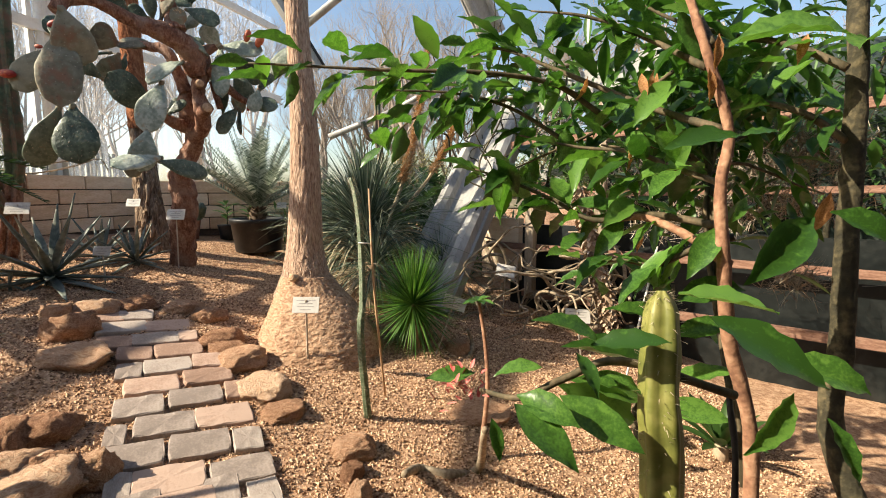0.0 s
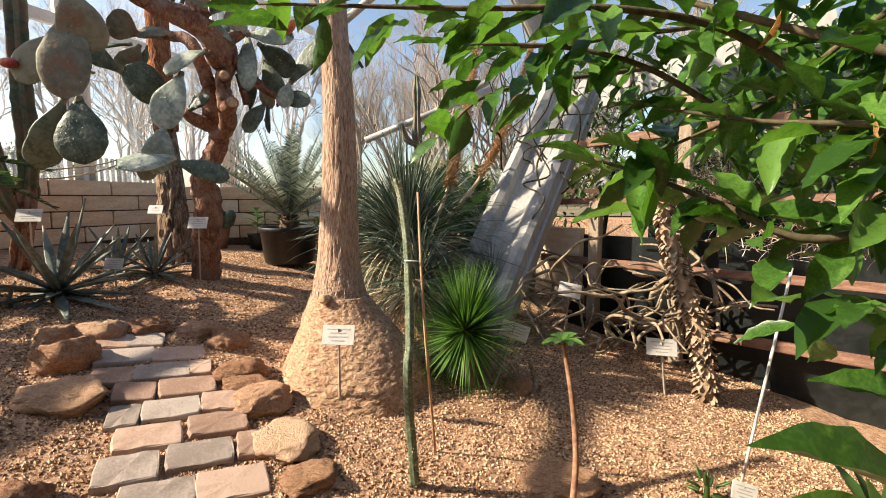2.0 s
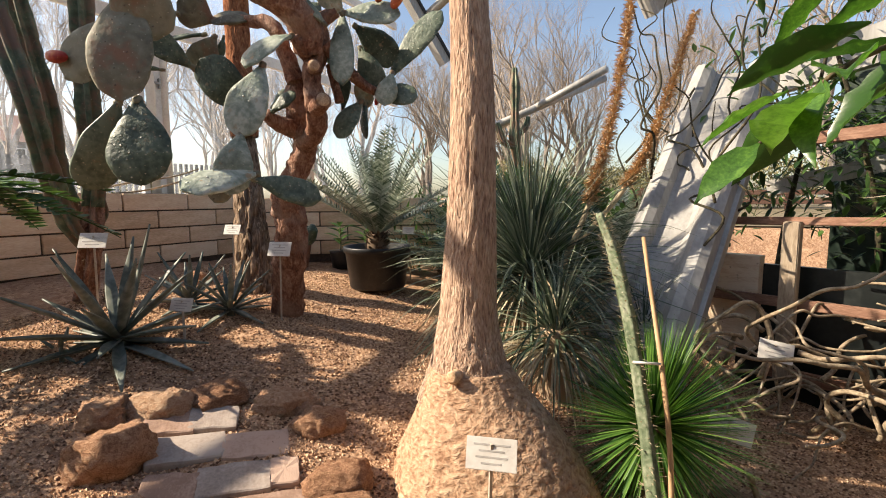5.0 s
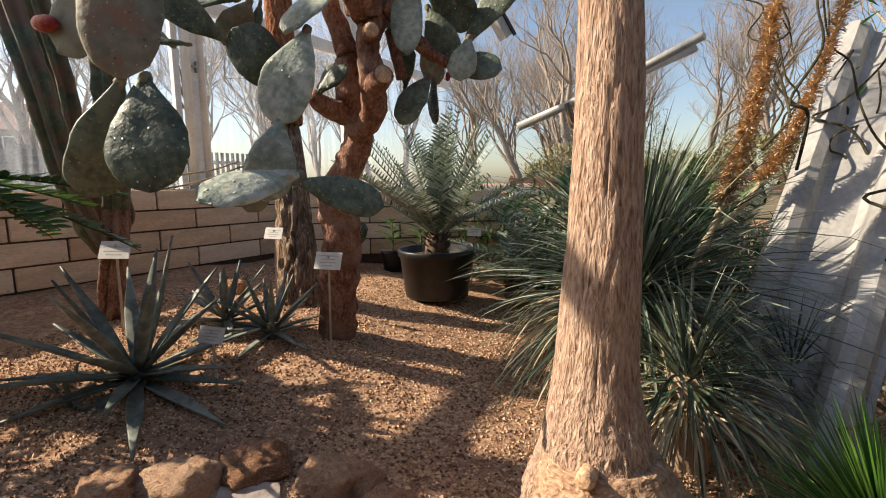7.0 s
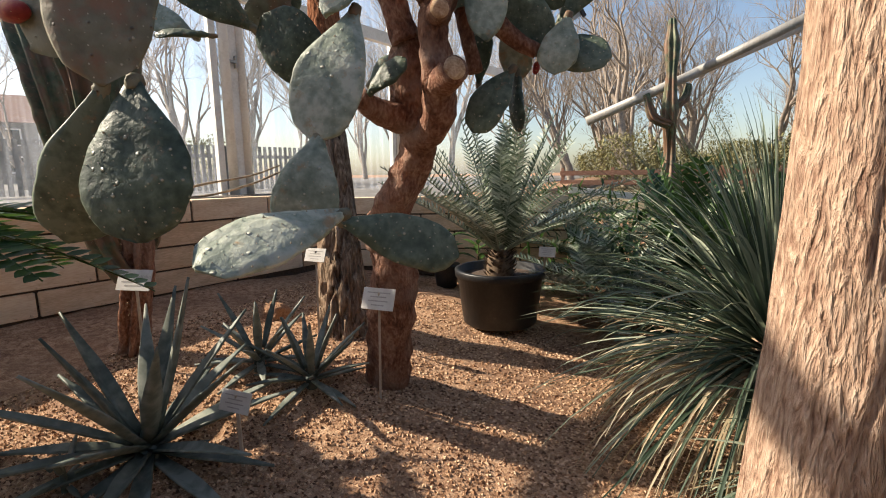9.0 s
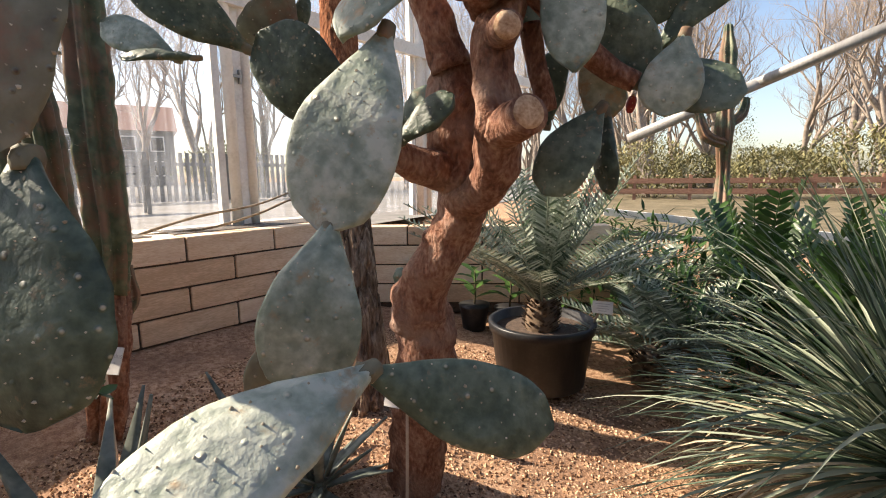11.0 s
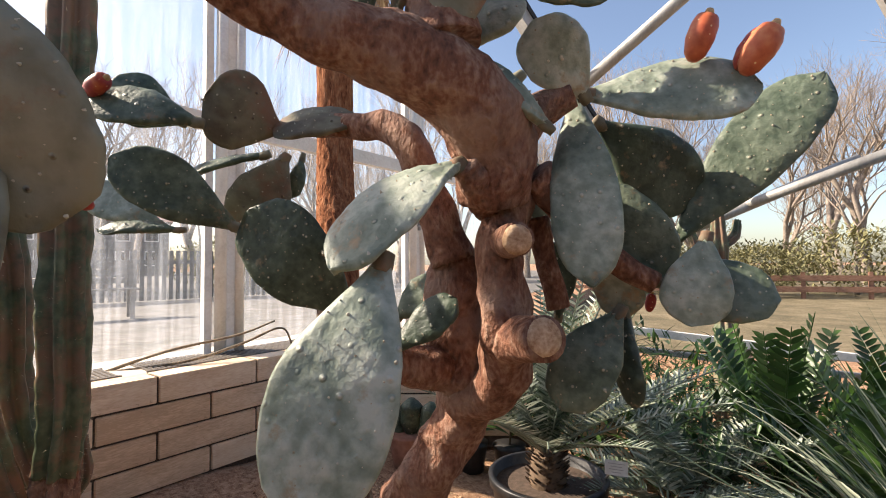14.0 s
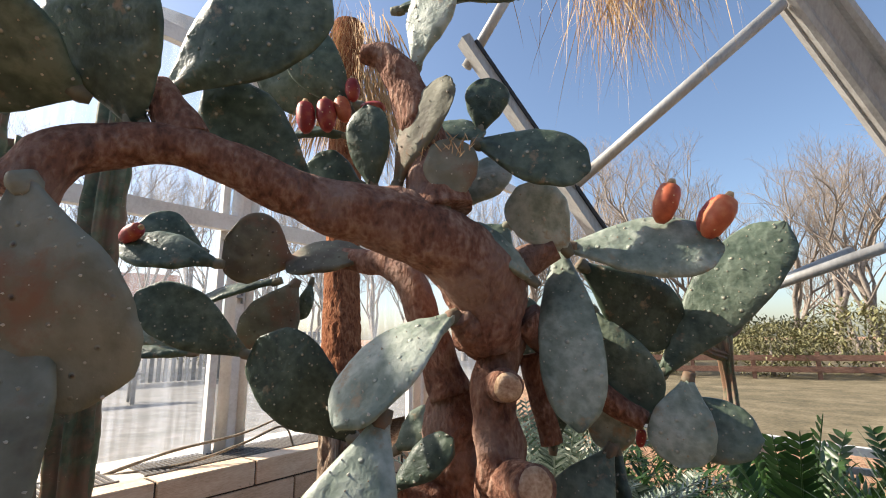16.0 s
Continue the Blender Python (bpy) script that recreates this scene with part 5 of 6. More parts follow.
column_cactus("column_cactus", CB, [
    ([CB, (-0.941, 7.134, 1.555), (-0.957, 7.126, 2.155), (-0.963, 7.150, 2.601), (-0.974, 7.210, 2.954)], [0.05, 0.075, 0.05, 0.07, 0.045, 0.065, 0.03], COLUMN),
    ([(-0.949, 7.104, 2.017), (-1.090, 7.057, 2.088), (-1.165, 7.063, 2.295)], [0.04, 0.05, 0.03], COLUMN),
    ([(-0.957, 7.126, 2.155), (-0.842, 7.192, 2.245), (-0.807, 7.232, 2.382)], [0.04, 0.045, 0.03], COLUMN)], "knobbly dark cactus standing near the far glass")
YB = (0.425, 0.84, -0.08)
column_cactus("column_cactus", YB, [([YB, (0.433, 0.845, 0.35), (0.428, 0.860, 0.711), (0.420, 0.877, 0.907), (0.428, 0.905, 1.060), (0.430, 0.915, 1.105)], [0.044, 0.043, 0.042, 0.041, 0.036, 0.010], YELLOW_CACTUS)], "yellow-green ribbed column cactus near the path", 5, 0.28)

# ---- thin thorny stem tied to a cane ----
EU = (-0.37, 2.22, 0.21)
eu = thing("thorny_stem", "slim grey-green thorny succulent stem tied to a cane", "succulent", EU)
epts = rel([(-0.37, 2.22, 0.18), (-0.390, 2.177, 0.609), (-0.395, 2.274, 0.765), (-0.420, 2.400, 1.044), (-0.455, 2.498, 1.253), (-0.492, 2.545, 1.366)], EU)
part("stem", Shape().tube(epts, [0.020, 0.018, 0.017, 0.016, 0.017, 0.010], 20, 10, 0.12, 30, ribs=5, depth=0.25).mesh("stem", EUPH), eu)
th = Shape()
for p in smooth_path(epts, 40):
    for k in range(4):
        a = rng.uniform(0, 6.28)
        d = Vector((math.cos(a), math.sin(a), rng.uniform(0, 0.7)))
        th.blade(p + Vector((d.x, d.y, 0)) * 0.018, d, (0, 0, 1), rng.uniform(0.008, 0.018), 0.004, 0, 1, 0.2, (1, 0.1))
part("thorn_cover", th.mesh("thorn_cover", GRASS_DRY), eu, kind="stuff")
cane = thing("bamboo_cane", "thin brown bamboo cane stuck in the gravel", "cane", (-0.312, 2.442, 0.208))
part("cane", Shape().tube(rel([(-0.312, 2.442, 0.208), (-0.348, 2.346, 0.827), (-0.390, 2.512, 1.310)], cane.matrix_basis.translation), [0.006, 0.006, 0.005], 8, 6, 0.08, 20).mesh("cane", CANE), cane)
part("tie", Shape().tube(rel([(-0.429, 2.378, 1.039), (-0.368, 2.385, 1.036)], cane.matrix_basis.translation), [0.003, 0.003], 6, 1).mesh("tie", LABEL_WHITE), cane, "white plastic tie")

# ---- labels on stakes ----


def sign(plate, foot, w, h, label, lean=0.0, words="", turn=0.0):
    f = Vector((foot[0], foot[1], ground_z(foot[0], foot[1]) - 0.03))
    s = thing("plant_label", label, "plant label", f, "plant labels")
    c = Vector(plate) - f
    m = Matrix.Translation(c) @ pose(0, 0, 0, 68, 0, turn) @ pose(0, 0, 0, 0, 0, -lean)
    st = Shape().tube([(0, 0, 0), c * 0.5 + Vector((0, 0.004, 0)), c + Vector((0, 0.006, h * 0.3))], [0.007, 0.007, 0.006], 4, 1)
    part("stake", st.mesh("stake", LABEL_STAKE, False), s)
    pl = part("plate", soft_box("plate", (w, h, 0.004), LABEL_WHITE, 0.0012), s, "white plate with grey engraved lines", m)
    y = h * 0.28
    if words:
        cu = bpy.data.curves.new("lettering", 'FONT')
        cu.body, cu.size, cu.align_x, cu.align_y = words, h * 0.26, 'CENTER', 'CENTER'
        cu.materials.append(LETTER)
        part("lettering", cu, pl, m=pose(0, h * 0.18, 0.0026))
        y = -h * 0.08
    for k, u in enumerate((0.72, 0.5, 0.62, 0.4)):
        yy = y - k * h * 0.19
        if yy > -h * 0.42:
            part("line_of_text", Shape().box(pose(0, yy, 0.0026), (w * u, h * 0.055, 0.0006)).mesh("line_of_text", LETTER, False), pl)


sign((-0.765, 2.587, 0.668), (-0.778, 2.630, 0.303), 0.148, 0.09, "white label on a wooden stake before the swollen palm base")
sign((-2.400, 3.310, 0.880), (-2.405, 3.325, 0.664), 0.125, 0.068, "small white label on a stake beside the agave")
sign((-2.160, 3.840, 1.110), (-2.190, 3.880, 0.686), 0.145, 0.088, "white label on a stake at the red trunk")
sign((-3.200, 3.575, 1.170), (-3.230, 3.600, 0.774), 0.165, 0.092, "white label reading Cereus repandus at the column cactus", 0, "Cereus repandus", 12)
sign((-2.750, 4.230, 1.195), (-2.770, 4.250, 0.772), 0.125, 0.072, "pale label before the fan palm trunk")
sign((0.515, 3.844, 0.648), (0.531, 4.122, 0.196), 0.155, 0.10, "white label leaning on its stake by the tangled stems", 12)
sign((1.012, 3.472, 0.367), (1.045, 3.461, 0.069), 0.185, 0.105, "large white label on a stake near the scaly stem", 4)
sign((0.080, 3.171, 0.539), (-0.055, 3.079, 0.222), 0.16, 0.09, "white label tilted against the spiky rosette", 18)
sign((-1.673, 4.939, 1.152), (-1.888, 5.760, 0.607), 0.095, 0.06, "small white label beside the black pot")
sign((0.783, 2.123, 0.281), (0.869, 2.327, -0.003), 0.085, 0.06, "small white label on the ground by a white rod", 15)
rod = thing("support_rod", "thin white plastic rod leaning among the plants", "rod", (0.910, 2.404, -0.003))
part("rod", Shape().tube(rel([(0.910, 2.404, -0.003), (1.172, 2.576, 0.998)], rod.matrix_basis.translation), [0.006, 0.006], 8, 1).mesh("rod", LABEL_WHITE), rod)

# ---- timber rails, liner and tangle on the low side ----
fence = thing("timber_rail", "weathered reddish timber rails on pale posts", "fence")
for a, b, h in (((0.660, 4.636, 1.729), (1.787, 3.760, 1.863), 0.07), ((0.541, 4.729, 1.256), (1.565, 3.933, 1.305), 0.05), ((0.447, 4.802, 0.767), (1.380, 4.076, 0.762), 0.06), ((0.774, 4.548, 0.321), (1.876, 3.691, 0.306), 0.07)):
    d = (Vector(b) - Vector(a)).normalized() * 3.1
    d.z *= 0.5
    m = Matrix.Translation(Vector(a) + d / 2) @ d.to_track_quat('X', 'Z').to_matrix().to_4x4()
    me = soft_box("rail", (d.length, 0.045, h), TIMBER, 0.005)
    part("rail", me, fence, m=m)
for a, b in (((1.385, 4.035, 0.120), (1.310, 4.093, 1.937)), ((0.834, 4.438, 0.388), (0.820, 4.449, 1.163))):
    mid = (Vector(a) + Vector(b)) / 2
    hh = abs(b[2] - a[2]) + 0.2
    part("post", soft_box("post", (0.085, 0.085, hh), PALE_TIMBER, 0.006), fence, "pale bleached timber post", pose(mid.x, mid.y, mid.z, 0, 0, -38))
FV = (Vector((2.7, 3.05, 0)) - Vector((0.45, 4.8, 0))).normalized()
FANG = math.degrees(math.atan2(FV.y, FV.x))


def panel(name, s, back, z, size, mat, label, category):
    p = Vector((0.45, 4.8, 0)) + FV * s + Vector((-FV.y, FV.x, 0)) * back
    return tagged(new(name, Shape().box(pose(p.x, p.y, z, 0, 0, FANG), size).mesh(name, mat, False)), label, category, kind="structure")


panel("pond_wall", 1.9, 0.16, 0.35, (3.4, 0.05, 1.25), LINER, "black liner panels behind the timber rails", "wall")
panel("wall_low", 0.12, 0.10, 0.72, (0.42, 0.10, 0.62), TRAVERTINE, "pale block pier beside the black liner", "wall")
panel("wall_east", 2.5, 1.6, 1.3, (4.2, 0.12, 2.6), DARK_GLASS, "dark glazed wall behind the plants", "wall")
# two unseen walls, added to close the place and deepen the shadows
tagged(new("closing_wall_south", Shape().box(pose(0, -3.2, 1.4), (9.5, 0.2, 3.4)).mesh("closing_wall_south", PLASTER, False)), "unseen plain wall added behind the entrance to cut sky light", "wall", kind="structure")
tagged(new("closing_wall_side", Shape().box(pose(4.2, 0.2, 1.4), (0.2, 7.0, 3.4)).mesh("closing_wall_side", PLASTER, False)), "unseen plain side wall added to cut sky light", "wall", kind="structure")

# added out of view: keeps sky light off the sides turned to the camera
tagged(new("ceiling", Shape().box(pose(0, -1.7, 3.2), (9.5, 3.2, 0.15)).mesh("ceiling", PLASTER, False)), "unseen plain ceiling added over the entrance to block sky light", "ceiling", kind="structure")
vr = random.Random(31)
tang = thing("tangled_vine", "tangle of bare grey-green looping cactus stems", "vine", (0.85, 3.95, 0.2))
for k in range(64):
    p = Vector((vr.uniform(-0.5, 0.85), vr.uniform(-0.2, 0.4), vr.uniform(-0.02, 0.45)))
    d = Vector((vr.uniform(-1, 1), vr.uniform(-0.4, 0.4), vr.uniform(0.1, 1.1))).normalized()
    pts = [p]
    for i in range(6):
        d = (d + Vector((vr.gauss(0, 0.55), vr.gauss(0, 0.3), vr.gauss(-0.22, 0.45)))).normalized()
        p = p + d * vr.uniform(0.10, 0.19)
        p.z = max(p.z, -0.02)
        pts.append(p)
    r = vr.uniform(0.005, 0.0125)
    part("stem", Shape().tube(pts, [r * 1.3, r, r * 0.7], 7, 5, 0.15, 20).mesh("stem", VINE), tang)
climb = thing("climbing_vine", "thin dark vines climbing the leaning rafter", "vine", (0.35, 4.6, 0.9))
for k in range(16):
    p = Vector((vr.uniform(-0.5, 0.4), vr.uniform(-0.35, 0.5), vr.uniform(0.2, 0.8)))
    pts = [p]
    for i in range(8):
        p = p + Vector((vr.gauss(0.01, 0.10), vr.gauss(0.02, 0.08), vr.gauss(0.15, 0.09)))
        pts.append(p)
    part("stem", Shape().tube(pts, [0.009, 0.006, 0.004], 6, 5, 0.1, 20).mesh("stem", MOSSY), climb)

SC = (1.30, 3.47, 0.02)
scaly = thing("scaly_stem", "leaning stem armoured with old leaf bases and a leafy tuft", "palm", SC)
spts = rel([SC, (1.265, 3.500, 0.338), (1.208, 3.627, 0.660), (1.123, 3.727, 1.045), (1.043, 3.781, 1.388)], SC)
part("stem", Shape().tube(spts, [0.05, 0.055, 0.05, 0.042, 0.03], 14, 6, 0.1, 12).mesh("stem", SCALES), scaly)
sb = Shape()
path = smooth_path(spts, 26)
for i, p in enumerate(path[:-4]):
    t = (path[i + 1] - path[i]).normalized()
    for k in range(5):
        a = vr.uniform(0, 6.28)
        o = t.orthogonal().normalized()
        d = o * math.cos(a) + t.cross(o) * math.sin(a)
        sb.blade(p + d * 0.045, d * 0.8 - t * 0.5, t, 0.045, 0.038, 0.3, 2, 0.5, (1, 0.9, 0.3))
part("scale_cover", sb.mesh("scale_cover", SCALES), scaly, kind="stuff")
tf = Shape()
for k in range(75):
    a = k * 2.4
    el = radians(vr.uniform(-35, 80))
    tf.blade(spts[-1], (math.cos(a) * math.cos(el), math.sin(a) * math.cos(el), math.sin(el)), (0, 0, 1), vr.uniform(0.18, 0.36), 0.013, vr.uniform(0.2, 1.1), 6, 0.3, (0.7, 1, 0.8, 0.4, 0.05))
part("leaf_tuft", tf.mesh("leaf_tuft", SPIKY), scaly, "yellowish green narrow leaves", kind="stuff")


def air_plants(place, spread, count, seed, mat=AIRPLANT):
    r = random.Random(seed)
    ap = thing("air_plant", "tangled grey air plant clump hanging on the rails", "air plant", place, "air plants")
    s = Shape()
    for k in range(count):
        b = Vector((r.gauss(0, spread[0]), r.gauss(0, spread[1]), r.gauss(0, spread[2])))
        d = Vector((r.uniform(-1, 1), r.uniform(-1, 1), r.uniform(-0.7, 0.8)))
        s.blade(b, d, (r.uniform(-1, 1), 0, 1), r.uniform(0.06, 0.14), 0.005, r.uniform(-2.5, 3.0), 5, 0.3, (1, 1, 0.7, 0.4, 0.1))
    part("strand_mass", s.mesh("strand_mass", mat), ap, kind="stuff")


air_plants((1.616, 2.139, 1.489), (0.13, 0.06, 0.07), 900, 41)
air_plants((1.633, 2.310, 1.240), (0.22, 0.06, 0.05), 700, 42)
air_plants((1.626, 2.533, 1.412), (0.10, 0.06, 0.05), 400, 43)
air_plants((1.480, 1.969, 0.929), (0.05, 0.04, 0.03), 220, 44)
air_plants((1.399, 3.775, 1.387), (0.16, 0.06, 0.12), 500, 45)
air_plants((1.544, 2.936, 1.099), (0.18, 0.08, 0.06), 450, 46)

# ---- broad-leaved shrub over the path's edge ----


def leaf_mesh(seed, mat, wide=0.36):
    r = random.Random(seed)
    s = Shape().blade((0, 0, 0), (0, 1, 0.12), (0, 0, 1), 1.0, wide, r.uniform(0.35, 0.9), 10, r.uniform(0.25, 0.5), (0.03, 0.35, 0.72, 0.95, 1.0, 0.95, 0.80, 0.55, 0.25, 0.02), r.uniform(-0.5, 0.5))
    for i, v in enumerate(s.v):
        if i % 3 != 1:
            v.z += 0.022 * math.sin(i * 1.3 + seed)
    return s.mesh("leaf", mat)


LEAVES = [leaf_mesh(k, LEAF, 0.34 + 0.03 * (k % 3)) for k in range(6)]
DEAD = [leaf_mesh(k + 20, DEAD_LEAF, 0.3) for k in range(2)]
SHRUB = (0.80, 1.12, 0.02)
shrub = thing("broad_leaved_shrub", "glossy green broad-leaved shrub arching over the path", "shrub", SHRUB)
lr = random.Random(77)


def leaf(base, way, size, me=None, roll=None):
    d = Vector(way).normalized()
    up = Vector((lr.gauss(0, 0.35), lr.gauss(0, 0.35), 1)) if roll is None else Vector(roll)
    x = d.cross(up)
    x = x.normalized() if x.length > 0.01 else d.orthogonal().normalized()
    z = x.cross(d)
    m = Matrix((x, d, z)).transposed().to_4x4()
    ob = part("leaf", me or LEAVES[lr.randrange(6)], shrub, m=Matrix.Translation(Vector(base) - Vector(SHRUB)) @ m)
    ob.scale = (size, size, size)


def branch(points, r0, r1, count, size, mat=TWIG):
    count, size = int(count * 1.25), size * 0.88
    pts = rel(points, SHRUB)
    part("branch", Shape().tube(pts, [r0, r1], 9, 6, 0.1, 15).mesh("branch", mat), shrub)
    path = smooth_path(points, 20)
    for k in range(count):
        i = int(len(path) * (0.12 + 0.86 * (k + lr.random()) / count))
        i = min(i, len(path) - 2)
        t = (path[i + 1] - path[i]).normalized()
        side = t.cross(Vector((0, 0, 1))).normalized() * (1 if k % 2 else -1)
        b = path[i] + Vector((lr.gauss(0, 0.035), lr.gauss(0, 0.035), lr.gauss(0, 0.03)))
        leaf(b, side * lr.uniform(0.3, 1.0) + t * lr.uniform(0.1, 0.9) + Vector((0, 0, lr.uniform(-1.1, 0.4))), size * lr.uniform(0.95, 1.6))
    leaf(path[-1], path[-1] - path[-3], size)


branch([(0.510, 1.593, 1.553), (0.362, 1.604, 1.645), (0.118, 1.557, 1.672), (-0.150, 1.558, 1.678), (-0.400, 1.559, 1.690), (-0.615, 1.560, 1.701)], 0.010, 0.003, 26, 0.135)
branch([(0.412, 1.632, 1.466), (0.221, 1.646, 1.580), (0.031, 1.652, 1.627), (-0.198, 1.653, 1.637)], 0.008, 0.003, 18, 0.12)
branch([(0.768, 1.330, 1.466), (0.632, 1.492, 1.554), (0.412, 1.660, 1.693), (0.235, 1.774, 1.798), (0.096, 1.829, 1.834)], 0.012, 0.004, 22, 0.14)
branch([(0.753, 1.298, 1.205), (0.611, 1.402, 1.230), (0.460, 1.450, 1.211), (0.350, 1.508, 1.270), (0.214, 1.566, 1.333), (0.103, 1.570, 1.370)], 0.012, 0.003, 24, 0.15)
branch([(0.722, 1.351, 1.635), (0.632, 1.517, 1.759), (0.458, 1.578, 1.846), (0.288, 1.633, 1.883)], 0.010, 0.003, 20, 0.14)
branch([(0.754, 1.261, 1.312), (0.669, 1.368, 1.361), (0.560, 1.424, 1.413), (0.422, 1.528, 1.438), (0.259, 1.635, 1.485)], 0.010, 0.003, 20, 0.13)
branch([(1.109, 1.351, 1.635), (1.028, 1.463, 1.727), (0.886, 1.572, 1.793), (0.755, 1.684, 1.883), (0.620, 1.801, 2.020)], 0.012, 0.004, 24, 0.14)
branch([(1.152, 1.377, 1.440), (1.061, 1.439, 1.528), (0.976, 1.546, 1.580), (0.850, 1.646, 1.580), (0.679, 1.635, 1.485)], 0.012, 0.004, 18, 0.13)
branch([(0.738, 1.195, 1.184), (0.664, 1.241, 1.149), (0.582, 1.285, 1.097), (0.492, 1.336, 1.105), (0.427, 1.382, 1.065)], 0.010, 0.003, 14, 0.13)
branch([(0.681, 1.254, 1.666), (0.691, 1.370, 1.789), (0.661, 1.491, 1.959), (0.493, 1.611, 2.112)], 0.012, 0.004, 14, 0.14)
branch([(1.024, 1.861, 1.927), (0.880, 1.785, 1.770), (0.735, 1.814, 1.650), (0.581, 1.792, 1.527), (0.381, 1.771, 1.434), (0.242, 1.756, 1.373)], 0.010, 0.003, 16, 0.15)
branch([(0.511, 2.340, 1.758), (0.253, 2.296, 1.719), (0.059, 2.264, 1.694), (-0.135, 2.228, 1.628), (-0.275, 2.193, 1.498)], 0.010, 0.003, 14, 0.17)
branch([(0.727, 2.325, 1.899), (0.443, 2.286, 1.857), (0.160, 2.246, 1.814), (-0.095, 2.213, 1.799), (-0.294, 2.190, 1.813)], 0.010, 0.003, 14, 0.16)
# upright stems
for pts, r0, r1, mat in (((SHRUB, (0.813, 1.176, 0.617), (0.736, 1.183, 0.922), (0.709, 1.189, 1.141), (0.702, 1.210, 1.311), (0.723, 1.228, 1.453), (0.666, 1.252, 1.652), (0.642, 1.324, 1.829)), 0.021, 0.011, BROWN_STEM),
                         (((1.25, 1.0, 0.0), (1.120, 1.270, 0.562), (1.136, 1.309, 0.882), (1.152, 1.348, 1.201), (1.176, 1.387, 1.520), (1.184, 1.434, 1.903)), 0.034, 0.026, MOSSY),
                         (((0.62, 0.95, 0.02), (0.615, 0.929, 0.659), (0.603, 0.955, 0.872)), 0.008, 0.006, RUBBER),
                         (((0.723, 1.186, 1.113), (0.675, 1.294, 1.174), (0.594, 1.401, 1.222), (0.511, 1.450, 1.211)), 0.014, 0.009, BROWN_STEM)):
    part("stem", Shape().tube(rel(pts, SHRUB), [r0, r1], 12, 7, 0.2, 18).mesh("stem", mat), shrub, "knobbly upright stem")


def big_leaf(a, b, size_factor=1.0, roll=(0, -0.5, 1)):
    a, b = Vector(a), Vector(b)
    leaf(a, b - a, (b - a).length * size_factor, None, roll)


big_leaf((0.586, 0.751, 1.258), (0.462, 0.708, 1.162), 1.05, (-0.1, -0.9, 0.5))
big_leaf((0.512, 0.888, 1.559), (0.703, 0.842, 1.591), 1.0, (0, -0.4, 1))
big_leaf((0.533, 0.868, 1.398), (0.393, 0.865, 1.373), 1.0, (0, -0.6, 1))
big_leaf((0.533, 0.868, 1.398), (0.604, 0.869, 1.407), 1.0)
big_leaf((0.613, 0.752, 1.267), (0.700, 0.716, 1.226), 1.0, (0, -0.9, 0.6))
big_leaf((0.555, 0.717, 0.983), (0.468, 0.676, 0.894), 1.0, (0.2, -1, 0.3))
big_leaf((0.609, 0.712, 0.943), (0.636, 0.671, 0.854), 1.0, (0.3, -1, 0.2))
big_leaf((0.449, 0.780, 1.090), (0.607, 0.708, 0.992), 1.0, (0, -0.7, 0.8))
big_leaf((0.639, 0.867, 0.979), (0.786, 0.813, 0.946), 1.0, (0, -0.6, 0.8))
big_leaf((0.280, 0.871, 1.010), (0.411, 0.823, 1.032), 1.0, (0, -0.6, 1))
big_leaf((0.140, 0.859, 0.915), (0.240, 0.777, 0.900), 1.0, (0, -0.7, 0.8))
big_leaf((0.132, 0.838, 0.908), (0.233, 0.748, 0.827), 1.0, (0.2, -1, 0.4))
big_leaf((0.226, 0.879, 0.906), (0.361, 0.789, 0.836), 1.0, (0, -0.8, 0.6))
big_leaf((0.303, 0.891, 1.009), (0.173, 0.878, 1.069), 1.0, (0, -0.6, 1))
big_leaf((0.259, 0.889, 0.988), (0.283, 0.822, 0.937), 1.1, (0.3, -1, 0.4))
big_leaf((0.278, 0.911, 0.927), (0.396, 0.879, 0.912), 1.0, (0, -0.5, 1))
big_leaf((0.199, 0.914, 0.949), (0.097, 0.913, 0.938), 1.0, (0, -0.6, 1))
big_leaf((0.097, 0.902, 0.848), (0.111, 0.863, 0.776), 1.0, (0.5, -1, 0.2))
big_leaf((0.070, 1.009, 0.900), (-0.040, 1.007, 0.888), 1.0, (0, -0.8, 0.8))
big_leaf((0.575, 0.905, 1.287), (0.536, 0.879, 1.241), 1.0, (0.2, -1, 0.4))
big_leaf((0.496, 0.981, 1.085), (0.675, 0.927, 1.056), 1.0, (0, -0.4, 1))
big_leaf((0.691, 1.411, 0.728), (0.367, 1.372, 0.872), 1.0, (0.1, -0.5, 1))
big_leaf((0.625, 1.382, 0.669), (0.380, 1.330, 0.763), 1.0, (-0.2, -0.8, 0.8))
big_leaf((0.586, 1.372, 0.601), (0.337, 1.297, 0.754), 1.0, (0.3, -1, 0.5))
big_leaf((0.690, 1.390, 0.718), (0.893, 1.354, 0.763), 1.0, (0, -0.4, 1))
big_leaf((0.651, 1.362, 0.665), (0.835, 1.288, 0.640), 1.0, (-0.2, -0.9, 0.6))
big_leaf((0.731, 1.468, 0.951), (0.956, 1.455, 1.013), 1.0, (0.1, -0.6, 0.9))
big_leaf((0.731, 1.462, 0.897), (0.520, 1.486, 0.928), 1.0, (0, -0.6, 0.9))
big_leaf((0.717, 1.474, 1.006), (0.723, 1.490, 1.155), 1.0, (0.6, -1, 0))
big_leaf((0.731, 1.471, 0.978), (0.548, 1.507, 1.103), 1.0, (0, -0.8, 0.7))
big_leaf((0.711, 1.436, 0.850), (0.905, 1.420, 0.901), 1.0, (0.2, -0.7, 0.8))
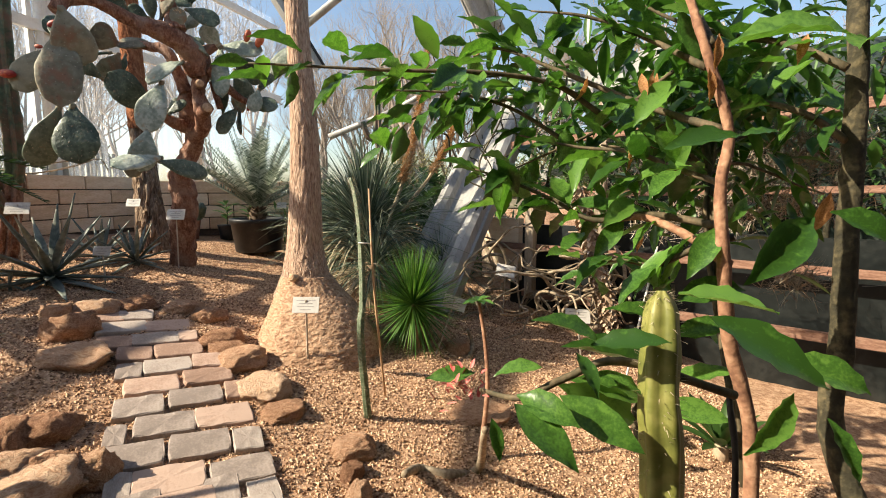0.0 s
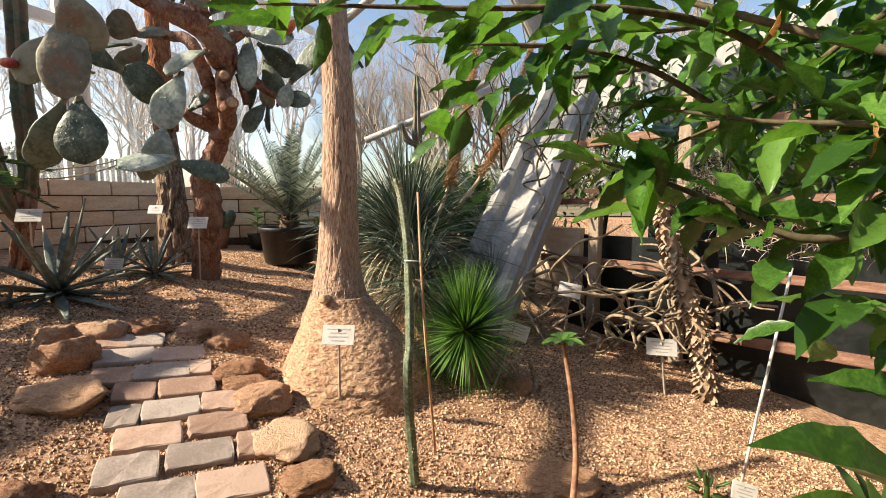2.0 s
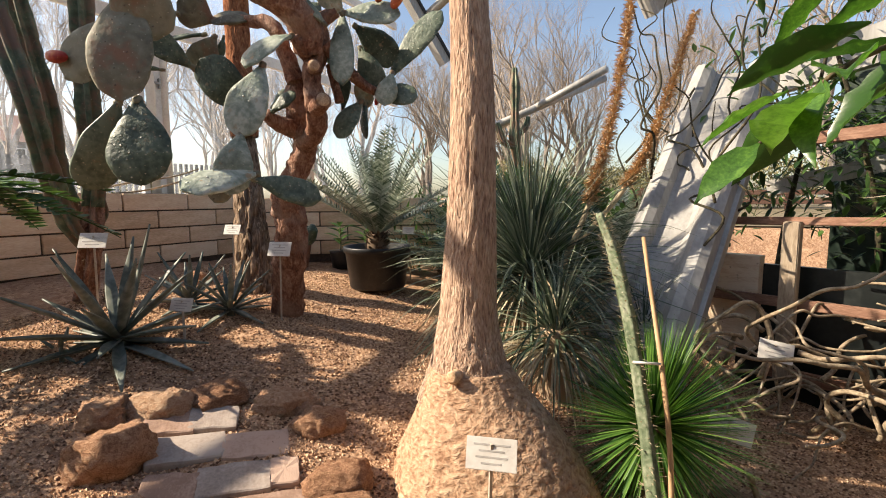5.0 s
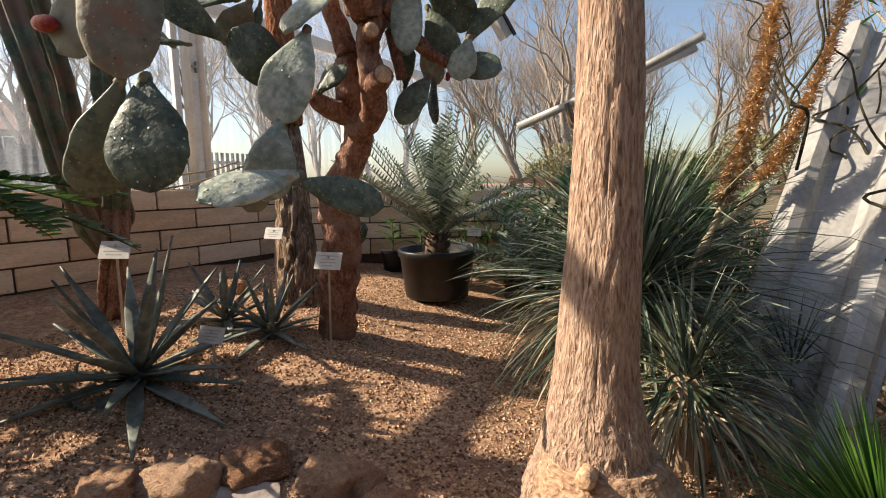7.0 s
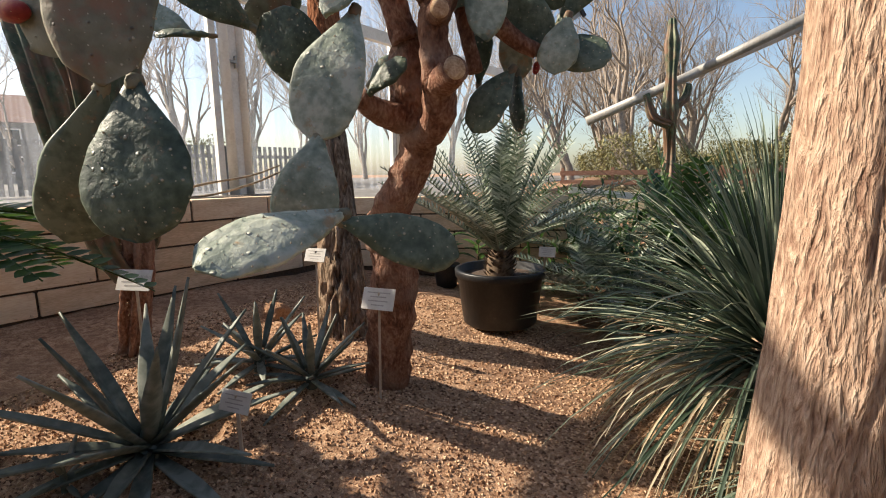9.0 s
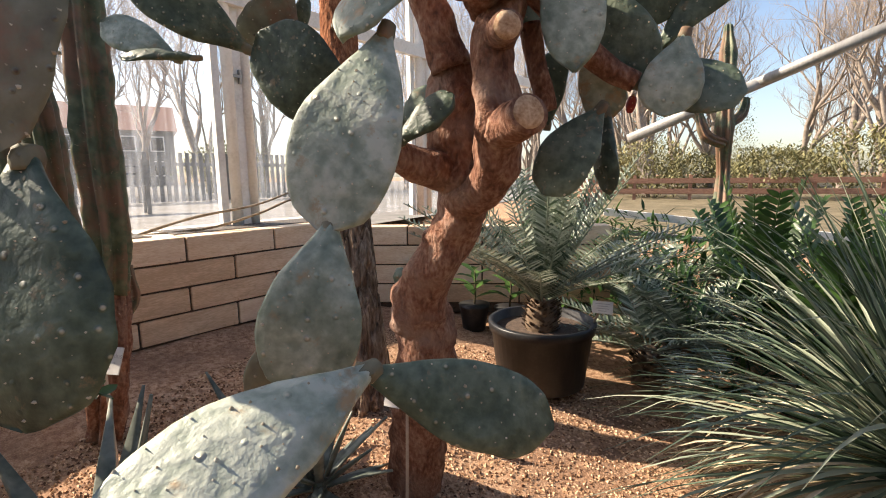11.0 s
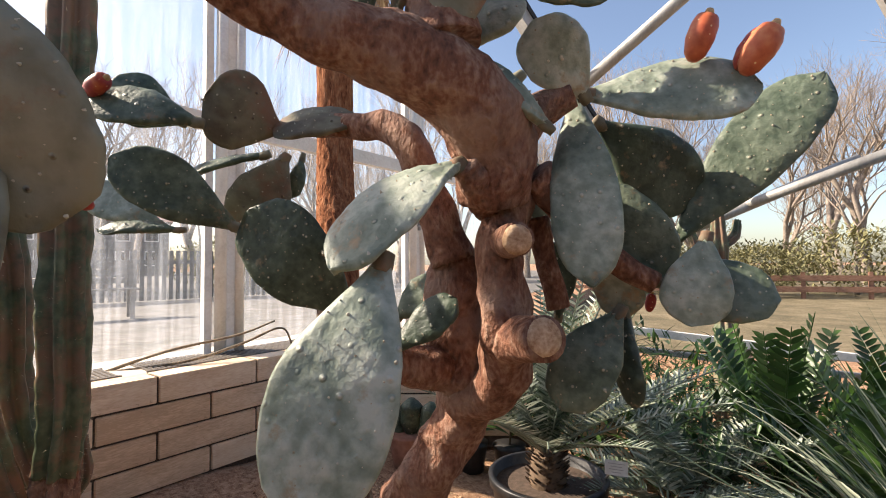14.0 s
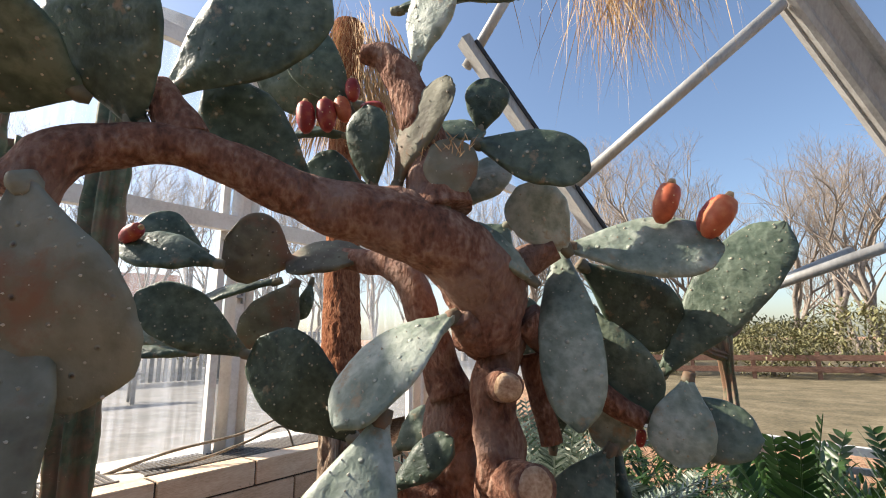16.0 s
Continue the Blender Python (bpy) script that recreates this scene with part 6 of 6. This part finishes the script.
part("branch", Shape().tube(rel([(0.615, 0.955, 0.872), (0.358, 0.915, 0.961), (0.244, 0.911, 0.927), (0.154, 0.907, 0.888), (0.083, 1.004, 0.863)], SHRUB), [0.010, 0.005], 8, 6, 0.1, 15).mesh("branch", TWIG), shrub)
part("branch", Shape().tube(rel([(0.75, 1.1, 0.1), (0.586, 1.371, 0.588), (0.704, 1.414, 0.748), (0.727, 1.474, 1.006)], SHRUB), [0.012, 0.006], 8, 6, 0.1, 15).mesh("branch", TWIG), shrub)
for p in ((0.669, 1.205, 1.678), (0.662, 1.226, 1.604), (0.586, 1.453, 1.644), (0.627, 1.455, 1.661), (1.001, 1.362, 1.727), (0.458, 1.555, 1.660), (0.738, 1.762, 1.157), (0.736, 0.906, 1.298), (0.544, 1.427, 1.437)):
    leaf(p, (lr.uniform(-0.4, 0.4), lr.uniform(-0.4, 0.4), -1), 0.09, DEAD[lr.randrange(2)], (lr.uniform(-1, 1), -1, 0.2))
fl = Shape()
for k in range(46):
    c = Vector((0.035, 1.004, 0.863)) + Vector((lr.gauss(0, 0.022), lr.gauss(0, 0.02), lr.gauss(0, 0.028))) - Vector(SHRUB)
    fl.blade(c, (lr.uniform(-1, 1), lr.uniform(-1, 1), lr.uniform(-0.3, 1)), (0, 0, 1), 0.022, 0.009, 0.6, 3, 0.3, (0.5, 1, 0.8, 0.2))
part("blossom", fl.mesh("blossom", PINK), shrub, "small coral red blossoms", kind="stuff")

dense = Shape()
for k in range(620):
    c = Vector((1.036, 2.007, 1.641)) + Vector((lr.gauss(0, 0.30), lr.gauss(0, 0.15), lr.gauss(0, 0.24))) - Vector(SHRUB)
    dense.blade(c, (lr.uniform(-1, 1), lr.uniform(-1, 0.5), lr.uniform(-1.1, 0.4)), (lr.gauss(0, 0.3), lr.gauss(0, 0.3), 1), lr.uniform(0.10, 0.19), lr.uniform(0.035, 0.06), 0.6, 7, 0.35, (0.05, 0.5, 0.9, 1.0, 0.85, 0.5, 0.03))
part("inner_foliage", dense.mesh("inner_foliage", LEAF), shrub, "dense glossy inner leaves", kind="stuff")
for k in range(9):
    c = Vector((1.036, 2.007, 1.641)) - Vector(SHRUB)
    e = c + Vector((lr.gauss(0, 0.3), lr.gauss(0, 0.15), lr.gauss(0, 0.22)))
    part("branch", Shape().tube([Vector((0.1, 0.2, 0.4)), c * 0.7 + Vector((0, 0, 0.2)), e], [0.012, 0.008, 0.004], 7, 5, 0.1, 15).mesh("branch", TWIG), shrub)

# darker greenery on the far side of the rails and along the east slope
dk = Shape()
dr = random.Random(5)
for k in range(3600):
    s = dr.uniform(-0.2, 3.6)
    p = Vector((0.5, 4.95, 0)) + FV * s + Vector((-FV.y, FV.x, 0)) * dr.uniform(0.1, 1.2)
    zc = 1.0 + 0.5 * noise.noise(Vector((s * 2, 0, 3))) + dr.betavariate(2, 2.5) * 1.9
    dk.blade((p.x, p.y, zc), (dr.uniform(-1, 1), dr.uniform(-1, 0.4), dr.uniform(-0.8, 0.6)), (0, 0, 1), dr.uniform(0.07, 0.15), dr.uniform(0.02, 0.045), 0.5, 4, 0.3, (0.2, 0.9, 1, 0.6, 0.05))
green = thing("greenery", "dense dark green foliage behind the timber rails", "plants", (1.6, 4.9, 0.2), kind="stuff")
part("foliage", dk.mesh("foliage", LEAF_DARK), green, m=Matrix.Translation((-1.6, -4.9, -0.2)), kind="stuff")
for k in range(7):
    s = 0.3 + k * 0.5
    p = Vector((0.5, 4.95, 0)) + FV * s + Vector((-FV.y, FV.x, 0)) * 0.5 - Vector((1.6, 4.9, 0.2))
    part("stem", Shape().tube([(p.x, p.y, 0.0), (p.x + dr.uniform(-0.1, 0.1), p.y, 1.0), (p.x + dr.uniform(-0.3, 0.3), p.y, 2.3)], [0.03, 0.02, 0.01], 8, 5, 0.15, 10).mesh("stem", MOSSY), green)

# ---- small sapling, fallen roots, twigs ----
SA = (0.164, 2.015, 0.088)
sap = thing("sapling", "thin bare sapling with a tuft of leaves on top", "sapling", SA)
st = rel([SA, (0.204, 2.099, 0.363), (0.200, 2.171, 0.571), (0.170, 2.212, 0.779)], SA)
part("stem", Shape().tube(st, [0.012, 0.011, 0.010, 0.008], 9, 6, 0.12, 25).mesh("stem", BROWN_STEM), sap)
for k in range(9):
    a = k * 0.7
    s = Shape().blade(st[-1], (math.cos(a), math.sin(a), vr.uniform(-0.2, 0.4)), (0, 0, 1), 0.085, 0.045, 0.7, 6, 0.3, (0.2, 0.8, 1, 0.7, 0.05))
    part("leaf", s.mesh("leaf", LEAF), sap)
ro = thing("surface_root", "thick scaly stem lying curved on the gravel", "root", SA)
part("root", Shape().tube(rel([(-0.141, 1.608, 0.279), (-0.106, 1.893, 0.123), (0.014, 1.885, 0.102), (0.151, 1.947, 0.085), (0.152, 1.628, 0.441)], SA), [0.014, 0.02, 0.022, 0.02, 0.012], 10, 6, 0.15, 25).mesh("root", VINE), ro)
r2 = thing("root_stub", "short bare root rising from the gravel", "root", (0.182, 3.111, 0.184))
part("root", Shape().tube(rel([(0.176, 3.087, 0.183), (0.206, 3.206, 0.235), (0.170, 3.213, 0.344)], r2.matrix_basis.translation), [0.016, 0.014, 0.010], 9, 5, 0.12, 25).mesh("root", VINE), r2)
tw = thing("dry_branch", "long bare thorny branch lying along the ledge", "branch", (-4.390, 4.469, 1.427))
for pts in (([(-4.390, 4.469, 1.427), (-4.121, 4.725, 1.541), (-3.872, 4.982, 1.606), (-3.715, 5.142, 1.683)]), ([(-4.332, 4.491, 1.441), (-4.035, 4.774, 1.476), (-3.845, 5.004, 1.555), (-3.686, 5.164, 1.637), (-3.630, 5.213, 1.513)])):
    part("branch", Shape().tube(rel(pts, tw.matrix_basis.translation), [0.010, 0.006], 8, 8, 0.2, 15).mesh("branch", VINE), tw)
SP = (-2.95, 5.5, 0.74)
small = thing("plant_pot", "small terracotta-brown pot with a young prickly pear", "plant pot", SP)
part("tub", Shape().tube([(0, 0, 0), (0, 0, 0.1), (0, 0, 0.2), (0, 0, 0.22)], [0.09, 0.11, 0.125, 0.13], 24, 1).mesh("tub", TILE_RED), small)
for a, w in (((0.02, 0, 0.36), 0.16), ((0.12, 0.02, 0.34), 0.13), ((-0.1, 0, 0.33), 0.13)):
    part("pad", Shape().tube([(a[0] * 0.5, a[1], 0.2), (a[0], a[1], 0.28), (a[0] * 1.2, a[1], a[2] + 0.03), (a[0] * 1.3, a[1], a[2] + 0.08)], [0.02, w * 0.42, w * 0.45, 0.02], 14, 4).mesh("pad", PAD), small)

for px, py, k in ((-2.58, 5.66, 0), (-2.36, 5.78, 1)):
    nursery = thing("plant_pot", "small black nursery pot with a dark leafy seedling", "plant pot", (px, py, ground_z(px, py)), "nursery pots by the wall")
    part("tub", Shape().tube([(0, 0, 0), (0, 0, 0.08), (0, 0, 0.16), (0, 0, 0.18)], [0.08, 0.09, 0.105, 0.11], 20, 1).mesh("tub", BLACK_PLASTIC), nursery)
    part("stem", Shape().tube([(0, 0, 0.15), (0.01, 0, 0.3), (0, 0.01, 0.42)], [0.008, 0.006, 0.004], 7, 3).mesh("stem", TWIG), nursery)
    for q in range(11):
        a = q * 2.4 + k
        part("leaf", Shape().blade((0, 0, 0.22 + 0.02 * q), (math.cos(a), math.sin(a), 0.5), (0, 0, 1), 0.17, 0.06, 0.7, 6, 0.3, (0.1, 0.7, 1, 0.8, 0.05)).mesh("leaf", LEAF_DARK), nursery)

# ---- outside ----
pave = Shape()
pave.v = [Vector(q) for q in ((-60, -30, 1.235), (-5.15, -30, 1.235), (-4.75, 4.5, 1.235), (-4.3, 9.0, 1.235), (-4.3, 60, 1.235), (-60, 60, 1.235))]
pave.f = [tuple(range(6))]
tagged(new("pavement", pave.mesh("pavement", PLASTER, False)), "pale sunlit terrace paving outside the glass", "pavement", kind="structure")
MEADOW = material("winter lawn", ramp3((0.08, 0.068, 0.036), (0.15, 0.12, 0.068), (0.24, 0.195, 0.12)), 1.6, 0.95, 0.5, 12, dist=0.05)
lawn = Shape()
lawn.v = [Vector(q) for q in ((-4.2, 9.2, 0.975), (80, 9.2, 0.975), (80, 200, 0.975), (-4.2, 200, 0.975))]
lawn.f = [(0, 1, 2, 3)]
tagged(new("lawn", lawn.mesh("lawn", MEADOW, False)), "yellowish winter lawn outside the greenhouse", "lawn", kind="structure")
# kerb and sill of the far glazing
bar("sill", (-1.907, 7.726, 1.409), (0.574, 8.164, 1.138), 0.05, WHITE_PAINT, "pale metal sill of the far glazing", flat=(0.09, 0.07))
bar("sill", (-1.922, 7.759, 1.220), (0.561, 8.192, 0.974), 0.05, ALU, "grey metal sill of the far glazing", flat=(0.09, 0.05))


def bare_tree(seed, height):
    """A winter tree: forking limbs that taper into fine twigs."""
    r = random.Random(seed)
    big, fine = Shape(), Shape()

    def grow(p, d, ln, rad, depth):
        pts = [p]
        for i in range(3):
            d = (d + Vector((r.gauss(0, 0.13), r.gauss(0, 0.13), r.gauss(0.04, 0.08)))).normalized()
            p = p + d * (ln / 3)
            pts.append(p)
        (big if depth < 3 else fine).tube(pts, [rad, rad * 0.6], 6 if depth < 2 else 3, 1, caps=False)
        if depth < 7:
            for k in range(r.choice((2, 3, 3)) if depth else 5):
                q = pts[-1] if k < 2 else pts[r.choice((1, 2))]
                o = Vector((r.gauss(0, 1), r.gauss(0, 1), r.gauss(0.4, 0.5))).normalized()
                grow(q, (d * r.uniform(0.7, 1.2) + o * 0.62).normalized(), ln * r.uniform(0.6, 0.82), rad * 0.56, depth + 1)

    grow(Vector((0, 0, -0.2)), Vector((0, 0, 1)), height * 0.36, height * 0.022, 0)
    return big, fine


trees = []
for k in range(3):
    big, fine = bare_tree(k + 3, 10.0)
    tr = thing("tree", "tall bare winter tree with fine twigs", "tree", (0, 0, 1), "bare trees outside")
    part("trunk", big.mesh("trunk", BARE), tr)
    part("crown", fine.mesh("crown", BARE), tr, kind="stuff")
    trees.append(tr)
trees[0].matrix_basis = pose(-11.0, 21.0, 1.0, 0, 0, 40)
trees[1].matrix_basis = pose(-1.5, 24.0, 0.9, 0, 0, 100)
trees[2].matrix_basis = pose(-14.0, 30.0, 1.1)
tr_r = random.Random(8)
for k in range(12):
    a = radians(tr_r.uniform(46, 176))
    d = tr_r.uniform(20, 48)
    s = tr_r.uniform(0.75, 1.3)
    if a > 2.3:
        d, s = d + 22, s * 0.75
    c = copy_thing(trees[k % 3], pose(-2 + d * math.cos(a), 4 + d * math.sin(a), 1.0, 0, 0, tr_r.uniform(0, 360)))
    c.scale = (s, s, s)

for k in range(6):
    a = radians(tr_r.uniform(68, 108))
    d = tr_r.uniform(20, 34)
    s = tr_r.uniform(0.85, 1.25)
    c = copy_thing(trees[k % 3], pose(-2 + d * math.cos(a), 4 + d * math.sin(a), 0.95, 0, 0, tr_r.uniform(0, 360)))
    c.scale = (s, s, s)


def bush(place, size, seed, label="yellow-green evergreen bush outside", mat=HEDGE):
    r = random.Random(seed)
    bu = thing("bush", label, "bush", place, "bushes outside")
    s = Shape()
    for k in range(3200):
        d = Vector((r.gauss(0, 1), r.gauss(0, 1), r.gauss(0, 1))).normalized() * (0.55 + 0.45 * r.random())
        f = 1 + 0.35 * noise.noise(d * 2 + Vector((seed, 0, 0)))
        p = Vector((d.x * size[0] * f, d.y * size[0] * f, size[1] * (0.5 + 0.5 * d.z * f)))
        s.blade(p, (r.uniform(-1, 1), r.uniform(-1, 1), r.uniform(-0.5, 1)), (0, 0, 1), size[0] * 0.09, size[0] * 0.03, 0.3, 2, 0.2, (0.5, 1, 0.1))
    part("foliage", s.mesh("foliage", mat), bu, kind="stuff")
    part("trunk", Shape().tube([(0, 0, -0.1), (0, 0, size[1] * 0.6)], [0.08, 0.03], 7, 1).mesh("trunk", BARE), bu)


bush((1.0, 34.0, 0.95), (2.6, 2.0), 1)
bush((5.5, 36.0, 0.95), (2.8, 2.4), 2)
bush((-3.4, 38.0, 0.95), (2.4, 2.2), 3)
bush((3.5, 44.0, 0.95), (2.0, 7.0), 4, "tall dark conifer outside")
bush((-2.0, 47.0, 0.95), (1.9, 7.5), 5, "tall dark conifer outside")
bush((-15.0, 15.0, 1.2), (1.6, 1.8), 6)
bush((-1.5, 21.0, 0.95), (1.7, 2.1), 7)
bush((2.0, 20.5, 0.95), (1.5, 1.7), 8)
bush((5.0, 22.0, 0.95), (2.0, 2.4), 9)
bush((8.5, 23.0, 0.95), (2.1, 2.2), 10)
for k in range(6):
    a = radians(76 + 5.5 * k + tr_r.uniform(-2, 2))
    d = tr_r.uniform(33, 46)
    c = copy_thing(trees[k % 3], pose(-2 + d * math.cos(a), 4 + d * math.sin(a), 0.95, 0, 0, tr_r.uniform(0, 360)))
    c.scale = (1.0, 1.0, 1.1)
for k in range(11):
    a = radians(112 + 5.5 * k + tr_r.uniform(-2, 2))
    d = tr_r.uniform(19, 30)
    c = copy_thing(trees[k % 3], pose(-2 + d * math.cos(a), 4 + d * math.sin(a), 1.15, 0, 0, tr_r.uniform(0, 360)))
    c.scale = (0.85, 0.85, tr_r.uniform(0.75, 0.95))

of = thing("timber_fence", "low brown timber rail fence outside", "fence", (-3.5, 19.0, 0.95))
for k in range(9):
    part("post", soft_box("post", (0.10, 0.10, 0.8), TIMBER, 0.01), of, m=pose(k * 1.6, 0.12 * k, 0.4))
for z in (0.3, 0.62):
    part("rail", soft_box("rail", (13.0, 0.05, 0.16), TIMBER, 0.01), of, m=pose(6.4, 0.42, z, 0, 0, 4.3))
gf2 = thing("picket_fence", "grey wooden picket fence beyond the terrace", "fence", (-13.5, 6.6, 1.23))
pk = soft_box("picket", (0.09, 0.03, 1.15), PLASTER, 0.006)
for k in range(60):
    part("picket", pk, gf2, m=pose(0.06 * k, 0.135 * k, 0.6, 0, 0, 66))
part("rail", soft_box("rail", (9.0, 0.04, 0.09), PLASTER, 0.006), gf2, m=pose(1.75, 4.0, 0.9, 0, 0, 66))
bench = thing("bench", "grey wooden bench on the terrace outside", "bench", (-9.2, 7.2, 1.235), turn=62)
for k in range(4):
    part("slat", soft_box("slat", (1.5, 0.09, 0.03), PLASTER, 0.005), bench, m=pose(0, -0.18 + 0.11 * k, 0.45))
for k in range(3):
    part("back_slat", soft_box("back_slat", (1.5, 0.03, 0.09), PLASTER, 0.005), bench, m=pose(0, 0.27, 0.58 + 0.12 * k))
for x in (-0.65, 0.65):
    part("leg", soft_box("leg", (0.06, 0.06, 0.44), PLASTER, 0.005), bench, m=pose(x, -0.16, 0.22))
    part("leg", soft_box("leg", (0.06, 0.06, 0.88), PLASTER, 0.005), bench, m=pose(x, 0.24, 0.44))
house = thing("house", "grey house with reddish roof beyond the terrace", "house", (-46.0, 30.0, 1.2), turn=55)
part("wall", Shape().box(pose(0, 0, 2.4), (11, 7, 4.8)).mesh("wall", PLASTER, False), house)
hs = Shape()
hs.v = [Vector(q) for q in ((-5.8, -3.9, 4.7), (5.8, -3.9, 4.7), (5.8, 3.9, 4.7), (-5.8, 3.9, 4.7), (-5.8, 0, 7.2), (5.8, 0, 7.2))]
hs.f = [(0, 1, 5, 4), (2, 3, 4, 5), (0, 4, 3), (1, 2, 5), (3, 2, 1, 0)]
part("roof", hs.mesh("roof", TILE_RED, False), house)
for k in range(5):
    for z in (1.5, 3.6):
        w = part("window", soft_box("window", (1.1, 0.08, 1.3), WHITE_PAINT, 0.01), house, m=pose(-4.2 + 2.1 * k, -3.51, z))
        part("glass_pane", Shape().box(pose(0, -0.045, 0), (0.9, 0.01, 1.1)).mesh("glass_pane", LINER, False), w)
